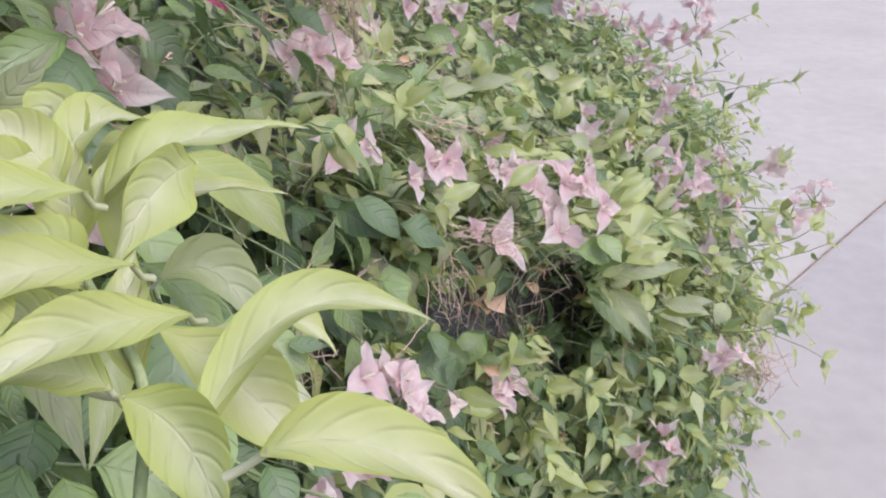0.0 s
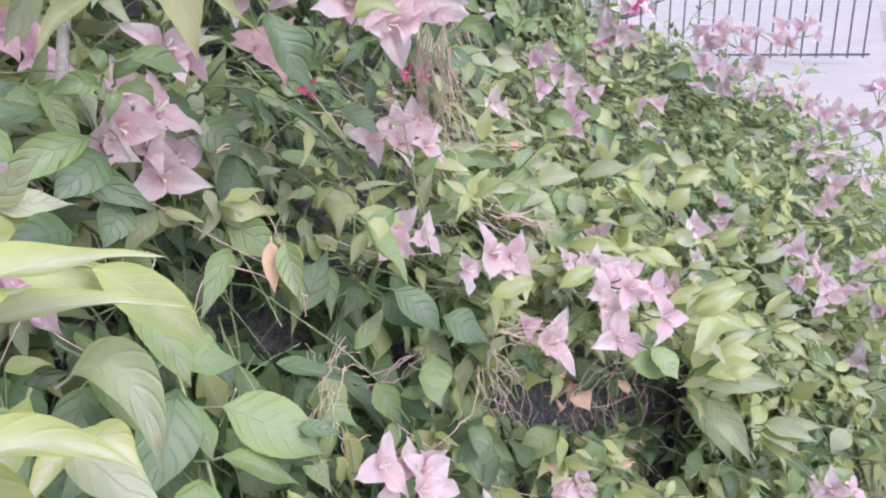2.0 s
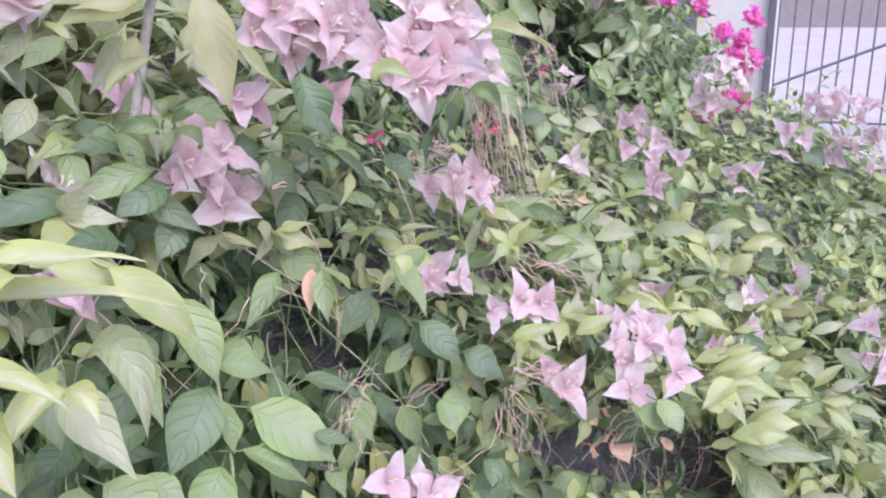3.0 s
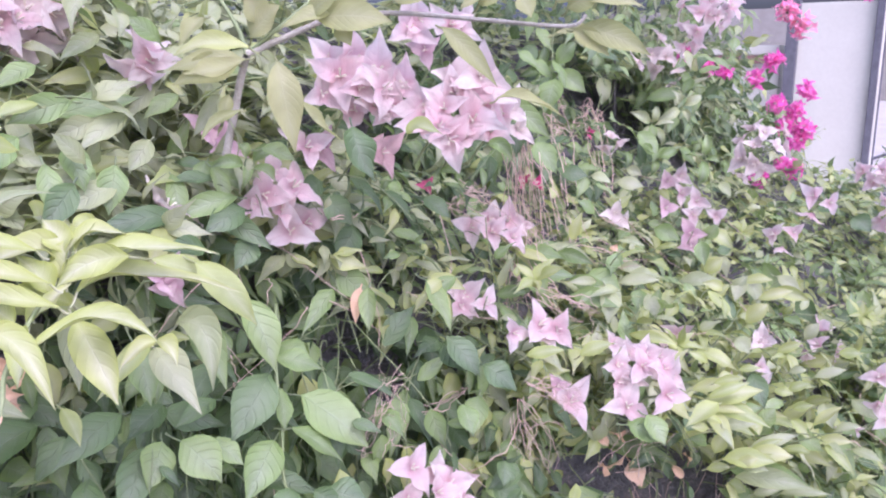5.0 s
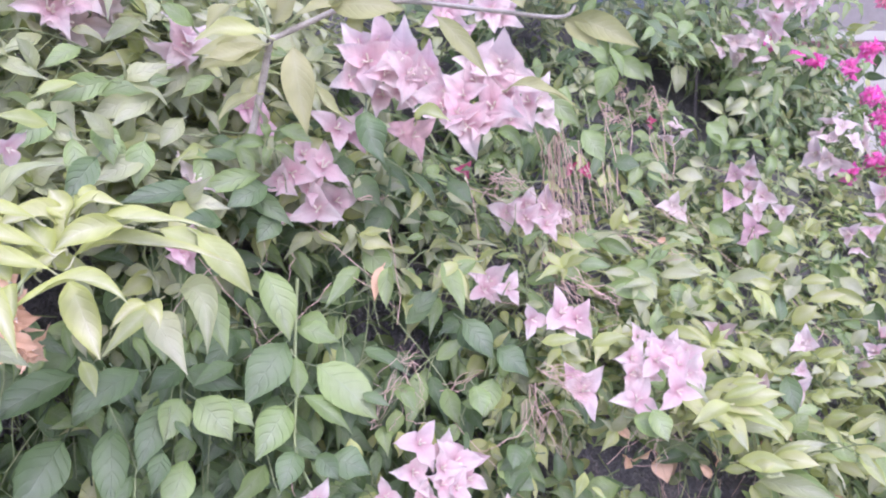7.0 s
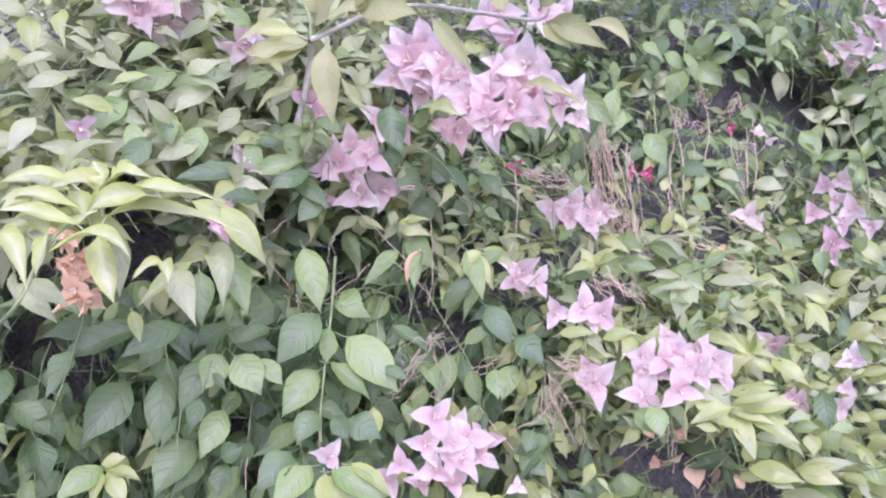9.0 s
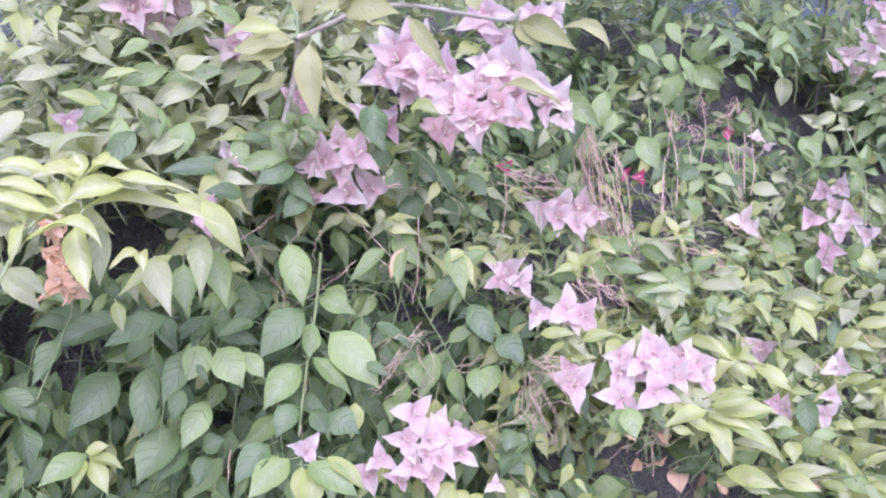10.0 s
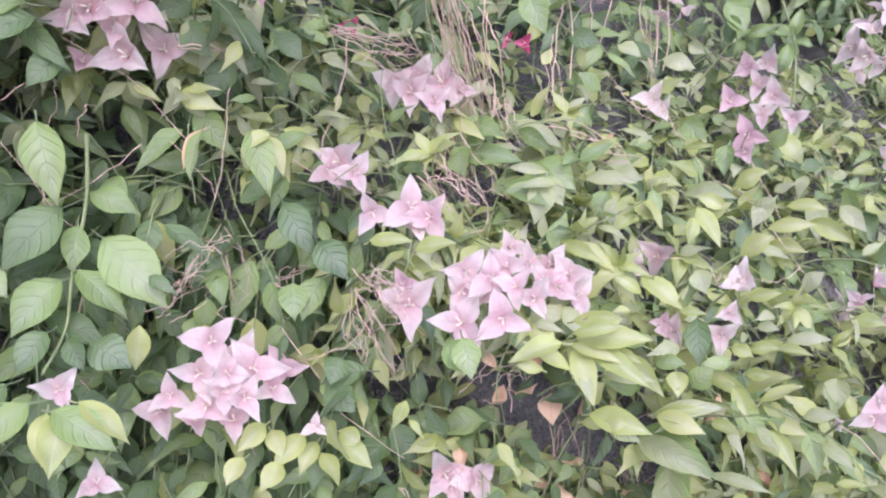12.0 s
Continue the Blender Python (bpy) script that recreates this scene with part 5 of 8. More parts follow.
leaf((-0.169, 0.490, 0.908), (-0.141, 0.503, 0.892), (-0.121, 0.520, 0.865), 0.041, (0.635, -0.313, 0.706), LEAF_MID)
leaf((-0.182, 0.476, 0.895), (-0.173, 0.447, 0.878), (-0.172, 0.422, 0.849), 0.042, (0.636, -0.299, 0.711), LEAF_MID)
leaf((-0.133, 0.448, 0.866), (-0.123, 0.431, 0.855), (-0.119, 0.416, 0.835), 0.031, (0.617, -0.287, 0.733), LEAF_DARK)
leaf((-0.114, 0.481, 0.854), (-0.093, 0.493, 0.849), (-0.077, 0.508, 0.836), 0.038, (0.599, -0.309, 0.738), LEAF_DARK)
leaf((-0.111, 0.460, 0.865), (-0.095, 0.463, 0.857), (-0.083, 0.467, 0.843), 0.025, (0.607, -0.299, 0.737), LEAF_DARK)
leaf((-0.084, 0.418, 0.825), (-0.076, 0.389, 0.814), (-0.074, 0.364, 0.793), 0.044, (0.590, -0.269, 0.761), LEAF_MID)
leaf((-0.115, 0.406, 0.832), (-0.105, 0.381, 0.821), (-0.102, 0.358, 0.799), 0.037, (0.605, -0.257, 0.754), LEAF_DARK)
leaf((-0.060, 0.431, 0.825), (-0.030, 0.449, 0.817), (-0.009, 0.471, 0.797), 0.036, (0.579, -0.282, 0.765), LEAF_MID)
leaf((-0.069, 0.428, 0.818), (-0.052, 0.420, 0.804), (-0.040, 0.414, 0.783), 0.026, (0.580, -0.277, 0.766), LEAF_YOUNG)
leaf((-0.225, 0.346, 1.035), (-0.208, 0.341, 1.012), (-0.199, 0.339, 0.980), 0.032, (0.729, -0.227, 0.646), LEAF_MID)
leaf((-0.152, 0.353, 1.071), (-0.130, 0.355, 1.044), (-0.118, 0.361, 1.007), 0.032, (0.729, -0.252, 0.636), LEAF_MID)
leaf((-0.154, 0.315, 1.067), (-0.146, 0.283, 1.052), (-0.148, 0.253, 1.028), 0.019, (0.736, -0.222, 0.640), LEAF_YOUNG)
leaf((-0.221, 0.322, 0.974), (-0.215, 0.284, 0.967), (-0.219, 0.249, 0.948), 0.034, (0.706, -0.202, 0.678), LEAF_DARK)
leaf((-0.340, 0.305, 0.938), (-0.333, 0.252, 0.932), (-0.339, 0.202, 0.911), 0.042, (0.715, -0.170, 0.678), LEAF_DARK)
leaf((-0.223, 0.266, 1.000), (-0.209, 0.266, 0.987), (-0.201, 0.267, 0.968), 0.016, (0.726, -0.164, 0.667), LEAF_YOUNG)
leaf((-0.283, 0.329, 0.957), (-0.267, 0.333, 0.942), (-0.256, 0.339, 0.920), 0.027, (0.710, -0.196, 0.677), LEAF_DARK)
leaf((-0.249, 0.389, 0.952), (-0.244, 0.364, 0.946), (-0.246, 0.341, 0.932), 0.033, (0.692, -0.240, 0.681), LEAF_DARK)
leaf((-0.218, 0.431, 0.951), (-0.216, 0.404, 0.948), (-0.221, 0.380, 0.937), 0.025, (0.677, -0.273, 0.684), LEAF_DARK)
leaf((-0.232, 0.372, 0.922), (-0.221, 0.355, 0.908), (-0.217, 0.340, 0.887), 0.038, (0.679, -0.228, 0.698), LEAF_MID)
leaf((-0.216, 0.381, 0.924), (-0.193, 0.389, 0.907), (-0.179, 0.399, 0.881), 0.043, (0.674, -0.237, 0.699), LEAF_MID)
leaf((-0.206, 0.408, 0.917), (-0.188, 0.416, 0.906), (-0.175, 0.426, 0.889), 0.028, (0.664, -0.256, 0.702), LEAF_MID)
leaf((-0.246, 0.360, 0.918), (-0.230, 0.335, 0.895), (-0.224, 0.312, 0.861), 0.037, (0.682, -0.217, 0.698), LEAF_DARK)
leaf((-0.287, 0.316, 0.887), (-0.261, 0.301, 0.856), (-0.248, 0.289, 0.811), 0.038, (0.684, -0.179, 0.707), LEAF_DARK)
leaf((-0.346, 0.287, 0.862), (-0.329, 0.252, 0.840), (-0.323, 0.219, 0.804), 0.054, (0.689, -0.152, 0.709), LEAF_DARK)
leaf((-0.227, 0.370, 0.851), (-0.212, 0.348, 0.832), (-0.205, 0.328, 0.804), 0.036, (0.649, -0.218, 0.729), LEAF_MID)
leaf((-0.253, 0.336, 0.808), (-0.236, 0.305, 0.789), (-0.229, 0.277, 0.757), 0.053, (0.643, -0.187, 0.743), LEAF_DARK)
leaf((-0.235, 0.344, 0.789), (-0.224, 0.320, 0.779), (-0.220, 0.299, 0.759), 0.035, (0.630, -0.192, 0.752), LEAF_DARK)
leaf((-0.262, 0.229, 0.798), (-0.251, 0.199, 0.793), (-0.248, 0.170, 0.777), 0.033, (0.652, -0.117, 0.749), LEAF_MID)
leaf((-0.262, 0.231, 0.795), (-0.245, 0.248, 0.792), (-0.235, 0.266, 0.780), 0.020, (0.651, -0.118, 0.750), LEAF_YOUNG)
leaf((-0.256, 0.226, 0.796), (-0.241, 0.215, 0.784), (-0.232, 0.205, 0.766), 0.020, (0.650, -0.116, 0.751), LEAF_YOUNG)
leaf((-0.256, 0.232, 0.794), (-0.236, 0.237, 0.780), (-0.223, 0.243, 0.758), 0.023, (0.649, -0.120, 0.752), LEAF_YOUNG)
leaf((-0.265, 0.228, 0.800), (-0.257, 0.241, 0.806), (-0.253, 0.254, 0.808), 0.018, (0.654, -0.117, 0.748), LEAF_YOUNG)
leaf((-0.209, 0.355, 0.797), (-0.200, 0.367, 0.806), (-0.196, 0.380, 0.811), 0.027, (0.625, -0.204, 0.753), LEAF_DARK)
leaf((-0.215, 0.361, 0.784), (-0.201, 0.351, 0.773), (-0.192, 0.342, 0.754), 0.028, (0.621, -0.205, 0.756), LEAF_DARK)
leaf((-0.354, 0.202, 0.852), (-0.345, 0.184, 0.848), (-0.342, 0.166, 0.839), 0.039, (0.694, -0.096, 0.714), LEAF_DARK)
leaf((-0.317, 0.168, 0.830), (-0.295, 0.167, 0.809), (-0.281, 0.168, 0.778), 0.035, (0.680, -0.076, 0.729), LEAF_DARK)
leaf((-0.360, 0.152, 0.861), (-0.339, 0.169, 0.846), (-0.327, 0.188, 0.820), 0.035, (0.701, -0.064, 0.710), LEAF_DARK)
leaf((-0.374, 0.166, 0.929), (-0.355, 0.184, 0.912), (-0.344, 0.203, 0.887), 0.042, (0.729, -0.075, 0.680), LEAF_DARK)
leaf((-0.380, 0.151, 0.900), (-0.363, 0.135, 0.882), (-0.354, 0.120, 0.856), 0.039, (0.719, -0.064, 0.692), LEAF_DARK)
leaf((-0.125, 0.621, 1.031), (-0.122, 0.600, 1.016), (-0.125, 0.583, 0.995), 0.033, (0.634, -0.427, 0.645), LEAF_DARK)
leaf((-0.102, 0.627, 1.031), (-0.089, 0.616, 1.009), (-0.083, 0.609, 0.979), 0.033, (0.625, -0.438, 0.646), LEAF_DARK)
leaf((-0.101, 0.648, 1.050), (-0.079, 0.645, 1.025), (-0.066, 0.649, 0.990), 0.032, (0.624, -0.454, 0.636), LEAF_MID)
leaf((-0.089, 0.674, 0.974), (-0.065, 0.677, 0.955), (-0.048, 0.684, 0.929), 0.034, (0.586, -0.452, 0.672), LEAF_DARK)
leaf((-0.048, 0.691, 0.942), (-0.026, 0.695, 0.931), (-0.008, 0.703, 0.912), 0.035, (0.556, -0.463, 0.690), LEAF_DARK)
leaf((-0.066, 0.672, 0.894), (-0.053, 0.665, 0.881), (-0.044, 0.662, 0.862), 0.030, (0.552, -0.436, 0.711), LEAF_MID)
leaf((-0.089, 0.662, 1.047), (-0.090, 0.645, 1.042), (-0.094, 0.631, 1.031), 0.018, (0.615, -0.464, 0.637), LEAF_YOUNG)
leaf((-0.106, 0.670, 1.039), (-0.091, 0.669, 1.024), (-0.080, 0.671, 1.003), 0.019, (0.615, -0.461, 0.639), LEAF_YOUNG)
leaf((-0.128, 0.695, 1.039), (-0.106, 0.705, 1.033), (-0.090, 0.719, 1.021), 0.019, (0.615, -0.468, 0.635), LEAF_YOUNG)
leaf((-0.076, 0.714, 1.002), (-0.070, 0.699, 0.985), (-0.069, 0.687, 0.962), 0.022, (0.579, -0.483, 0.657), LEAF_YOUNG)
leaf((-0.010, 0.728, 0.950), (0.011, 0.739, 0.956), (0.028, 0.755, 0.957), 0.020, (0.532, -0.494, 0.687), LEAF_YOUNG)
leaf((0.054, 0.739, 0.960), (0.072, 0.748, 0.970), (0.086, 0.762, 0.974), 0.018, (0.504, -0.521, 0.688), LEAF_YOUNG)
leaf((0.013, 0.763, 0.821), (0.026, 0.749, 0.805), (0.035, 0.740, 0.781), 0.039, (0.474, -0.478, 0.739), LEAF_DARK)
leaf((0.050, 0.773, 0.854), (0.071, 0.766, 0.838), (0.087, 0.765, 0.813), 0.033, (0.464, -0.501, 0.730), LEAF_MID)
leaf((0.036, 0.782, 0.807), (0.064, 0.782, 0.795), (0.086, 0.788, 0.773), 0.036, (0.455, -0.487, 0.745), LEAF_MID)
leaf((0.141, 0.732, 0.909), (0.156, 0.726, 0.898), (0.167, 0.724, 0.882), 0.027, (0.447, -0.526, 0.724), LEAF_MID)
leaf((-0.034, 0.693, 0.783), (-0.012, 0.698, 0.777), (0.006, 0.706, 0.764), 0.034, (0.498, -0.425, 0.756), LEAF_DARK)
leaf((-0.026, 0.708, 0.815), (-0.019, 0.696, 0.807), (-0.015, 0.687, 0.793), 0.027, (0.501, -0.442, 0.744), LEAF_DARK)
leaf((0.035, 0.738, 0.750), (0.067, 0.761, 0.768), (0.091, 0.791, 0.773), 0.040, (0.449, -0.451, 0.771), LEAF_DARK)
leaf((0.094, 0.980, 0.736), (0.079, 0.952, 0.733), (0.059, 0.931, 0.720), 0.023, (0.370, -0.549, 0.749), LEAF_YOUNG)
leaf((0.199, 0.846, 0.823), (0.230, 0.854, 0.829), (0.257, 0.869, 0.825), 0.025, (0.363, -0.555, 0.749), LEAF_YOUNG)
leaf((0.186, 0.858, 0.822), (0.192, 0.860, 0.839), (0.196, 0.866, 0.850), 0.019, (0.367, -0.556, 0.746), LEAF_YOUNG)
leaf((0.214, 0.931, 0.799), (0.240, 0.935, 0.804), (0.263, 0.946, 0.801), 0.024, (0.332, -0.578, 0.746), LEAF_YOUNG)
leaf((0.202, 0.794, 0.916), (0.193, 0.771, 0.910), (0.179, 0.753, 0.896), 0.022, (0.397, -0.571, 0.718), LEAF_YOUNG)
leaf((0.171, 0.845, 0.891), (0.205, 0.858, 0.905), (0.233, 0.880, 0.908), 0.025, (0.395, -0.573, 0.718), LEAF_YOUNG)
leaf((0.174, 0.841, 0.884), (0.197, 0.834, 0.869), (0.215, 0.833, 0.844), 0.024, (0.392, -0.570, 0.722), LEAF_YOUNG)
leaf((0.176, 0.850, 0.886), (0.214, 0.856, 0.882), (0.246, 0.871, 0.866), 0.022, (0.390, -0.574, 0.720), LEAF_YOUNG)
leaf((0.189, 1.008, 0.879), (0.203, 0.996, 0.862), (0.214, 0.990, 0.838), 0.028, (0.345, -0.623, 0.702), LEAF_DARK)
leaf((0.210, 0.988, 0.812), (0.219, 0.991, 0.829), (0.226, 0.998, 0.840), 0.025, (0.325, -0.599, 0.732), LEAF_MID)
leaf((-0.120, 0.962, 1.027), (-0.124, 0.939, 1.010), (-0.134, 0.921, 0.985), 0.038, (0.530, -0.576, 0.622), LEAF_MID)
leaf((-0.130, 0.929, 0.985), (-0.092, 0.949, 0.991), (-0.062, 0.977, 0.986), 0.035, (0.533, -0.551, 0.642), LEAF_MID)
leaf((-0.053, 0.992, 0.986), (-0.025, 0.998, 0.978), (-0.003, 1.010, 0.962), 0.038, (0.487, -0.593, 0.641), LEAF_MID)
leaf((0.048, 0.844, 0.970), (0.077, 0.853, 0.969), (0.101, 0.869, 0.959), 0.026, (0.479, -0.566, 0.671), LEAF_YOUNG)
leaf((0.080, 1.015, 0.951), (0.105, 1.019, 0.948), (0.126, 1.028, 0.938), 0.025, (0.413, -0.624, 0.663), LEAF_YOUNG)
leaf((0.092, 1.116, 0.955), (0.115, 1.112, 0.940), (0.133, 1.115, 0.917), 0.027, (0.384, -0.653, 0.652), LEAF_YOUNG)
leaf((0.115, 1.001, 0.900), (0.145, 1.003, 0.893), (0.170, 1.012, 0.877), 0.027, (0.389, -0.612, 0.689), LEAF_YOUNG)
leaf((0.147, 1.136, 0.909), (0.163, 1.140, 0.928), (0.175, 1.149, 0.940), 0.027, (0.345, -0.655, 0.672), LEAF_YOUNG)

# leaves higher on the hedge
leaf((-0.185, 0.481, 1.211), (-0.170, 0.492, 1.206), (-0.160, 0.506, 1.196), 0.021, (0.757, -0.359, 0.545), LEAF_MID)
leaf((-0.267, 0.480, 1.193), (-0.262, 0.470, 1.183), (-0.261, 0.462, 1.169), 0.020, (0.765, -0.332, 0.552), LEAF_MID)
leaf((-0.264, 0.482, 1.190), (-0.248, 0.495, 1.182), (-0.238, 0.509, 1.169), 0.020, (0.763, -0.334, 0.554), LEAF_MID)
leaf((-0.252, 0.473, 1.190), (-0.239, 0.475, 1.170), (-0.232, 0.479, 1.143), 0.017, (0.763, -0.331, 0.555), LEAF_MID)
leaf((-0.235, 0.414, 1.147), (-0.238, 0.369, 1.149), (-0.252, 0.329, 1.141), 0.028, (0.761, -0.288, 0.582), LEAF_DARK)
leaf((-0.223, 0.490, 1.144), (-0.223, 0.463, 1.138), (-0.230, 0.440, 1.125), 0.032, (0.737, -0.343, 0.582), LEAF_DARK)
leaf((-0.192, 0.410, 1.119), (-0.192, 0.386, 1.125), (-0.199, 0.365, 1.125), 0.024, (0.743, -0.292, 0.602), LEAF_DARK)
leaf((-0.230, 0.509, 1.105), (-0.227, 0.491, 1.095), (-0.229, 0.476, 1.079), 0.029, (0.719, -0.346, 0.602), LEAF_DARK)
leaf((-0.268, 0.435, 1.184), (-0.256, 0.431, 1.160), (-0.251, 0.430, 1.129), 0.023, (0.774, -0.300, 0.558), LEAF_MID)
leaf((-0.351, 0.364, 1.243), (-0.327, 0.400, 1.255), (-0.315, 0.440, 1.259), 0.027, (0.819, -0.238, 0.522), LEAF_MID)
leaf((-0.278, 0.328, 1.220), (-0.267, 0.330, 1.202), (-0.262, 0.334, 1.178), 0.029, (0.812, -0.224, 0.538), LEAF_MID)
leaf((-0.267, 0.371, 1.200), (-0.259, 0.360, 1.180), (-0.257, 0.352, 1.154), 0.029, (0.795, -0.257, 0.550), LEAF_MID)
leaf((-0.244, 0.287, 1.211), (-0.233, 0.284, 1.189), (-0.229, 0.283, 1.162), 0.021, (0.814, -0.198, 0.546), LEAF_MID)
leaf((-0.220, 0.298, 1.194), (-0.214, 0.279, 1.179), (-0.214, 0.261, 1.159), 0.027, (0.803, -0.210, 0.558), LEAF_DARK)
leaf((-0.238, 0.254, 1.187), (-0.231, 0.234, 1.176), (-0.231, 0.216, 1.159), 0.030, (0.810, -0.170, 0.561), LEAF_DARK)
leaf((-0.245, 0.637, 1.133), (-0.227, 0.644, 1.119), (-0.215, 0.655, 1.100), 0.034, (0.696, -0.422, 0.581), LEAF_DARK)
leaf((-0.243, 0.693, 1.089), (-0.241, 0.673, 1.071), (-0.244, 0.657, 1.047), 0.036, (0.665, -0.443, 0.601), LEAF_DARK)
leaf((-0.058, 0.665, 1.217), (-0.056, 0.647, 1.194), (-0.061, 0.635, 1.164), 0.042, (0.660, -0.520, 0.542), LEAF_DARK)
leaf((-0.134, 0.691, 1.137), (-0.117, 0.697, 1.126), (-0.104, 0.706, 1.111), 0.026, (0.650, -0.487, 0.584), LEAF_DARK)
leaf((-0.093, 0.804, 1.248), (-0.063, 0.817, 1.228), (-0.041, 0.839, 1.200), 0.031, (0.627, -0.581, 0.519), LEAF_MID)
leaf((-0.193, 0.969, 1.199), (-0.168, 0.981, 1.201), (-0.149, 0.997, 1.198), 0.028, (0.593, -0.598, 0.539), LEAF_MID)
leaf((-0.181, 1.061, 1.171), (-0.159, 1.063, 1.149), (-0.144, 1.072, 1.121), 0.038, (0.556, -0.624, 0.550), LEAF_MID)
leaf((-0.128, 0.929, 1.246), (-0.125, 0.915, 1.217), (-0.129, 0.908, 1.182), 0.027, (0.594, -0.616, 0.518), LEAF_MID)
leaf((-0.190, 1.153, 1.269), (-0.192, 1.138, 1.244), (-0.199, 1.130, 1.213), 0.043, (0.550, -0.667, 0.503), LEAF_MID)
leaf((-0.240, 1.241, 1.282), (-0.203, 1.256, 1.280), (-0.174, 1.279, 1.270), 0.033, (0.544, -0.676, 0.497), LEAF_MID)
leaf((-0.217, 1.214, 1.277), (-0.192, 1.221, 1.263), (-0.172, 1.236, 1.242), 0.036, (0.543, -0.675, 0.499), LEAF_MID)
leaf((-0.218, 1.212, 1.292), (-0.201, 1.214, 1.313), (-0.189, 1.222, 1.329), 0.031, (0.546, -0.677, 0.493), LEAF_MID)
leaf((-0.264, 1.510, 1.268), (-0.247, 1.506, 1.237), (-0.237, 1.512, 1.199), 0.047, (0.483, -0.718, 0.501), LEAF_MID)
leaf((-0.285, 1.465, 1.278), (-0.271, 1.464, 1.257), (-0.261, 1.468, 1.231), 0.038, (0.502, -0.708, 0.497), LEAF_MID)
leaf((-0.252, 1.607, 1.346), (-0.215, 1.614, 1.314), (-0.186, 1.635, 1.272), 0.051, (0.467, -0.748, 0.472), LEAF_MID)
leaf((-0.164, 1.473, 1.159), (-0.141, 1.473, 1.138), (-0.122, 1.481, 1.111), 0.040, (0.443, -0.713, 0.543), LEAF_MID)
leaf((-0.162, 1.543, 1.167), (-0.136, 1.547, 1.162), (-0.113, 1.558, 1.150), 0.031, (0.428, -0.726, 0.539), LEAF_MID)
leaf((-0.222, 1.670, 1.215), (-0.181, 1.680, 1.224), (-0.147, 1.700, 1.225), 0.038, (0.429, -0.739, 0.519), LEAF_MID)
leaf((-0.170, 1.138, 1.113), (-0.147, 1.146, 1.114), (-0.128, 1.158, 1.109), 0.029, (0.519, -0.635, 0.572), LEAF_DARK)
leaf((-0.096, 0.849, 1.233), (-0.089, 0.839, 1.206), (-0.088, 0.836, 1.173), 0.030, (0.608, -0.594, 0.527), LEAF_DARK)
leaf((-0.227, 0.485, 1.157), (-0.241, 0.450, 1.151), (-0.263, 0.423, 1.136), 0.025, (0.552, -0.570, 0.608), LEAF_MID)
leaf((-0.291, 0.512, 1.184), (-0.273, 0.519, 1.184), (-0.259, 0.529, 1.179), 0.010, (0.590, -0.565, 0.577), LEAF_MID)
leaf((-0.274, 0.494, 1.184), (-0.274, 0.484, 1.179), (-0.275, 0.476, 1.173), 0.012, (0.590, -0.562, 0.580), LEAF_MID)
leaf((-0.299, 0.518, 1.184), (-0.294, 0.515, 1.193), (-0.292, 0.513, 1.199), 0.012, (0.592, -0.565, 0.576), LEAF_MID)
leaf((-0.284, 0.513, 1.180), (-0.269, 0.515, 1.170), (-0.257, 0.520, 1.155), 0.017, (0.584, -0.567, 0.581), LEAF_MID)
leaf((-0.303, 0.469, 1.191), (-0.286, 0.476, 1.190), (-0.273, 0.486, 1.185), 0.015, (0.624, -0.531, 0.573), LEAF_DARK)
leaf((-0.246, 0.473, 1.176), (-0.257, 0.448, 1.178), (-0.272, 0.428, 1.174), 0.020, (0.580, -0.560, 0.592), LEAF_DARK)
leaf((-0.265, 0.483, 1.136), (-0.231, 0.494, 1.121), (-0.206, 0.512, 1.096), 0.025, (0.568, -0.539, 0.622), LEAF_DARK)
leaf((-0.263, 0.515, 1.133), (-0.238, 0.520, 1.119), (-0.220, 0.530, 1.099), 0.030, (0.549, -0.560, 0.621), LEAF_MID)
leaf((-0.166, 0.622, 1.036), (-0.155, 0.608, 1.017), (-0.147, 0.600, 0.990), 0.023, (0.395, -0.612, 0.685), LEAF_MID)
leaf((-0.132, 0.644, 1.026), (-0.117, 0.628, 1.002), (-0.106, 0.620, 0.968), 0.031, (0.357, -0.628, 0.691), LEAF_MID)
leaf((-0.112, 0.675, 1.029), (-0.115, 0.660, 1.019), (-0.119, 0.649, 1.005), 0.012, (0.332, -0.648, 0.685), LEAF_YOUNG)
leaf((-0.111, 0.690, 1.024), (-0.096, 0.682, 1.012), (-0.083, 0.679, 0.995), 0.017, (0.324, -0.652, 0.686), LEAF_YOUNG)
leaf((-0.107, 0.692, 0.958), (-0.085, 0.686, 0.948), (-0.066, 0.685, 0.930), 0.035, (0.304, -0.620, 0.724), LEAF_DARK)
leaf((-0.063, 0.705, 0.894), (-0.056, 0.687, 0.878), (-0.051, 0.674, 0.855), 0.031, (0.251, -0.603, 0.758), LEAF_MID)
leaf((-0.248, 0.559, 1.003), (-0.207, 0.566, 0.990), (-0.174, 0.582, 0.964), 0.024, (0.466, -0.534, 0.705), LEAF_MID)
leaf((-0.236, 0.541, 0.975), (-0.213, 0.544, 0.971), (-0.195, 0.552, 0.960), 0.028, (0.453, -0.516, 0.727), LEAF_MID)
leaf((-0.095, 0.704, 1.041), (-0.105, 0.685, 1.031), (-0.118, 0.671, 1.015), 0.021, (0.311, -0.670, 0.674), LEAF_MID)
leaf((-0.117, 0.840, 0.982), (-0.093, 0.842, 0.989), (-0.072, 0.849, 0.990), 0.023, (0.279, -0.676, 0.682), LEAF_MID)
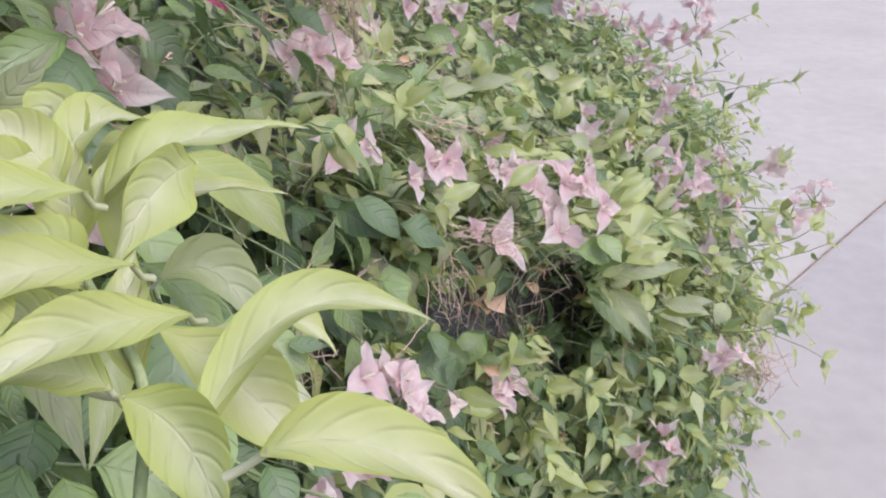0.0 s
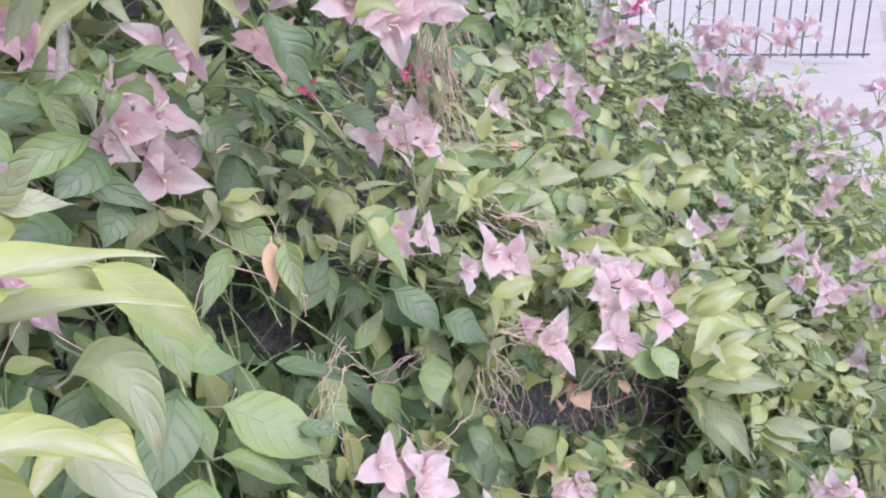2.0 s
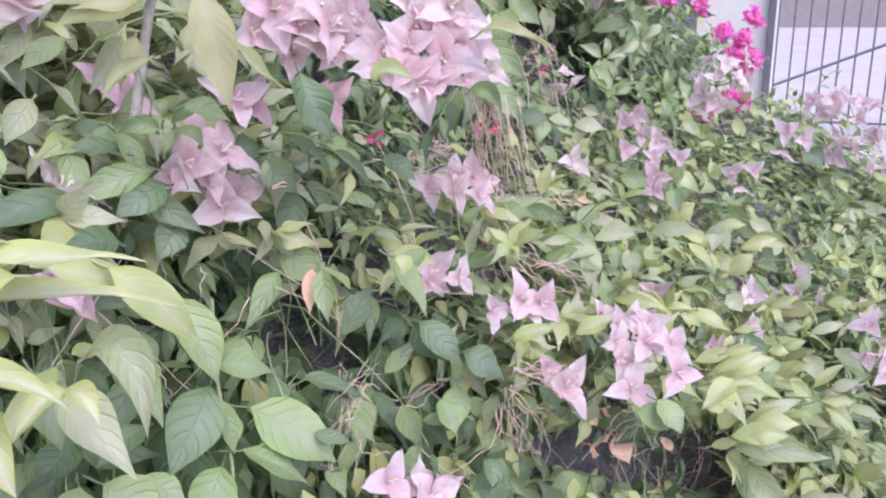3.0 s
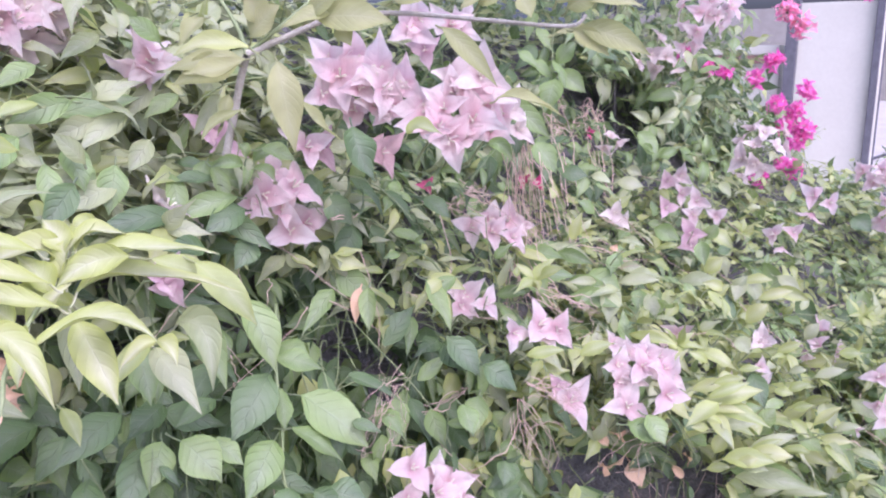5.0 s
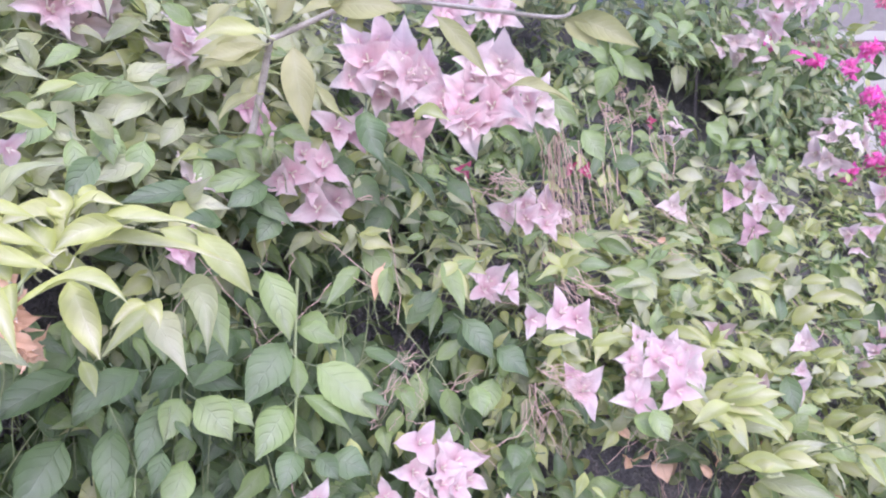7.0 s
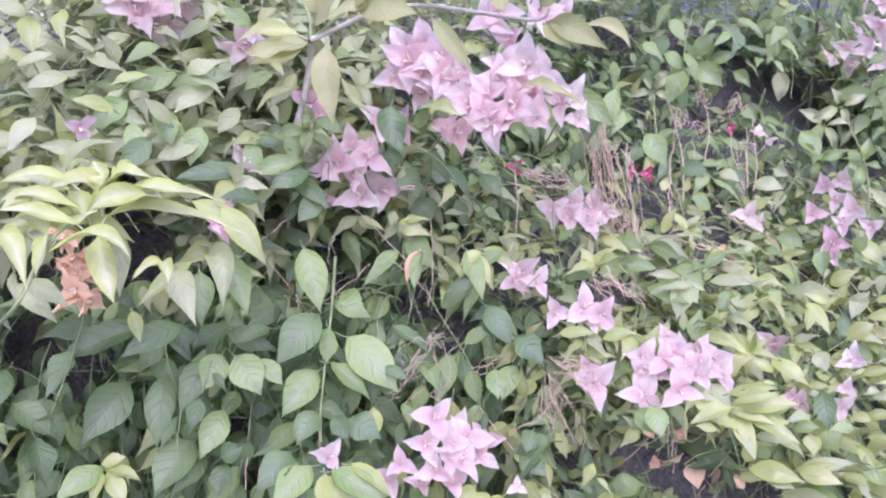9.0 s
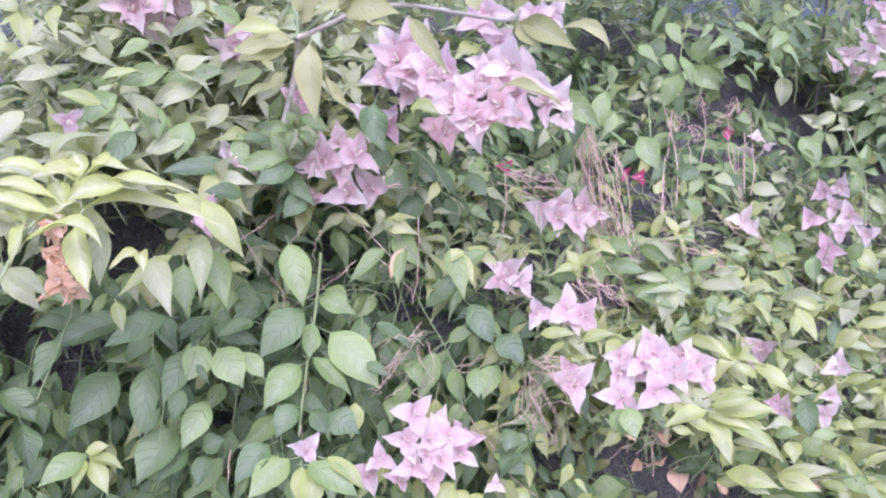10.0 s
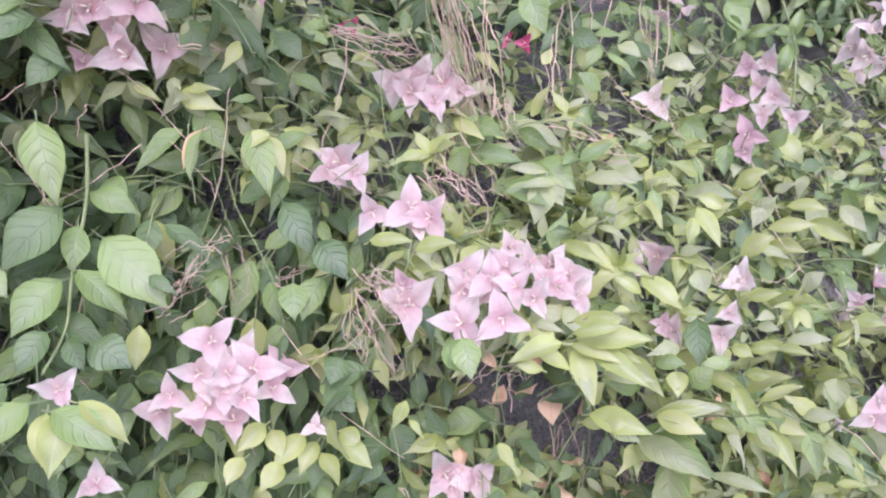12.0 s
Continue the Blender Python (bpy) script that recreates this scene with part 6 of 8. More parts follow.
leaf((-0.126, 0.943, 1.022), (-0.096, 0.943, 1.023), (-0.069, 0.950, 1.017), 0.027, (0.269, -0.714, 0.646), LEAF_MID)
leaf((-0.056, 0.954, 0.965), (-0.019, 0.951, 0.966), (0.015, 0.958, 0.956), 0.031, (0.211, -0.706, 0.676), LEAF_MID)
leaf((0.032, 1.053, 0.918), (0.035, 1.053, 0.944), (0.037, 1.059, 0.964), 0.027, (0.132, -0.716, 0.686), LEAF_MID)
leaf((-0.167, 0.639, 0.921), (-0.169, 0.622, 0.913), (-0.173, 0.609, 0.899), 0.028, (0.354, -0.563, 0.747), LEAF_DARK)
leaf((-0.156, 0.642, 0.952), (-0.156, 0.630, 0.948), (-0.158, 0.621, 0.940), 0.021, (0.355, -0.582, 0.732), LEAF_DARK)
leaf((-0.005, 0.758, 0.828), (0.015, 0.743, 0.815), (0.033, 0.734, 0.794), 0.029, (0.185, -0.599, 0.779), LEAF_DARK)
leaf((-0.008, 0.943, 0.723), (0.018, 0.928, 0.710), (0.043, 0.920, 0.687), 0.033, (0.152, -0.608, 0.779), LEAF_DARK)
leaf((-0.009, 0.729, 0.802), (-0.023, 0.706, 0.796), (-0.040, 0.690, 0.780), 0.027, (0.188, -0.576, 0.796), LEAF_DARK)
leaf((0.039, 0.870, 0.717), (0.017, 0.846, 0.711), (-0.007, 0.830, 0.694), 0.035, (0.127, -0.590, 0.798), LEAF_DARK)
leaf((0.137, 1.002, 0.728), (0.134, 0.987, 0.720), (0.130, 0.977, 0.706), 0.033, (0.055, -0.635, 0.770), LEAF_MID)
leaf((0.185, 0.947, 0.760), (0.238, 0.936, 0.773), (0.290, 0.938, 0.768), 0.037, (0.025, -0.636, 0.771), LEAF_MID)
leaf((0.187, 1.016, 0.708), (0.218, 0.980, 0.681), (0.248, 0.958, 0.636), 0.039, (0.022, -0.632, 0.775), LEAF_MID)
leaf((0.187, 0.971, 0.754), (0.204, 0.971, 0.773), (0.221, 0.977, 0.785), 0.026, (0.023, -0.640, 0.768), LEAF_MID)
leaf((0.271, 0.926, 0.710), (0.300, 0.915, 0.717), (0.331, 0.912, 0.713), 0.022, (-0.033, -0.610, 0.792), LEAF_YOUNG)
leaf((0.276, 0.968, 0.680), (0.295, 0.952, 0.676), (0.313, 0.942, 0.662), 0.021, (-0.035, -0.608, 0.793), LEAF_YOUNG)
leaf((0.151, 0.949, 0.834), (0.184, 0.938, 0.833), (0.217, 0.935, 0.821), 0.022, (0.051, -0.668, 0.742), LEAF_YOUNG)
leaf((0.158, 1.027, 0.814), (0.199, 1.018, 0.824), (0.240, 1.021, 0.821), 0.023, (0.043, -0.676, 0.735), LEAF_YOUNG)
leaf((0.171, 1.149, 0.796), (0.212, 1.144, 0.816), (0.252, 1.150, 0.823), 0.028, (0.031, -0.691, 0.722), LEAF_YOUNG)
leaf((0.097, 0.974, 0.906), (0.077, 0.966, 0.921), (0.056, 0.965, 0.928), 0.019, (0.092, -0.703, 0.706), LEAF_YOUNG)
leaf((0.372, 1.269, 0.648), (0.394, 1.254, 0.648), (0.418, 1.246, 0.639), 0.034, (-0.079, -0.656, 0.750), LEAF_MID)
leaf((-0.181, 0.626, 1.033), (-0.174, 0.611, 1.017), (-0.170, 0.602, 0.995), 0.017, (0.404, -0.607, 0.684), DRY)
leaf((0.015, 1.051, 0.680), (0.024, 1.036, 0.669), (0.033, 1.026, 0.652), 0.029, (0.125, -0.621, 0.774), DRY)
leaf((0.088, 1.058, 0.638), (0.098, 1.044, 0.630), (0.108, 1.034, 0.616), 0.022, (0.079, -0.612, 0.787), DRY)
leaf((0.105, 1.069, 0.571), (0.129, 1.068, 0.585), (0.152, 1.073, 0.590), 0.020, (0.066, -0.590, 0.804), DRY)
leaf((0.076, 0.943, 0.721), (0.096, 0.948, 0.726), (0.113, 0.957, 0.724), 0.030, (0.381, -0.530, 0.758), DRY)
leaf((0.042, 0.959, 0.726), (0.056, 0.948, 0.716), (0.068, 0.942, 0.700), 0.031, (0.239, -0.621, 0.747), DRY)
leaf((-0.070, 1.129, 1.002), (-0.063, 1.124, 1.001), (-0.056, 1.121, 0.997), 0.014, (0.197, -0.746, 0.636), DRY)

# the woody branch with hanging leaves above the large flower head
stem([(-0.240, 0.480, 1.189), (-0.235, 0.492, 1.238), (-0.222, 0.494, 1.280), (-0.203, 0.486, 1.301)], 0.0044, 0.0038, STEM_WOOD)
stem([(-0.203, 0.486, 1.303), (-0.180, 0.510, 1.317), (-0.134, 0.539, 1.338), (-0.066, 0.556, 1.341), (0.037, 0.555, 1.331), (0.115, 0.554, 1.324), (0.131, 0.555, 1.333)], 0.0036, 0.0014, STEM_WOOD)
stem([(-0.203, 0.486, 1.303), (-0.222, 0.494, 1.328), (-0.248, 0.492, 1.363), (-0.263, 0.487, 1.393)], 0.0026, 0.0014, STEM_GREEN)
stem([(-0.201, 0.488, 1.305), (-0.171, 0.518, 1.339), (-0.159, 0.541, 1.363), (-0.152, 0.544, 1.397)], 0.0022, 0.0012, STEM_GREEN)
leaf((-0.127, 0.505, 1.336), (-0.091, 0.520, 1.338), (-0.064, 0.545, 1.332), 0.034, (0.605, -0.649, 0.462), LEAF_OLIVE)
leaf((-0.154, 0.479, 1.296), (-0.139, 0.473, 1.257), (-0.134, 0.478, 1.208), 0.033, (0.621, -0.609, 0.494), LEAF_OLIVE)
leaf((0.018, 0.507, 1.324), (0.044, 0.511, 1.303), (0.064, 0.525, 1.273), 0.018, (0.506, -0.723, 0.470), LEAF_OLIVE)
leaf((-0.110, 0.520, 1.329), (-0.102, 0.519, 1.321), (-0.096, 0.520, 1.310), 0.020, (0.586, -0.662, 0.468), LEAF_OLIVE)
leaf((-0.205, 0.484, 1.298), (-0.220, 0.448, 1.297), (-0.245, 0.421, 1.287), 0.027, (0.643, -0.587, 0.492), LEAF_OLIVE)
leaf((-0.209, 0.479, 1.293), (-0.221, 0.448, 1.287), (-0.242, 0.424, 1.273), 0.032, (0.645, -0.582, 0.496), LEAF_OLIVE)
leaf((-0.192, 0.497, 1.333), (-0.191, 0.486, 1.349), (-0.194, 0.478, 1.360), 0.029, (0.640, -0.611, 0.466), LEAF_OLIVE)
leaf((-0.200, 0.489, 1.319), (-0.183, 0.493, 1.337), (-0.171, 0.503, 1.350), 0.029, (0.644, -0.598, 0.477), LEAF_OLIVE)
leaf((-0.114, 0.516, 1.343), (-0.126, 0.492, 1.337), (-0.144, 0.475, 1.326), 0.020, (0.594, -0.663, 0.457), LEAF_OLIVE)
leaf((-0.133, 0.499, 1.337), (-0.115, 0.503, 1.350), (-0.102, 0.512, 1.359), 0.023, (0.612, -0.643, 0.461), LEAF_OLIVE)
leaf((-0.070, 0.552, 1.354), (-0.048, 0.557, 1.359), (-0.032, 0.568, 1.359), 0.026, (0.551, -0.704, 0.448), LEAF_OLIVE)
leaf((0.044, 0.524, 1.344), (0.059, 0.524, 1.350), (0.071, 0.528, 1.353), 0.025, (0.482, -0.751, 0.452), LEAF_OLIVE)
leaf((0.075, 0.542, 1.349), (0.083, 0.539, 1.341), (0.088, 0.539, 1.331), 0.018, (0.448, -0.774, 0.448), LEAF_OLIVE)
leaf((0.110, 0.562, 1.339), (0.127, 0.561, 1.347), (0.142, 0.565, 1.352), 0.023, (0.404, -0.793, 0.457), LEAF_OLIVE)
leaf((0.119, 0.566, 1.348), (0.149, 0.568, 1.346), (0.173, 0.580, 1.338), 0.020, (0.396, -0.802, 0.448), LEAF_OLIVE)
leaf((0.101, 0.557, 1.344), (0.114, 0.554, 1.354), (0.124, 0.556, 1.362), 0.018, (0.415, -0.789, 0.452), LEAF_OLIVE)
leaf((0.120, 0.567, 1.324), (0.152, 0.570, 1.315), (0.179, 0.583, 1.299), 0.023, (0.390, -0.792, 0.470), LEAF_OLIVE)
leaf((0.115, 0.565, 1.321), (0.133, 0.564, 1.312), (0.147, 0.570, 1.299), 0.018, (0.394, -0.789, 0.472), LEAF_OLIVE)
leaf((0.053, 0.528, 1.354), (0.046, 0.515, 1.348), (0.037, 0.507, 1.338), 0.018, (0.474, -0.761, 0.443), LEAF_OLIVE)
leaf((-0.229, 0.455, 1.338), (-0.230, 0.441, 1.326), (-0.237, 0.431, 1.310), 0.024, (0.679, -0.570, 0.462), LEAF_OLIVE)
leaf((-0.141, 0.489, 1.359), (-0.142, 0.475, 1.374), (-0.147, 0.466, 1.384), 0.024, (0.627, -0.640, 0.444), LEAF_OLIVE)
leaf((-0.100, 0.527, 1.365), (-0.089, 0.524, 1.380), (-0.083, 0.525, 1.391), 0.024, (0.586, -0.681, 0.439), LEAF_OLIVE)
leaf((-0.215, 0.471, 1.263), (-0.212, 0.462, 1.251), (-0.213, 0.456, 1.235), 0.014, (0.642, -0.566, 0.517), LEAF_OLIVE)

# leaves under and beside the large flower head
leaf((-0.116, 0.543, 1.231), (-0.104, 0.537, 1.207), (-0.090, 0.545, 1.176), 0.034, (0.666, -0.530, 0.525), LEAF_DARK, hedge)
leaf((-0.062, 0.562, 1.225), (-0.049, 0.568, 1.232), (-0.033, 0.585, 1.223), 0.018, (0.636, -0.579, 0.510), LEAF_YOUNG, hedge)
leaf((-0.008, 0.648, 1.258), (0.020, 0.664, 1.256), (0.047, 0.691, 1.238), 0.019, (0.570, -0.659, 0.491), LEAF_OLIVE, hedge)
leaf((-0.010, 0.632, 1.211), (0.005, 0.637, 1.210), (0.014, 0.645, 1.192), 0.015, (0.573, -0.628, 0.527), LEAF_MID, hedge)
leaf((-0.144, 0.495, 1.262), (-0.125, 0.497, 1.240), (-0.107, 0.516, 1.219), 0.015, (0.703, -0.502, 0.503), LEAF_OLIVE, hedge)
leaf((0.033, 0.696, 1.324), (0.062, 0.712, 1.322), (0.080, 0.722, 1.300), 0.016, (0.539, -0.712, 0.451), LEAF_OLIVE, hedge)
leaf((-0.157, 0.448, 1.308), (-0.181, 0.419, 1.312), (-0.203, 0.396, 1.300), 0.020, (0.776, -0.447, 0.446), LEAF_YOUNG, hedge)
leaf((-0.160, 0.443, 1.298), (-0.176, 0.417, 1.287), (-0.194, 0.399, 1.285), 0.022, (0.767, -0.446, 0.462), LEAF_OLIVE, hedge)
leaf((-0.178, 0.452, 1.250), (-0.184, 0.425, 1.240), (-0.190, 0.410, 1.222), 0.012, (0.758, -0.427, 0.494), LEAF_OLIVE, hedge)

# leafy tips that stand before the dark opening behind the dead stalks
def leafy_tip(centre, count, length, facing, material, turn=0.0, spread=(0.0, 6.283)):
    """Leaves round the end of a twig, seen from its tip."""
    c, o = np.array(centre, float), unit(facing)
    u = unit(np.cross((0, 0, 1.0), o))
    w = np.cross(o, u)
    for k in range(count):
        a = turn + spread[0] + (spread[1] - spread[0]) * k / max(1, count)
        n = length * (1.0, 0.82, 1.12, 0.74)[k % 4]
        d = u * math.cos(a) + w * math.sin(a)
        leaf(c + d * 0.006, c + d * n * 0.55 + o * 0.010, c + d * n - o * 0.004, n * 0.40, o + d * 0.2 + np.array((0, 0, 0.3)), material, hedge)


leafy_tip((-0.366, 1.435, 1.280), 6, 0.062, (0.70, -0.68, 0.1), LEAF_MID, 0.3)
leafy_tip((-0.205, 0.482, 1.192), 5, 0.034, (0.76, -0.44, 0.48), LEAF_MID, 0.6)
leafy_tip((-0.229, 1.125, 1.234), 5, 0.034, (0.68, -0.70, 0.1), LEAF_PALE, 0.9)
leafy_tip((-0.161, 1.544, 1.169), 5, 0.050, (0.66, -0.72, 0.2), LEAF_PALE, 0.1)
leafy_tip((-0.060, 1.409, 1.214), 4, 0.044, (0.62, -0.76, 0.1), LEAF_PALE, 0.5)
leafy_tip((-0.130, 1.480, 1.110), 3, 0.046, (0.66, -0.72, 0.2), LEAF_MID, 2.4)
leafy_tip((-0.020, 1.430, 1.120), 4, 0.046, (0.62, -0.76, 0.2), LEAF_MID, 1.4)
leaf((-0.300, 1.590, 1.262), (-0.292, 1.586, 1.235), (-0.295, 1.593, 1.203), 0.036, (0.70, -0.68, 0.2), LEAF_PALE, hedge)
leaf((-0.330, 1.480, 1.262), (-0.315, 1.490, 1.250), (-0.300, 1.500, 1.230), 0.026, (0.70, -0.68, 0.2), LEAF_MID, hedge)
stem([(-0.300, 1.340, 1.200), (-0.335, 1.390, 1.262), (-0.366, 1.435, 1.280)], 0.0016, 0.0010, STEM_GREEN)
stem([(-0.170, 1.440, 1.030), (-0.155, 1.490, 1.100), (-0.161, 1.544, 1.169)], 0.0018, 0.0010, STEM_GREEN)
stem([(0.010, 1.420, 1.000), (-0.010, 1.430, 1.110), (-0.060, 1.409, 1.214)], 0.0018, 0.0010, STEM_GREEN)
stem([(-0.180, 1.090, 1.150), (-0.210, 1.110, 1.210), (-0.229, 1.125, 1.234)], 0.0014, 0.0008, STEM_GREEN)

# dried flowers
flower_cluster((-0.260, 0.216, 1.083), 0.010, 4, (0.600, -0.400, -0.600), material=DRY, size=0.025)
flower_cluster((-0.255, 0.219, 1.065), 0.010, 4, (0.600, -0.400, -0.600), material=DRY, size=0.025)
flower_cluster((-0.250, 0.221, 1.046), 0.012, 4, (0.600, -0.400, -0.600), material=DRY, size=0.025)
flower_cluster((-0.242, 0.216, 1.028), 0.012, 3, (0.700, -0.300, -0.500), material=DRY, size=0.031)
flower_cluster((-0.175, 1.345, 1.150), 0.020, 3, (0.561, -0.774, 0.294), material=BRACT_PALE, size=0.028)
leaf((-0.163, 0.243, 1.108), (-0.146, 0.238, 1.080), (-0.138, 0.234, 1.044), 0.023, (0.769, -0.166, 0.617), LEAF_PALE)
leaf((-0.274, 0.156, 1.036), (-0.256, 0.173, 1.018), (-0.246, 0.192, 0.992), 0.023, (0.760, -0.079, 0.645), LEAF_PALE)
leaf((-0.120, 0.338, 1.131), (-0.097, 0.352, 1.106), (-0.083, 0.370, 1.072), 0.028, (0.754, -0.256, 0.605), LEAF_YOUNG)
leaf((-0.155, 0.205, 1.133), (-0.137, 0.227, 1.121), (-0.128, 0.250, 1.101), 0.018, (0.785, -0.137, 0.604), LEAF_YOUNG)
leaf((-0.149, 0.317, 1.134), (-0.127, 0.340, 1.122), (-0.115, 0.366, 1.103), 0.021, (0.765, -0.233, 0.601), LEAF_YOUNG)
leaf((-0.120, 0.286, 1.158), (-0.116, 0.258, 1.154), (-0.120, 0.233, 1.144), 0.015, (0.779, -0.217, 0.589), LEAF_YOUNG)
leaf((-0.139, 0.358, 1.154), (-0.138, 0.326, 1.151), (-0.145, 0.298, 1.142), 0.016, (0.762, -0.271, 0.588), LEAF_YOUNG)
leaf((-0.243, 0.242, 1.175), (-0.240, 0.214, 1.185), (-0.244, 0.187, 1.189), 0.020, (0.807, -0.159, 0.569), LEAF_PALE)
leaf((-0.204, 0.204, 1.145), (-0.200, 0.181, 1.159), (-0.203, 0.158, 1.166), 0.019, (0.796, -0.131, 0.591), LEAF_PALE)
leaf((-0.255, 0.272, 1.223), (-0.252, 0.248, 1.231), (-0.255, 0.226, 1.235), 0.019, (0.822, -0.185, 0.538), LEAF_YOUNG)
leaf((-0.308, 0.325, 1.258), (-0.305, 0.301, 1.254), (-0.309, 0.279, 1.245), 0.019, (0.829, -0.220, 0.514), LEAF_YOUNG)
leaf((-0.451, 0.418, 1.268), (-0.446, 0.406, 1.289), (-0.447, 0.395, 1.306), 0.024, (0.824, -0.257, 0.505), LEAF_PALE)
leaf((-0.264, 0.229, 1.259), (-0.259, 0.206, 1.256), (-0.260, 0.183, 1.247), 0.018, (0.844, -0.152, 0.515), LEAF_PALE)
leaf((-0.259, 0.192, 1.217), (-0.251, 0.176, 1.203), (-0.250, 0.160, 1.182), 0.022, (0.832, -0.118, 0.542), LEAF_PALE)
leaf((-0.350, 0.278, 1.283), (-0.346, 0.259, 1.294), (-0.347, 0.242, 1.301), 0.018, (0.848, -0.179, 0.499), LEAF_PALE)
leaf((-0.394, 0.344, 1.304), (-0.389, 0.329, 1.319), (-0.390, 0.317, 1.329), 0.019, (0.846, -0.221, 0.486), LEAF_PALE)
leaf((-0.352, 0.304, 1.270), (-0.347, 0.294, 1.288), (-0.347, 0.285, 1.303), 0.022, (0.839, -0.197, 0.506), LEAF_PALE)
leaf((-0.278, 0.397, 1.246), (-0.276, 0.368, 1.233), (-0.283, 0.342, 1.213), 0.023, (0.806, -0.279, 0.521), LEAF_PALE)
leaf((-0.289, 0.429, 1.218), (-0.285, 0.412, 1.205), (-0.287, 0.398, 1.187), 0.023, (0.790, -0.295, 0.538), LEAF_PALE)
leaf((-0.412, 0.478, 1.309), (-0.412, 0.454, 1.299), (-0.418, 0.432, 1.285), 0.023, (0.819, -0.308, 0.484), LEAF_YOUNG)
leaf((-0.329, 0.469, 1.273), (-0.327, 0.448, 1.257), (-0.332, 0.430, 1.236), 0.020, (0.802, -0.319, 0.504), LEAF_PALE)
leaf((-0.353, 0.192, 1.268), (-0.342, 0.212, 1.277), (-0.337, 0.232, 1.282), 0.016, (0.854, -0.111, 0.508), LEAF_PALE)
leaf((-0.112, 0.165, 1.162), (-0.106, 0.148, 1.159), (-0.104, 0.131, 1.150), 0.018, (0.800, -0.108, 0.590), LEAF_YOUNG)
leaf((-0.257, 0.334, 1.205), (-0.254, 0.318, 1.222), (-0.257, 0.304, 1.235), 0.018, (0.804, -0.232, 0.548), LEAF_PALE)
leaf((-0.248, 0.488, 1.262), (-0.246, 0.468, 1.244), (-0.251, 0.451, 1.220), 0.023, (0.783, -0.353, 0.512), LEAF_PALE)
leaf((-0.315, 0.363, 1.259), (-0.321, 0.332, 1.252), (-0.335, 0.307, 1.239), 0.028, (0.724, -0.454, 0.520), LEAF_MID)
leaf((-0.300, 0.298, 1.230), (-0.300, 0.275, 1.216), (-0.307, 0.255, 1.197), 0.030, (0.735, -0.407, 0.542), LEAF_MID)
leaf((-0.318, 0.388, 1.240), (-0.322, 0.364, 1.230), (-0.332, 0.344, 1.214), 0.023, (0.708, -0.465, 0.532), LEAF_PALE)
leaf((-0.294, 0.313, 1.191), (-0.277, 0.325, 1.190), (-0.264, 0.341, 1.185), 0.019, (0.712, -0.412, 0.569), LEAF_PALE)
leaf((-0.330, 0.441, 1.280), (-0.330, 0.425, 1.262), (-0.335, 0.413, 1.238), 0.017, (0.702, -0.503, 0.504), LEAF_PALE)
leaf((-0.355, 0.354, 1.293), (-0.357, 0.333, 1.284), (-0.365, 0.315, 1.271), 0.025, (0.750, -0.439, 0.496), LEAF_MID)
leaf((-0.310, 0.485, 1.261), (-0.315, 0.464, 1.251), (-0.324, 0.448, 1.237), 0.021, (0.672, -0.531, 0.517), LEAF_MID)
leaf((-0.339, 0.416, 1.322), (-0.343, 0.395, 1.312), (-0.352, 0.377, 1.298), 0.021, (0.729, -0.493, 0.475), LEAF_PALE)
leaf((-0.284, 0.446, 1.316), (-0.287, 0.429, 1.329), (-0.294, 0.414, 1.338), 0.021, (0.697, -0.534, 0.479), LEAF_MID)
leaf((-0.308, 0.289, 1.214), (-0.293, 0.300, 1.211), (-0.282, 0.312, 1.203), 0.017, (0.734, -0.395, 0.553), LEAF_PALE)
leaf((-0.288, 0.340, 1.206), (-0.275, 0.342, 1.191), (-0.266, 0.347, 1.173), 0.024, (0.705, -0.437, 0.559), LEAF_MID)
leaf((-0.259, 0.368, 1.182), (-0.264, 0.340, 1.174), (-0.276, 0.316, 1.159), 0.026, (0.675, -0.462, 0.575), LEAF_PALE)

# leaves of the lower growth in front
leaf((0.063, 0.784, 0.859), (0.077, 0.771, 0.841), (0.086, 0.763, 0.816), 0.023, (0.457, -0.511, 0.728), LEAF_MID)
leaf((0.114, 0.746, 0.892), (0.132, 0.743, 0.883), (0.146, 0.744, 0.869), 0.025, (0.451, -0.519, 0.726), LEAF_MID)
leaf((0.046, 0.787, 0.805), (0.067, 0.784, 0.793), (0.085, 0.785, 0.774), 0.027, (0.449, -0.491, 0.746), LEAF_MID)
leaf((0.088, 0.977, 0.730), (0.075, 0.954, 0.730), (0.058, 0.937, 0.722), 0.020, (0.372, -0.546, 0.751), LEAF_YOUNG)
leaf((0.176, 0.864, 0.795), (0.192, 0.867, 0.801), (0.204, 0.873, 0.802), 0.013, (0.364, -0.547, 0.754), LEAF_YOUNG)
leaf((0.215, 0.845, 0.819), (0.229, 0.848, 0.828), (0.240, 0.854, 0.832), 0.015, (0.353, -0.557, 0.752), LEAF_YOUNG)
leaf((0.215, 0.855, 0.816), (0.234, 0.857, 0.819), (0.250, 0.862, 0.815), 0.019, (0.350, -0.559, 0.751), LEAF_PALE)
leaf((0.211, 0.935, 0.799), (0.234, 0.939, 0.805), (0.253, 0.948, 0.804), 0.015, (0.332, -0.579, 0.745), LEAF_YOUNG)
leaf((0.207, 0.938, 0.793), (0.229, 0.946, 0.809), (0.247, 0.960, 0.816), 0.013, (0.333, -0.577, 0.746), LEAF_YOUNG)
leaf((0.188, 0.838, 0.871), (0.203, 0.831, 0.862), (0.216, 0.829, 0.847), 0.014, (0.382, -0.567, 0.730), LEAF_PALE)
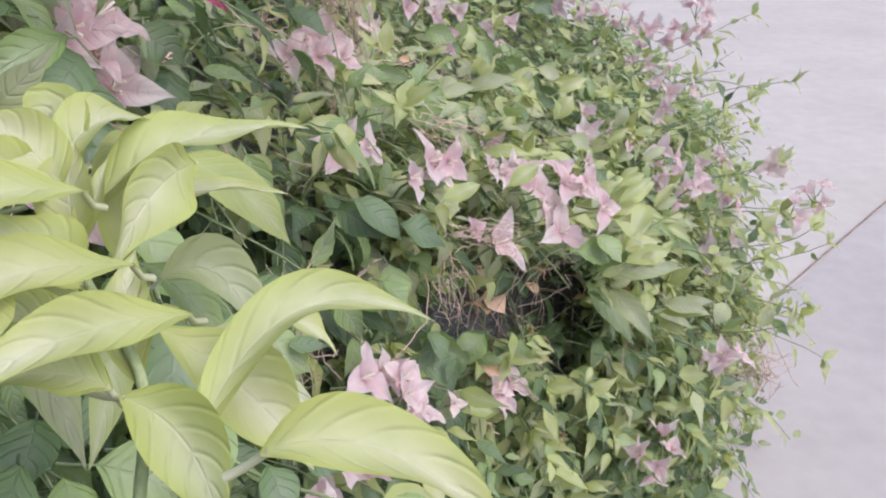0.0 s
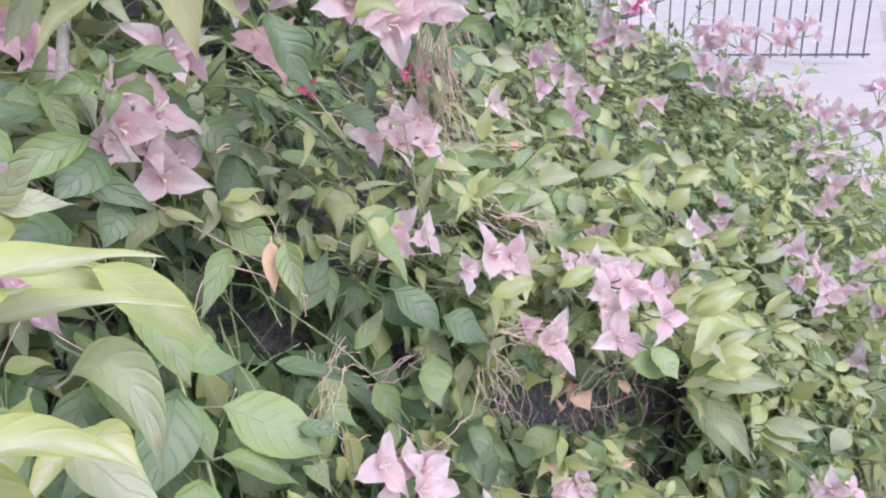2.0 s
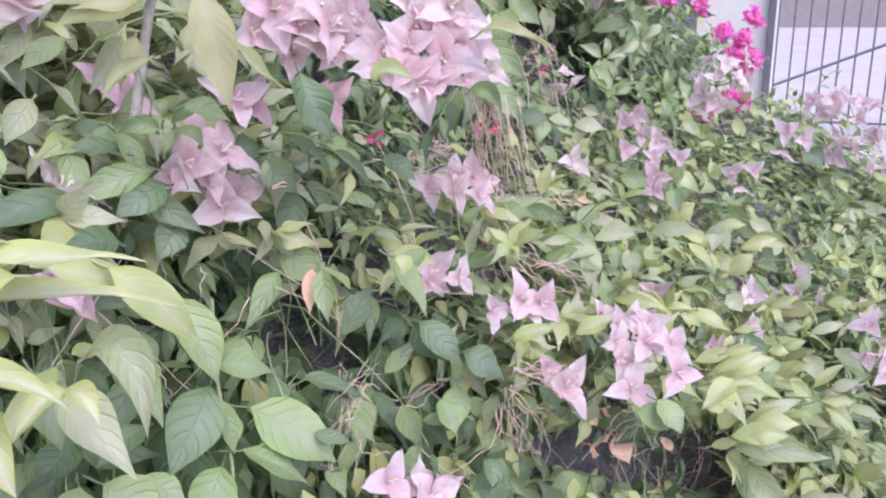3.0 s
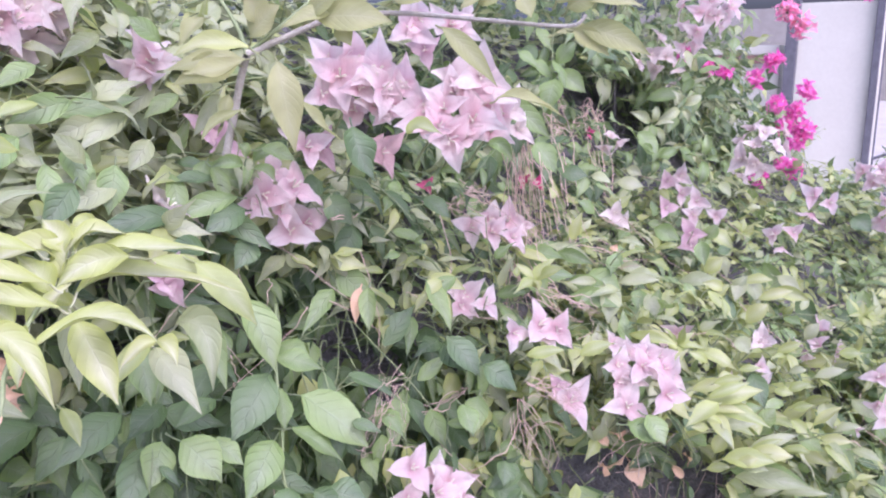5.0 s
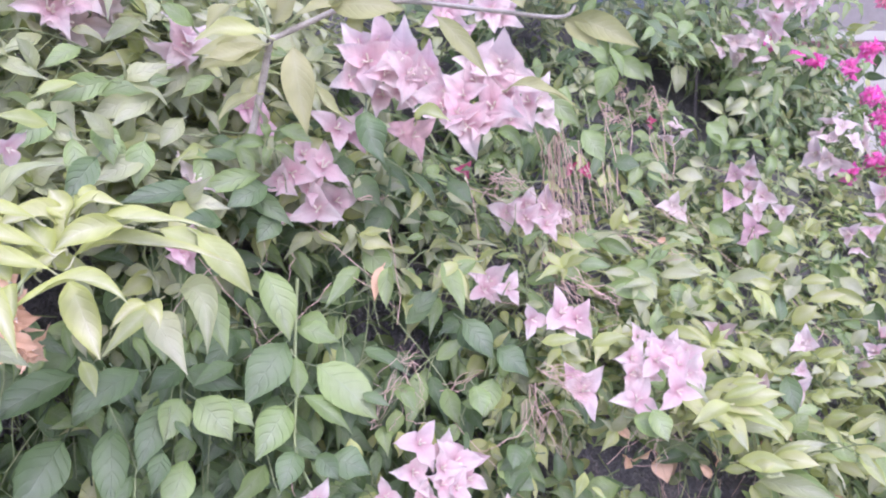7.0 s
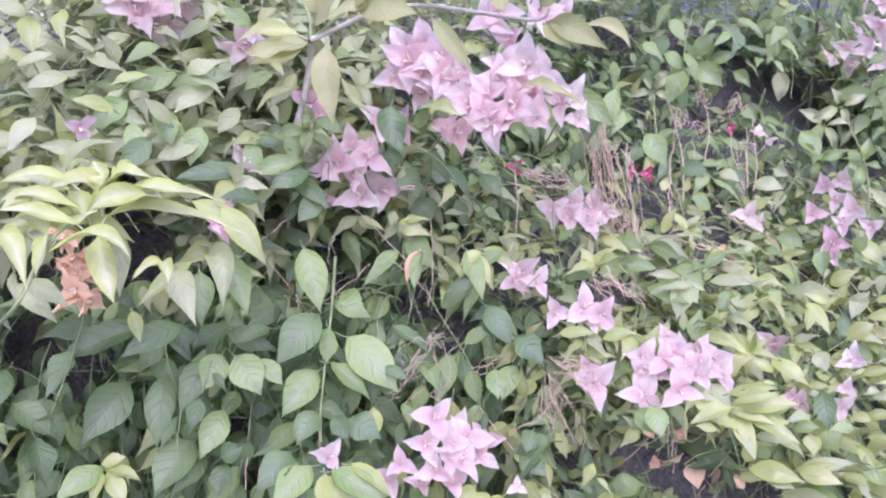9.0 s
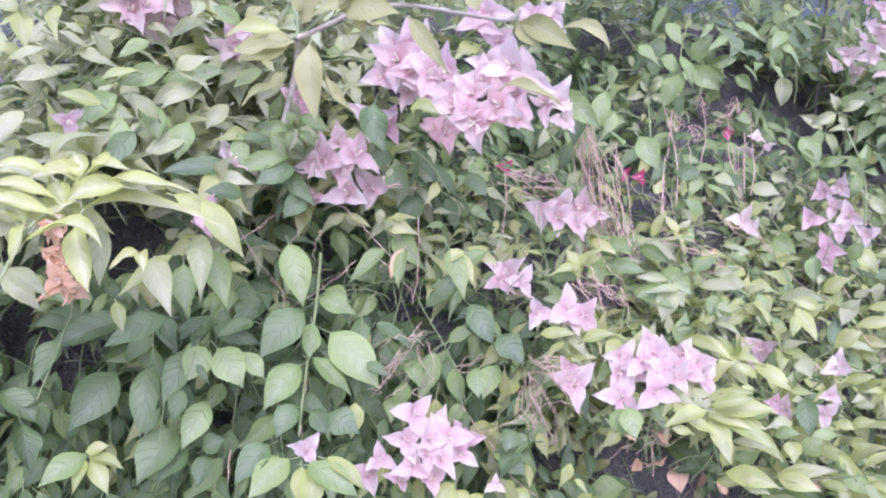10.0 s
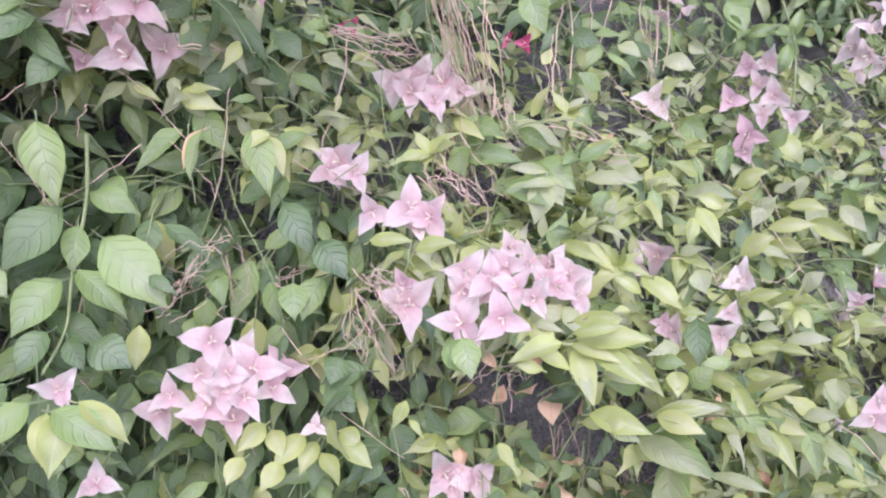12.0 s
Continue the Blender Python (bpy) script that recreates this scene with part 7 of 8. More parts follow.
leaf((0.177, 0.884, 0.844), (0.203, 0.892, 0.852), (0.225, 0.905, 0.853), 0.017, (0.371, -0.571, 0.732), LEAF_PALE)
leaf((0.206, 0.804, 0.887), (0.190, 0.787, 0.901), (0.170, 0.776, 0.907), 0.016, (0.385, -0.565, 0.730), LEAF_YOUNG)
leaf((0.197, 0.779, 0.890), (0.191, 0.767, 0.894), (0.183, 0.758, 0.895), 0.011, (0.397, -0.554, 0.732), LEAF_YOUNG)
leaf((0.193, 0.875, 0.879), (0.209, 0.876, 0.882), (0.223, 0.881, 0.879), 0.012, (0.373, -0.584, 0.721), LEAF_YOUNG)
leaf((0.181, 0.828, 0.905), (0.204, 0.837, 0.919), (0.222, 0.852, 0.925), 0.014, (0.397, -0.575, 0.716), LEAF_YOUNG)
leaf((0.183, 0.842, 0.919), (0.201, 0.847, 0.926), (0.216, 0.856, 0.928), 0.012, (0.396, -0.585, 0.708), LEAF_YOUNG)
leaf((0.193, 0.964, 0.819), (0.206, 0.964, 0.823), (0.218, 0.968, 0.823), 0.022, (0.340, -0.591, 0.731), LEAF_YOUNG)
leaf((0.191, 1.010, 0.881), (0.203, 0.997, 0.865), (0.211, 0.991, 0.841), 0.028, (0.344, -0.625, 0.701), LEAF_DARK)
leaf((0.180, 1.052, 0.878), (0.194, 1.049, 0.876), (0.206, 1.050, 0.870), 0.020, (0.340, -0.632, 0.696), LEAF_DARK)
leaf((0.158, 1.037, 0.916), (0.170, 1.032, 0.909), (0.180, 1.030, 0.897), 0.024, (0.362, -0.637, 0.681), LEAF_PALE)
leaf((0.188, 0.951, 0.841), (0.204, 0.954, 0.849), (0.218, 0.961, 0.852), 0.018, (0.350, -0.594, 0.724), LEAF_MID)
leaf((0.213, 1.044, 0.846), (0.227, 1.043, 0.848), (0.239, 1.045, 0.846), 0.017, (0.319, -0.626, 0.711), LEAF_YOUNG)
leaf((0.229, 1.051, 0.847), (0.244, 1.053, 0.857), (0.257, 1.059, 0.861), 0.014, (0.309, -0.632, 0.711), LEAF_YOUNG)
leaf((0.227, 1.061, 0.872), (0.240, 1.060, 0.877), (0.251, 1.063, 0.878), 0.013, (0.313, -0.642, 0.700), LEAF_PALE)
leaf((0.249, 1.021, 0.808), (0.265, 1.016, 0.803), (0.280, 1.016, 0.793), 0.016, (0.297, -0.614, 0.731), LEAF_YOUNG)
leaf((0.248, 0.975, 0.796), (0.264, 0.975, 0.799), (0.278, 0.978, 0.797), 0.016, (0.304, -0.597, 0.742), LEAF_YOUNG)
leaf((0.231, 1.021, 0.842), (0.221, 1.006, 0.841), (0.210, 0.995, 0.836), 0.016, (0.313, -0.622, 0.718), LEAF_MID)
leaf((0.241, 1.035, 0.829), (0.254, 1.036, 0.836), (0.266, 1.040, 0.838), 0.014, (0.302, -0.623, 0.721), LEAF_YOUNG)
leaf((0.139, 0.975, 0.894), (0.129, 0.963, 0.905), (0.116, 0.955, 0.911), 0.014, (0.381, -0.608, 0.696), LEAF_YOUNG)
leaf((0.124, 1.005, 0.878), (0.127, 1.004, 0.894), (0.128, 1.006, 0.905), 0.011, (0.379, -0.608, 0.697), LEAF_YOUNG)
leaf((0.187, 0.900, 0.914), (0.183, 0.889, 0.914), (0.178, 0.880, 0.911), 0.010, (0.378, -0.604, 0.702), LEAF_YOUNG)
leaf((0.175, 0.995, 0.885), (0.190, 0.996, 0.890), (0.204, 1.002, 0.891), 0.011, (0.356, -0.619, 0.700), LEAF_YOUNG)
leaf((0.050, 0.761, 0.761), (0.063, 0.767, 0.770), (0.073, 0.777, 0.774), 0.021, (0.441, -0.467, 0.766), LEAF_MID)
leaf((0.070, 0.769, 0.754), (0.093, 0.783, 0.767), (0.112, 0.803, 0.771), 0.024, (0.428, -0.473, 0.770), LEAF_MID)
leaf((0.056, 0.850, 0.741), (0.071, 0.858, 0.753), (0.082, 0.869, 0.759), 0.019, (0.414, -0.499, 0.762), LEAF_MID)
leaf((0.209, 1.061, 0.897), (0.226, 1.064, 0.908), (0.241, 1.071, 0.914), 0.014, (0.326, -0.647, 0.689), LEAF_YOUNG)
leaf((-0.128, 1.018, 1.018), (-0.093, 1.029, 1.010), (-0.066, 1.048, 0.992), 0.023, (0.516, -0.590, 0.621), LEAF_PALE)
leaf((-0.172, 1.022, 1.000), (-0.145, 1.035, 1.010), (-0.123, 1.055, 1.011), 0.025, (0.527, -0.575, 0.626), LEAF_MID)
leaf((-0.094, 0.919, 1.006), (-0.094, 0.902, 0.993), (-0.098, 0.889, 0.974), 0.030, (0.528, -0.563, 0.636), LEAF_MID)
leaf((-0.136, 0.927, 1.034), (-0.122, 0.924, 1.022), (-0.112, 0.926, 1.004), 0.017, (0.548, -0.561, 0.620), LEAF_YOUNG)
leaf((-0.013, 0.955, 0.971), (-0.022, 0.936, 0.970), (-0.034, 0.922, 0.963), 0.016, (0.476, -0.588, 0.654), LEAF_MID)
leaf((-0.033, 0.989, 0.980), (-0.046, 0.967, 0.984), (-0.063, 0.951, 0.982), 0.014, (0.478, -0.596, 0.646), LEAF_PALE)
leaf((-0.021, 0.968, 0.979), (-0.001, 0.969, 0.969), (0.014, 0.973, 0.954), 0.029, (0.477, -0.592, 0.649), LEAF_PALE)
leaf((-0.025, 1.086, 0.961), (-0.002, 1.093, 0.968), (0.017, 1.105, 0.969), 0.035, (0.446, -0.620, 0.646), LEAF_PALE)
leaf((-0.045, 1.104, 0.974), (-0.026, 1.108, 0.978), (-0.010, 1.117, 0.977), 0.018, (0.452, -0.623, 0.638), LEAF_PALE)
leaf((0.062, 1.030, 0.973), (0.065, 1.019, 0.962), (0.066, 1.012, 0.948), 0.020, (0.423, -0.630, 0.651), LEAF_YOUNG)
leaf((0.076, 1.024, 0.956), (0.073, 1.009, 0.948), (0.066, 0.997, 0.935), 0.017, (0.414, -0.627, 0.660), LEAF_YOUNG)
leaf((0.078, 1.046, 0.982), (0.090, 1.039, 0.970), (0.099, 1.037, 0.953), 0.017, (0.413, -0.641, 0.647), LEAF_MID)
leaf((0.010, 1.058, 0.959), (0.020, 1.051, 0.949), (0.028, 1.049, 0.934), 0.018, (0.437, -0.620, 0.651), LEAF_YOUNG)
leaf((-0.009, 1.301, 0.987), (0.003, 1.293, 0.970), (0.012, 1.291, 0.946), 0.016, (0.395, -0.678, 0.620), LEAF_PALE)
leaf((0.032, 1.281, 0.944), (0.051, 1.285, 0.959), (0.067, 1.295, 0.968), 0.024, (0.375, -0.672, 0.639), LEAF_YOUNG)
leaf((0.013, 1.398, 0.994), (0.036, 1.396, 0.980), (0.056, 1.401, 0.959), 0.029, (0.367, -0.701, 0.612), LEAF_YOUNG)
leaf((0.008, 1.388, 0.976), (0.019, 1.388, 0.993), (0.027, 1.393, 1.006), 0.025, (0.369, -0.694, 0.619), LEAF_MID)
leaf((-0.039, 1.250, 0.978), (-0.018, 1.255, 0.986), (0.000, 1.265, 0.989), 0.013, (0.417, -0.660, 0.626), LEAF_YOUNG)
leaf((-0.071, 1.156, 1.007), (-0.046, 1.162, 1.006), (-0.025, 1.173, 0.999), 0.012, (0.456, -0.639, 0.619), LEAF_PALE)
leaf((-0.110, 1.149, 1.050), (-0.119, 1.134, 1.064), (-0.132, 1.123, 1.073), 0.023, (0.482, -0.638, 0.601), LEAF_MID)
leaf((-0.151, 1.219, 1.102), (-0.132, 1.222, 1.098), (-0.116, 1.230, 1.089), 0.026, (0.489, -0.657, 0.574), LEAF_PALE)
leaf((-0.135, 1.299, 1.081), (-0.109, 1.305, 1.081), (-0.088, 1.317, 1.074), 0.027, (0.460, -0.673, 0.579), LEAF_PALE)
leaf((-0.142, 1.363, 1.099), (-0.126, 1.364, 1.096), (-0.113, 1.368, 1.089), 0.021, (0.450, -0.687, 0.570), LEAF_PALE)
leaf((-0.033, 1.400, 1.086), (-0.019, 1.397, 1.077), (-0.007, 1.399, 1.064), 0.024, (0.398, -0.714, 0.576), LEAF_PALE)
leaf((0.017, 1.413, 1.080), (0.031, 1.409, 1.069), (0.042, 1.410, 1.054), 0.020, (0.373, -0.725, 0.579), LEAF_PALE)
leaf((0.090, 1.135, 0.934), (0.105, 1.139, 0.951), (0.117, 1.147, 0.963), 0.018, (0.377, -0.651, 0.659), LEAF_YOUNG)
leaf((0.111, 1.146, 0.954), (0.098, 1.131, 0.962), (0.082, 1.121, 0.965), 0.018, (0.368, -0.664, 0.651), LEAF_YOUNG)
leaf((0.100, 1.220, 0.923), (0.113, 1.223, 0.944), (0.123, 1.231, 0.959), 0.024, (0.353, -0.668, 0.655), LEAF_PALE)
leaf((-0.023, 1.001, 0.723), (0.038, 0.997, 0.730), (0.096, 1.009, 0.718), 0.033, (0.155, -0.622, 0.768), LEAF_MID)
leaf((-0.014, 0.855, 0.765), (-0.003, 0.839, 0.753), (0.007, 0.828, 0.733), 0.033, (0.170, -0.600, 0.782), LEAF_MID)
leaf((-0.010, 0.939, 0.717), (0.020, 0.926, 0.708), (0.048, 0.921, 0.688), 0.041, (0.153, -0.605, 0.781), LEAF_MID)
leaf((0.036, 0.861, 0.718), (0.017, 0.837, 0.711), (-0.005, 0.820, 0.693), 0.038, (0.130, -0.587, 0.799), LEAF_MID)
leaf((-0.038, 0.730, 0.794), (-0.011, 0.720, 0.788), (0.014, 0.718, 0.771), 0.033, (0.208, -0.568, 0.796), LEAF_MID)
leaf((-0.048, 0.708, 0.787), (-0.028, 0.698, 0.781), (-0.010, 0.694, 0.767), 0.029, (0.218, -0.554, 0.803), LEAF_MID)
leaf((0.171, 0.974, 0.753), (0.153, 0.955, 0.744), (0.134, 0.943, 0.725), 0.025, (0.034, -0.640, 0.768), LEAF_PALE)
leaf((0.196, 0.931, 0.760), (0.245, 0.922, 0.775), (0.292, 0.925, 0.774), 0.028, (0.018, -0.633, 0.774), LEAF_PALE)
leaf((0.200, 0.967, 0.745), (0.211, 0.969, 0.767), (0.223, 0.976, 0.782), 0.022, (0.015, -0.635, 0.772), LEAF_PALE)
leaf((0.210, 0.976, 0.720), (0.238, 0.946, 0.699), (0.265, 0.927, 0.662), 0.033, (0.008, -0.627, 0.779), LEAF_PALE)
leaf((0.273, 0.925, 0.721), (0.299, 0.913, 0.724), (0.326, 0.907, 0.718), 0.025, (-0.035, -0.614, 0.789), LEAF_PALE)
leaf((0.271, 0.963, 0.691), (0.295, 0.946, 0.688), (0.319, 0.937, 0.676), 0.022, (-0.032, -0.611, 0.791), LEAF_PALE)
leaf((0.286, 0.935, 0.712), (0.312, 0.927, 0.723), (0.338, 0.926, 0.724), 0.018, (-0.043, -0.613, 0.789), LEAF_PALE)
leaf((0.381, 0.998, 0.681), (0.371, 0.984, 0.673), (0.361, 0.975, 0.659), 0.027, (-0.100, -0.612, 0.785), LEAF_PALE)
leaf((0.179, 1.037, 0.618), (0.199, 1.030, 0.623), (0.220, 1.028, 0.621), 0.030, (0.025, -0.602, 0.798), LEAF_DARK)
leaf((0.091, 1.046, 0.587), (0.114, 1.034, 0.584), (0.137, 1.028, 0.572), 0.031, (0.076, -0.590, 0.804), LEAF_MID)
leaf((0.186, 1.047, 0.801), (0.223, 1.037, 0.807), (0.261, 1.036, 0.801), 0.020, (0.024, -0.675, 0.737), LEAF_YOUNG)
leaf((0.226, 1.220, 0.764), (0.246, 1.216, 0.777), (0.266, 1.217, 0.783), 0.023, (-0.002, -0.691, 0.723), LEAF_YOUNG)
leaf((0.219, 1.084, 0.782), (0.241, 1.083, 0.806), (0.263, 1.090, 0.820), 0.025, (0.002, -0.675, 0.737), LEAF_YOUNG)
leaf((0.289, 1.259, 0.774), (0.310, 1.245, 0.769), (0.332, 1.237, 0.755), 0.027, (-0.038, -0.700, 0.713), LEAF_PALE)
leaf((0.256, 1.211, 0.778), (0.266, 1.196, 0.767), (0.275, 1.186, 0.749), 0.030, (-0.020, -0.695, 0.719), LEAF_PALE)
leaf((0.030, 0.957, 0.919), (0.066, 0.952, 0.923), (0.100, 0.957, 0.917), 0.018, (0.143, -0.699, 0.701), LEAF_YOUNG)
leaf((0.131, 1.247, 0.818), (0.170, 1.241, 0.834), (0.208, 1.247, 0.838), 0.028, (0.053, -0.712, 0.700), LEAF_YOUNG)
leaf((0.203, 1.288, 0.804), (0.241, 1.281, 0.820), (0.278, 1.284, 0.826), 0.024, (0.010, -0.714, 0.700), LEAF_YOUNG)
leaf((0.241, 1.055, 0.760), (0.269, 1.044, 0.763), (0.297, 1.039, 0.756), 0.020, (-0.012, -0.661, 0.750), LEAF_YOUNG)
leaf((-0.109, 1.007, 1.011), (-0.077, 1.005, 1.009), (-0.048, 1.011, 0.998), 0.022, (0.243, -0.725, 0.644), LEAF_MID)
leaf((-0.077, 0.988, 0.977), (-0.039, 0.985, 0.974), (-0.003, 0.992, 0.961), 0.026, (0.221, -0.714, 0.665), LEAF_MID)
leaf((-0.053, 0.940, 0.968), (-0.014, 0.937, 0.969), (0.022, 0.945, 0.959), 0.025, (0.211, -0.705, 0.677), LEAF_MID)
leaf((-0.093, 0.900, 1.002), (-0.079, 0.892, 0.993), (-0.066, 0.890, 0.978), 0.032, (0.252, -0.704, 0.664), LEAF_MID)
leaf((-0.130, 0.921, 1.027), (-0.102, 0.920, 1.024), (-0.077, 0.926, 1.015), 0.018, (0.278, -0.711, 0.646), LEAF_YOUNG)
leaf((0.025, 1.050, 0.956), (0.035, 1.038, 0.943), (0.044, 1.032, 0.924), 0.026, (0.140, -0.730, 0.669), LEAF_PALE)
leaf((0.085, 1.399, 0.923), (0.101, 1.382, 0.899), (0.116, 1.375, 0.866), 0.029, (0.076, -0.762, 0.643), LEAF_PALE)
leaf((0.020, 1.186, 0.939), (0.059, 1.183, 0.952), (0.096, 1.191, 0.954), 0.029, (0.128, -0.741, 0.659), LEAF_PALE)
leaf((0.118, 1.456, 0.904), (0.139, 1.444, 0.891), (0.160, 1.439, 0.871), 0.037, (0.055, -0.762, 0.645), LEAF_DARK)
leaf((0.158, 1.477, 0.867), (0.179, 1.462, 0.851), (0.200, 1.456, 0.827), 0.037, (0.033, -0.754, 0.657), LEAF_DARK)
leaf((0.257, 1.570, 0.876), (0.257, 1.551, 0.849), (0.257, 1.542, 0.812), 0.033, (-0.017, -0.764, 0.645), LEAF_MID)
leaf((0.218, 1.347, 0.876), (0.230, 1.336, 0.867), (0.243, 1.329, 0.852), 0.023, (0.002, -0.745, 0.667), LEAF_PALE)
leaf((0.098, 1.446, 0.933), (0.130, 1.427, 0.907), (0.161, 1.422, 0.869), 0.030, (0.067, -0.769, 0.636), LEAF_MID)
leaf((0.088, 1.295, 0.869), (0.117, 1.290, 0.879), (0.146, 1.293, 0.880), 0.024, (0.077, -0.734, 0.675), LEAF_YOUNG)
leaf((0.045, 1.225, 1.006), (0.053, 1.214, 0.991), (0.060, 1.208, 0.970), 0.026, (0.113, -0.771, 0.627), LEAF_MID)
leaf((-0.038, 1.237, 1.017), (-0.013, 1.231, 1.013), (0.010, 1.233, 1.002), 0.031, (0.164, -0.768, 0.619), LEAF_MID)
leaf((0.137, 1.749, 1.004), (0.156, 1.741, 1.000), (0.175, 1.738, 0.991), 0.043, (0.039, -0.806, 0.590), LEAF_DARK)
leaf((0.188, 1.876, 0.960), (0.208, 1.865, 0.949), (0.229, 1.861, 0.932), 0.046, (0.015, -0.802, 0.597), LEAF_DARK)
leaf((0.255, 1.963, 0.808), (0.312, 1.949, 0.825), (0.371, 1.952, 0.827), 0.040, (-0.013, -0.772, 0.635), LEAF_PALE)
leaf((0.338, 1.637, 0.797), (0.373, 1.621, 0.798), (0.409, 1.616, 0.787), 0.042, (-0.054, -0.746, 0.663), LEAF_DARK)
leaf((-0.041, 0.626, 0.752), (-0.034, 0.607, 0.748), (-0.032, 0.590, 0.737), 0.023, (0.543, -0.245, 0.803), LEAF_YOUNG)
leaf((-0.048, 0.635, 0.738), (-0.032, 0.634, 0.732), (-0.020, 0.634, 0.719), 0.022, (0.538, -0.248, 0.806), LEAF_YOUNG)
leaf((-0.032, 0.667, 0.729), (-0.025, 0.644, 0.723), (-0.023, 0.623, 0.708), 0.024, (0.521, -0.271, 0.809), LEAF_YOUNG)
leaf((-0.026, 0.677, 0.721), (-0.016, 0.662, 0.714), (-0.009, 0.648, 0.699), 0.022, (0.513, -0.277, 0.812), LEAF_YOUNG)
leaf((-0.007, 0.694, 0.740), (0.009, 0.699, 0.739), (0.021, 0.705, 0.732), 0.022, (0.510, -0.297, 0.807), LEAF_YOUNG)
leaf((0.001, 0.690, 0.732), (0.023, 0.697, 0.728), (0.041, 0.707, 0.715), 0.024, (0.504, -0.294, 0.813), LEAF_YOUNG)
leaf((-0.010, 0.675, 0.717), (0.010, 0.675, 0.710), (0.025, 0.676, 0.695), 0.024, (0.505, -0.278, 0.817), LEAF_YOUNG)
leaf((0.026, 0.702, 0.722), (0.045, 0.705, 0.717), (0.060, 0.709, 0.705), 0.022, (0.484, -0.304, 0.820), LEAF_YOUNG)
leaf((-0.021, 0.635, 0.712), (-0.013, 0.618, 0.708), (-0.009, 0.603, 0.697), 0.024, (0.514, -0.246, 0.821), LEAF_YOUNG)
leaf((-0.029, 0.595, 0.730), (-0.020, 0.581, 0.725), (-0.014, 0.570, 0.715), 0.023, (0.532, -0.220, 0.818), LEAF_YOUNG)
leaf((-0.063, 0.440, 0.818), (-0.042, 0.427, 0.803), (-0.028, 0.416, 0.777), 0.031, (0.610, -0.104, 0.785), LEAF_YOUNG)
leaf((-0.053, 0.453, 0.831), (-0.030, 0.467, 0.820), (-0.013, 0.483, 0.798), 0.026, (0.613, -0.117, 0.782), LEAF_YOUNG)
leaf((0.105, 0.949, 0.736), (0.088, 0.919, 0.740), (0.066, 0.895, 0.733), 0.018, (0.395, -0.469, 0.790), LEAF_PALE)
leaf((0.163, 0.924, 0.753), (0.170, 0.901, 0.739), (0.173, 0.884, 0.717), 0.032, (0.371, -0.477, 0.797), LEAF_MID)
leaf((0.150, 0.952, 0.745), (0.184, 0.957, 0.742), (0.213, 0.968, 0.728), 0.027, (0.371, -0.484, 0.793), LEAF_PALE)
leaf((0.155, 0.936, 0.764), (0.178, 0.942, 0.769), (0.197, 0.954, 0.767), 0.017, (0.376, -0.485, 0.789), LEAF_PALE)
leaf((0.204, 0.940, 0.794), (0.236, 0.956, 0.812), (0.262, 0.979, 0.818), 0.018, (0.354, -0.511, 0.783), LEAF_PALE)
leaf((0.240, 0.964, 0.802), (0.231, 0.941, 0.797), (0.219, 0.924, 0.784), 0.013, (0.325, -0.534, 0.780), LEAF_PALE)
leaf((0.241, 0.986, 0.790), (0.257, 0.986, 0.792), (0.270, 0.989, 0.790), 0.016, (0.317, -0.539, 0.781), LEAF_YOUNG)
leaf((0.200, 0.972, 0.831), (0.209, 0.964, 0.825), (0.217, 0.958, 0.813), 0.022, (0.359, -0.541, 0.760), LEAF_YOUNG)
leaf((0.146, 0.890, 0.843), (0.167, 0.883, 0.830), (0.183, 0.880, 0.808), 0.017, (0.420, -0.491, 0.763), LEAF_PALE)
leaf((0.172, 0.836, 0.888), (0.198, 0.844, 0.890), (0.219, 0.858, 0.884), 0.014, (0.436, -0.488, 0.756), LEAF_YOUNG)
leaf((0.167, 0.836, 0.890), (0.170, 0.819, 0.881), (0.170, 0.806, 0.867), 0.020, (0.440, -0.487, 0.755), LEAF_YOUNG)
leaf((0.159, 0.856, 0.876), (0.169, 0.849, 0.870), (0.178, 0.845, 0.859), 0.014, (0.434, -0.490, 0.756), LEAF_YOUNG)
leaf((0.153, 0.858, 0.898), (0.175, 0.868, 0.907), (0.192, 0.883, 0.908), 0.017, (0.445, -0.499, 0.744), LEAF_YOUNG)
leaf((0.183, 0.901, 0.875), (0.196, 0.906, 0.885), (0.206, 0.914, 0.890), 0.017, (0.404, -0.521, 0.752), LEAF_MID)
leaf((0.187, 0.992, 0.891), (0.208, 0.984, 0.877), (0.225, 0.982, 0.854), 0.029, (0.380, -0.572, 0.727), LEAF_DARK)
leaf((0.239, 1.004, 0.715), (0.273, 1.012, 0.724), (0.304, 1.028, 0.721), 0.016, (0.296, -0.514, 0.805), LEAF_PALE)
leaf((0.213, 0.970, 0.722), (0.230, 0.975, 0.730), (0.245, 0.984, 0.732), 0.014, (0.321, -0.497, 0.806), LEAF_PALE)
leaf((0.108, 0.819, 0.764), (0.100, 0.793, 0.766), (0.086, 0.771, 0.759), 0.025, (0.432, -0.410, 0.803), LEAF_MID)
leaf((0.112, 0.818, 0.743), (0.106, 0.792, 0.742), (0.096, 0.771, 0.733), 0.026, (0.422, -0.403, 0.812), LEAF_MID)
leaf((0.100, 0.838, 0.708), (0.117, 0.841, 0.710), (0.132, 0.848, 0.705), 0.027, (0.413, -0.400, 0.818), LEAF_MID)
leaf((0.057, 0.784, 0.813), (0.078, 0.782, 0.803), (0.093, 0.784, 0.786), 0.029, (0.488, -0.393, 0.779), LEAF_MID)
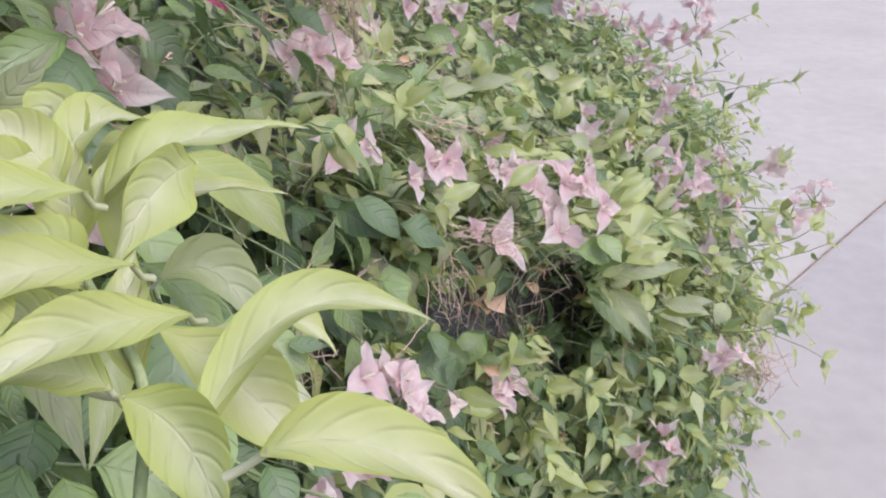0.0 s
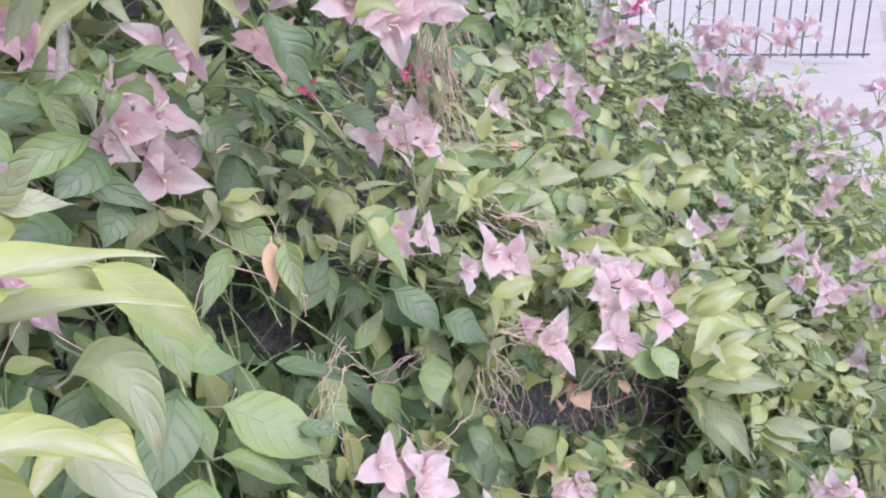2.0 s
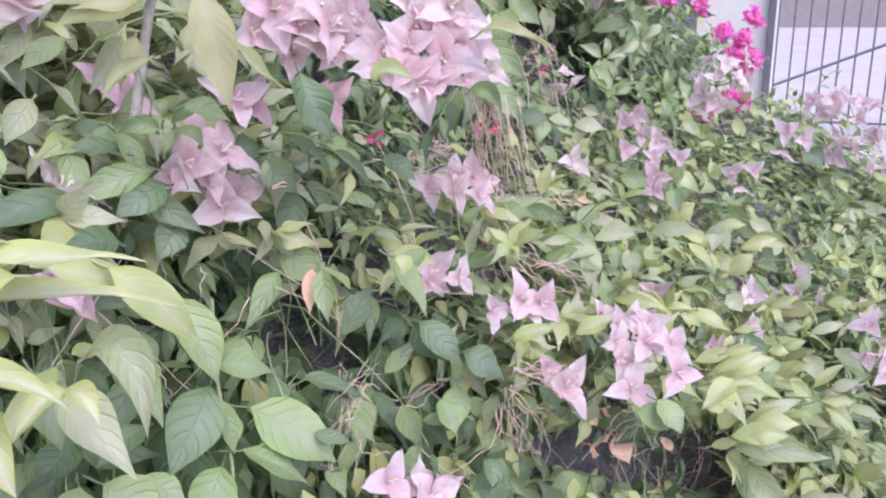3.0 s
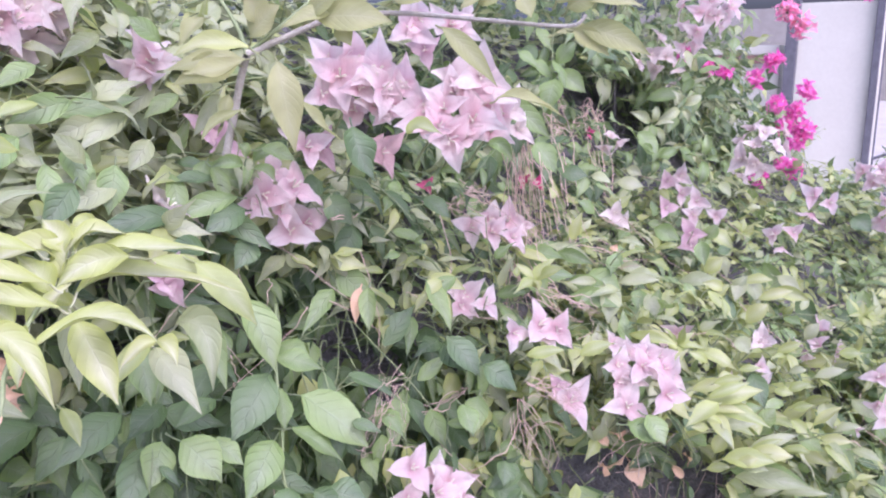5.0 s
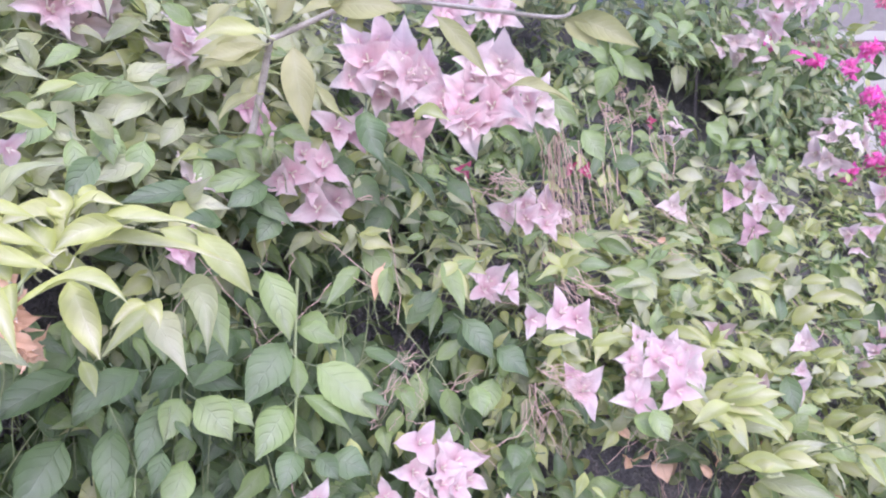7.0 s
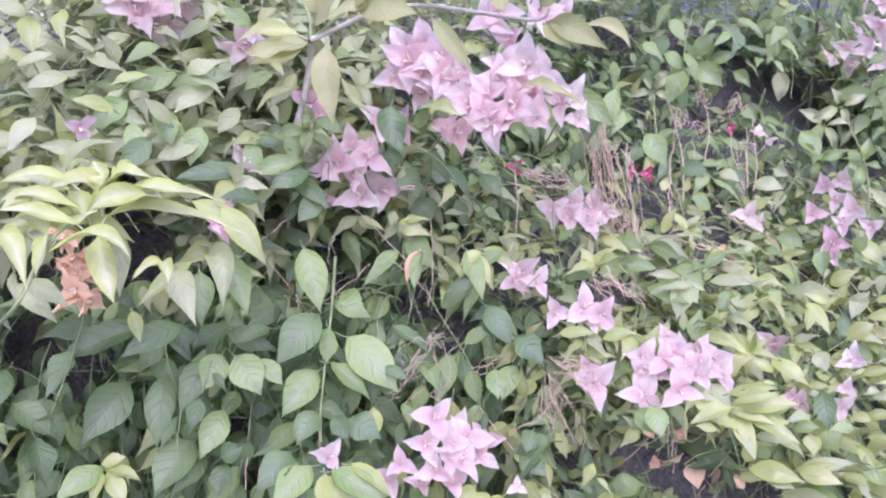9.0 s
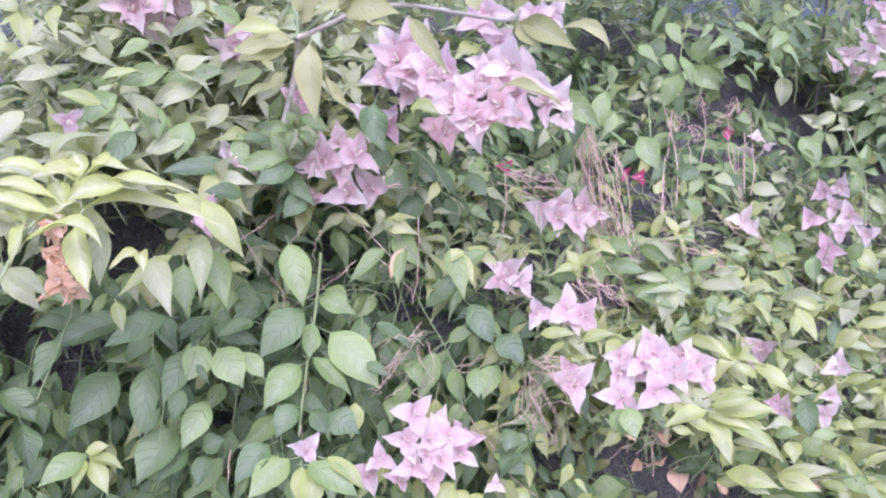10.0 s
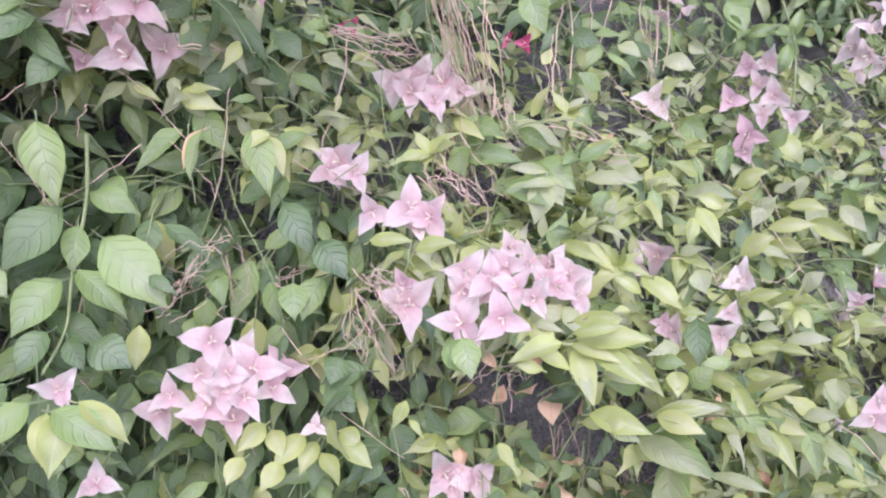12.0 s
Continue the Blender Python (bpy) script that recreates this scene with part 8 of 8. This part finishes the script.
leaf((0.122, 0.726, 0.895), (0.142, 0.730, 0.890), (0.158, 0.738, 0.878), 0.028, (0.506, -0.401, 0.763), LEAF_MID)
leaf((0.245, 1.008, 0.825), (0.261, 1.001, 0.818), (0.274, 0.998, 0.804), 0.016, (0.318, -0.565, 0.761), LEAF_YOUNG)
leaf((0.271, 1.018, 0.818), (0.288, 1.026, 0.836), (0.302, 1.038, 0.846), 0.016, (0.296, -0.571, 0.765), LEAF_YOUNG)
leaf((0.280, 1.024, 0.798), (0.301, 1.026, 0.803), (0.320, 1.032, 0.801), 0.016, (0.284, -0.567, 0.773), LEAF_YOUNG)
leaf((0.285, 1.025, 0.792), (0.308, 1.016, 0.783), (0.328, 1.013, 0.764), 0.016, (0.279, -0.565, 0.776), LEAF_YOUNG)
leaf((0.290, 1.074, 0.791), (0.307, 1.077, 0.802), (0.322, 1.084, 0.806), 0.016, (0.266, -0.584, 0.767), LEAF_PALE)
leaf((0.314, 1.077, 0.772), (0.335, 1.074, 0.771), (0.354, 1.075, 0.764), 0.016, (0.244, -0.581, 0.776), LEAF_PALE)
leaf((0.259, 1.065, 0.869), (0.280, 1.069, 0.880), (0.298, 1.078, 0.884), 0.015, (0.305, -0.610, 0.732), LEAF_PALE)
leaf((0.234, 1.123, 0.902), (0.243, 1.124, 0.918), (0.250, 1.129, 0.929), 0.019, (0.316, -0.637, 0.703), LEAF_PALE)
leaf((0.273, 1.174, 0.874), (0.290, 1.173, 0.878), (0.304, 1.177, 0.878), 0.018, (0.273, -0.648, 0.711), LEAF_YOUNG)
leaf((-0.005, 0.960, 0.983), (0.005, 0.945, 0.963), (0.008, 0.936, 0.936), 0.032, (0.530, -0.531, 0.661), LEAF_PALE)
leaf((0.009, 0.965, 0.981), (-0.001, 0.940, 0.981), (-0.017, 0.920, 0.974), 0.016, (0.521, -0.538, 0.662), LEAF_PALE)
leaf((-0.022, 1.042, 0.967), (0.008, 1.056, 0.974), (0.032, 1.076, 0.972), 0.020, (0.506, -0.558, 0.658), LEAF_PALE)
leaf((0.113, 1.236, 0.953), (0.113, 1.220, 0.938), (0.111, 1.210, 0.917), 0.026, (0.373, -0.658, 0.654), LEAF_PALE)
leaf((0.097, 1.305, 0.927), (0.123, 1.310, 0.934), (0.145, 1.320, 0.934), 0.021, (0.360, -0.662, 0.657), LEAF_YOUNG)
leaf((0.159, 1.251, 0.935), (0.189, 1.253, 0.933), (0.215, 1.261, 0.923), 0.023, (0.339, -0.667, 0.663), LEAF_YOUNG)
leaf((0.155, 1.168, 0.939), (0.180, 1.174, 0.951), (0.201, 1.187, 0.955), 0.018, (0.363, -0.645, 0.672), LEAF_YOUNG)
leaf((0.144, 1.349, 0.935), (0.166, 1.346, 0.926), (0.186, 1.349, 0.912), 0.024, (0.325, -0.686, 0.651), LEAF_PALE)
leaf((0.044, 1.267, 0.944), (0.058, 1.271, 0.959), (0.070, 1.279, 0.970), 0.025, (0.401, -0.645, 0.650), LEAF_YOUNG)
leaf((0.132, 1.056, 0.964), (0.138, 1.045, 0.954), (0.141, 1.039, 0.939), 0.017, (0.416, -0.612, 0.673), LEAF_YOUNG)
leaf((0.076, 1.020, 0.970), (0.092, 1.021, 0.966), (0.106, 1.025, 0.957), 0.020, (0.463, -0.581, 0.669), LEAF_YOUNG)
leaf((0.010, 1.050, 0.960), (0.014, 1.037, 0.948), (0.016, 1.029, 0.932), 0.025, (0.486, -0.569, 0.664), LEAF_MID)


def kept(entries, origin=(0, 0, 0)):
    """The leaves that neither cover a flower nor close an opening."""
    mid = np.array([a[0] + a[1] * a[3] * 0.5 for a in entries]) + np.array(origin)
    return [a for a, c in zip(entries, covers(mid) | covers(mid, PLACED)) if not c]


for cls, (nm, material) in enumerate((("mature_foliage", LEAF_DARK), ("green_foliage", LEAF_MID), ("young_foliage", LEAF_YOUNG), ("pale_foliage", LEAF_PALE))):
    q = kept(leaves[cls])
    leaf_mass(nm, [a[0] for a in q], [a[1] for a in q], [a[2] for a in q], [a[3] for a in q], material, hedge)
hidden = covers(np.array([q[0].mean(axis=0) for q in twigs]))
v, f = join([q for q, h in zip(twigs, hidden) if not h])
part_mesh("twig_mass", raw_mesh("twig_mass", v, f, STEM_GREEN), hedge, "thin green twigs", "stuff")


# ---- the taller bush behind, with bright magenta flowers ----
bush = thing("magenta_bougainvillea", "tall loose bougainvillea bush with bright magenta flowers, behind the hedge", "bush", (-0.45, 1.9, 0))
bush_leaves, bush_twigs = {0: [], 1: [], 3: []}, []


def bush_sprigs(n):
    r = np.random.default_rng(21)
    for _ in range(n):
        y = r.uniform(1.0, 2.45)
        if y < 1.65 and r.random() < 0.5:
            continue
        z = r.uniform(1.0, 1.95 - 0.12 * abs(y - 1.6))
        edge = -0.16 - 0.10 * (z - 1.2) + (0.10 * (1.3 - z) if y > 1.75 else 0.0) - 0.2 * max(0, y - 2.2)
        x = edge - abs(r.normal(0, 0.22))
        out = unit((0.8, -0.45, 0.3))
        p, d = np.array((x, y, z)), unit(out * 0.4 + r.normal(0, 0.7, 3) + np.array((0, 0, 0.1)))
        path, side = [p - d * 0.05, p.copy()], unit(np.cross(d, out) + 1e-3)
        for i in range(r.integers(4, 8)):
            d = unit(d + np.array((0, 0, -0.15)) + r.normal(0, 0.12, 3))
            p = p + d * 0.026
            path.append(p.copy())
            side = -side
            ld = unit(side * 0.9 + d * 0.5 + out * 0.3 + np.array((0, 0, -0.55)) + r.normal(0, 0.25, 3))
            lf = unit(out * 0.7 + np.array((0, 0, 0.75)) + r.normal(0, 0.3, 3))
            bush_leaves[(0, 0, 1, 1, 1, 3, 3)[r.integers(1, 7) if y > 1.7 else r.integers(0, 5)]].append((p - np.array((-0.45, 1.9, 0)), ld, lf, r.uniform(0.038, 0.066)))
        bush_twigs.append(tube(np.array(path) - np.array((-0.45, 1.9, 0)), 0.0012, 0.0007, 4))


bush_sprigs(560)
for cls, (nm, material) in {0: ("mature_foliage", LEAF_DARK), 1: ("green_foliage", LEAF_MID), 3: ("pale_foliage", LEAF_PALE)}.items():
    q = kept(bush_leaves[cls], (-0.45, 1.9, 0))
    leaf_mass(nm, [a[0] for a in q], [a[1] for a in q], [a[2] for a in q], [a[3] for a in q], material, bush)
hidden = covers(np.array([q[0].mean(axis=0) for q in bush_twigs]) + np.array((-0.45, 1.9, 0)))
v, f = join([q for q, h in zip(bush_twigs, hidden) if not h])
part_mesh("twig_mass", raw_mesh("twig_mass", v, f, STEM_GREEN), bush, "", "stuff")
for k in range(5):
    r = np.random.default_rng(60 + k)
    x, y = r.uniform(-0.15, 0.1), r.uniform(-0.7, 0.45)
    v, f = tube([(x * 0.5, y * 0.5, 0), (x * 0.7, y * 0.7, 0.6), (x * 0.8 + 0.03, y * 0.9, 1.1), (x, y, 1.6)], 0.009, 0.002, 7)
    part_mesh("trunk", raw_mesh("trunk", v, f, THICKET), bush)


dried = thing("dried_vine", "pinkish brown dried vine stems hanging in the hedge", "dry vine")

# withered leaves caught between the twigs inside the hedge
r = np.random.default_rng(91)
for y, z in zip(r.uniform(0.70, 1.12, 26), r.uniform(0.52, 0.84, 26)):
    nrm = face_normal(y, z)
    b = np.array((float(face_x(y, z)), y, z)) - nrm * r.uniform(0.07, 0.15)
    d = unit(r.normal(0, 1, 3) + np.array((0, 0, -0.6)))
    n = r.uniform(0.022, 0.04)
    leaf(b, b + d * n * 0.5 + nrm * 0.004, b + d * n, n * 0.5, nrm + r.normal(0, 0.3, 3), DRY, dried)


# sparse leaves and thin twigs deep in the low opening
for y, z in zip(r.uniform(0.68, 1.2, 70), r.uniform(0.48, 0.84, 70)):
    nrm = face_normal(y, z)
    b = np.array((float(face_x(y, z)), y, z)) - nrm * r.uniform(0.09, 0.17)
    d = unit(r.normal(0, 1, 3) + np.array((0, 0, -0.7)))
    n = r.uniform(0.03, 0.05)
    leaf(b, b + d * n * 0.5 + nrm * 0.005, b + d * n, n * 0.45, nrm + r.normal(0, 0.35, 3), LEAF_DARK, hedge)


# ---- dried stems hanging in the hedge ----


def dry_stem(points, radius, material=STEM_DRY):
    p = np.array(points, float)
    t = np.linspace(0, 1, 10)[:, None]
    line = (1 - t) ** 2 * p[0] + 2 * t * (1 - t) * p[1] + t ** 2 * p[2]
    r = np.random.default_rng(int(abs(p.sum()) * 1e5) % 100000)
    line[1:-1] += np.cumsum(r.normal(0, 0.0022, (8, 3)), axis=0)
    v, f = tube(line, radius, radius * 0.6, 5)
    return part_mesh("dry_stem", raw_mesh("dry_stem", v, f, material), dried)


def dry_bundle(start, end, count, spread0, spread1, bow, radius):
    """Several thin dead stems from about one place to another, each bowed its own way."""
    a, b = np.array(start, float), np.array(end, float)
    r = np.random.default_rng(int(abs(a.sum() + b.sum()) * 1e4))
    for _ in range(count):
        p, q = a + r.normal(0, spread0 * 0.6, 3), b + r.normal(0, spread1 * 0.6, 3)
        dry_stem((p, (p + q) / 2 + r.normal(0, bow, 3), q), radius)


def hooked_stalk(root, top, lean):
    """An upright dead stalk whose tip bends over, with dry scraps of its old flowers along the bend."""
    a, b = np.array(root, float), np.array(top, float)
    r = np.random.default_rng(int(abs(a.sum() * 7 + b.sum()) * 1e4) % 100000)
    dry_stem((a, (a + b) / 2 + r.normal(0, 0.008, 3), b), 0.0010)
    side = unit((0.45 * lean, 0.6 * lean, -0.25))
    tip = b + side * 0.022 + np.array((0, 0, -0.016))
    dry_stem((b, b + side * 0.012 + np.array((0, 0, 0.008)), tip), 0.0007)
    for k in range(9):
        p = b + (a - b) * 0.035 * k if k < 6 else b + (tip - b) * (k - 5) / 3
        q = p + r.normal(0, 0.006, 3) + np.array((0, 0, -0.008))
        dry_stem((p, (p + q) / 2 + r.normal(0, 0.003, 3), q), 0.0007)


# a hanging bundle, upright dead stalks and loose curls
dry_bundle((-0.102, 0.863, 1.198), (-0.142, 0.961, 1.018), 20, 0.018, 0.018, 0.012, 0.0006)
dry_bundle((-0.130, 0.925, 1.010), (-0.110, 0.930, 0.930), 16, 0.030, 0.034, 0.012, 0.0007)
for root, top, lean in (((-0.150, 1.130, 1.060), (-0.218, 1.157, 1.262), 0.5), ((-0.176, 1.205, 1.093), (-0.252, 1.283, 1.237), 0.4), ((-0.150, 1.100, 1.040), (-0.195, 1.150, 1.210), 0.9),
                        ((-0.161, 1.320, 1.065), (-0.206, 1.325, 1.230), -0.3), ((-0.155, 1.330, 1.060), (-0.200, 1.345, 1.205), 0.7), ((-0.165, 1.310, 1.070), (-0.212, 1.315, 1.195), -0.6), ((-0.160, 1.190, 1.080), (-0.225, 1.240, 1.180), 1.6)):
    hooked_stalk(root, top, lean)
dry_bundle((-0.150, 1.080, 1.090), (-0.110, 1.060, 1.000), 4, 0.020, 0.020, 0.014, 0.0005)
dry_bundle((-0.190, 1.325, 1.150), (-0.150, 1.310, 1.030), 4, 0.013, 0.016, 0.014, 0.0005)
dry_bundle((-0.161, 1.030, 1.039), (-0.122, 1.007, 0.986), 6, 0.018, 0.018, 0.013, 0.0007)
dry_bundle((-0.103, 0.737, 1.139), (-0.148, 0.865, 1.112), 8, 0.008, 0.008, 0.013, 0.0006)
dry_bundle((-0.031, 0.808, 1.000), (0.024, 0.827, 0.981), 8, 0.022, 0.022, 0.015, 0.0006)
dry_bundle((-0.128, 0.545, 0.869), (-0.124, 0.602, 0.897), 7, 0.018, 0.018, 0.022, 0.0004)
dry_bundle((-0.115, 0.613, 0.930), (-0.129, 0.571, 0.886), 6, 0.014, 0.014, 0.022, 0.0004)
dry_bundle((-0.007, 0.710, 0.901), (0.017, 0.750, 0.798), 5, 0.006, 0.008, 0.012, 0.0005)
dry_bundle((0.009, 0.723, 0.919), (0.061, 0.717, 0.916), 14, 0.015, 0.015, 0.014, 0.0005)
dry_bundle((-0.218, 0.620, 1.114), (-0.240, 0.690, 1.106), 2, 0.002, 0.004, 0.011, 0.0010)
dry_bundle((0.071, 0.826, 0.790), (0.128, 0.816, 0.834), 6, 0.024, 0.024, 0.015, 0.0005)
dry_bundle((-0.090, 1.057, 1.014), (-0.039, 1.120, 0.982), 5, 0.022, 0.022, 0.022, 0.0007)
dry_bundle((-0.013, 0.708, 0.873), (-0.013, 0.722, 0.826), 6, 0.012, 0.012, 0.012, 0.0005)
dry_bundle((-0.159, 0.643, 0.921), (-0.140, 0.643, 0.849), 6, 0.009, 0.009, 0.017, 0.0004)
dry_bundle((-0.130, 0.675, 0.871), (-0.079, 0.679, 0.909), 4, 0.009, 0.009, 0.018, 0.0007)
dry_bundle((-0.113, 0.919, 1.164), (-0.104, 0.967, 1.039), 8, 0.022, 0.028, 0.016, 0.0007)
dry_bundle((-0.199, 0.862, 1.099), (-0.186, 0.915, 1.096), 6, 0.021, 0.013, 0.013, 0.0007)
dry_bundle((0.040, 0.980, 0.700), (0.080, 0.940, 0.620), 7, 0.045, 0.045, 0.03, 0.0005)
dry_bundle((0.110, 1.120, 0.640), (0.090, 1.050, 0.560), 12, 0.045, 0.045, 0.03, 0.0007)
dry_bundle((0.080, 1.063, 0.624), (0.134, 1.036, 0.559), 10, 0.034, 0.027, 0.021, 0.0008)
dry_bundle((0.507, 1.263, 0.390), (0.573, 1.260, 0.420), 30, 0.053, 0.044, 0.055, 0.0010)
dry_bundle((0.513, 1.280, 0.513), (0.554, 1.191, 0.404), 10, 0.042, 0.034, 0.032, 0.0010)

# magenta flowers
flower_cluster((-0.223, 1.905, 1.317), 0.019, 12, (0.312, -0.927, 0.210), material=BRACT_MAGENTA, size=0.021, parent=bush)
flower_cluster((-0.164, 1.924, 1.283), 0.017, 9, (0.284, -0.932, 0.224), material=BRACT_MAGENTA, size=0.021, parent=bush)
flower_cluster((-0.131, 1.933, 1.272), 0.014, 9, (0.269, -0.936, 0.229), material=BRACT_MAGENTA, size=0.021, parent=bush)
flower_cluster((-0.025, 1.961, 1.294), 0.019, 12, (0.221, -0.950, 0.220), material=BRACT_MAGENTA, size=0.021, parent=bush)
flower_cluster((-0.062, 1.952, 1.257), 0.017, 12, (0.237, -0.943, 0.236), material=BRACT_MAGENTA, size=0.021, parent=bush)
flower_cluster((-0.005, 1.963, 1.407), 0.025, 15, (0.214, -0.962, 0.170), material=BRACT_ROSE, size=0.021, parent=bush)
flower_cluster((0.027, 1.971, 1.375), 0.025, 15, (0.199, -0.963, 0.184), material=BRACT_ROSE, size=0.021, parent=bush)
flower_cluster((-0.013, 1.961, 1.200), 0.019, 12, (0.214, -0.942, 0.260), material=BRACT_MAGENTA, size=0.021, parent=bush)
flower_cluster((0.051, 1.976, 1.229), 0.019, 12, (0.185, -0.951, 0.248), material=BRACT_MAGENTA, size=0.021, parent=bush)
flower_cluster((0.031, 1.970, 1.185), 0.019, 12, (0.193, -0.944, 0.267), material=BRACT_MAGENTA, size=0.021, parent=bush)
flower_cluster((0.016, 1.965, 1.151), 0.021, 12, (0.199, -0.939, 0.281), material=BRACT_MAGENTA, size=0.021, parent=bush)
flower_cluster((0.054, 1.972, 1.139), 0.021, 15, (0.182, -0.941, 0.286), material=BRACT_MAGENTA, size=0.021, parent=bush)
flower_cluster((0.038, 1.966, 1.111), 0.019, 12, (0.189, -0.936, 0.298), material=BRACT_MAGENTA, size=0.021, parent=bush)
flower_cluster((0.038, 1.960, 1.051), 0.019, 12, (0.188, -0.928, 0.323), material=BRACT_MAGENTA, size=0.021, parent=bush)
flower_cluster((0.013, 1.955, 1.056), 0.015, 9, (0.199, -0.926, 0.320), material=BRACT_MAGENTA, size=0.021, parent=bush)
flower_cluster((-0.028, 1.942, 1.027), 0.017, 9, (0.216, -0.918, 0.333), material=BRACT_MAGENTA, size=0.021, parent=bush)
flower_cluster((0.160, 1.991, 1.446), 0.017, 12, (0.139, -0.979, 0.152), material=BRACT_MAGENTA, size=0.021, parent=bush)
flower_cluster((-0.185, 1.061, 1.107), 0.015, 2, (0.627, -0.700, 0.343), material=BRACT_RED, size=0.020, parent=bush)
flower_cluster((-0.196, 1.281, 1.170), 0.011, 1, (0.571, -0.767, 0.293), material=BRACT_RED, size=0.020, parent=bush)
flower_cluster((-0.235, 0.839, 1.128), 0.007, 1, (0.269, -0.897, 0.350), material=BRACT_RED, size=0.020, parent=bush)

# thin bare twigs between the leaves
r = np.random.default_rng(77)
for y, z in zip(r.uniform(0.4, 1.5, 45), r.uniform(0.6, 1.15, 45)):
    p = np.array((float(face_x(y, z)) - 0.035, y, z))
    q = p + np.array((0, 0.6, 0)) * r.normal(0, 0.12) + np.array((0, 0, -1)) * r.uniform(-0.05, 0.14)
    q[0] = float(face_x(q[1], q[2])) - 0.02
    dry_stem((p, (p + q) / 2 + np.array((0.02, 0, 0)) + r.normal(0, 0.02, 3), q), r.uniform(0.0005, 0.0008))
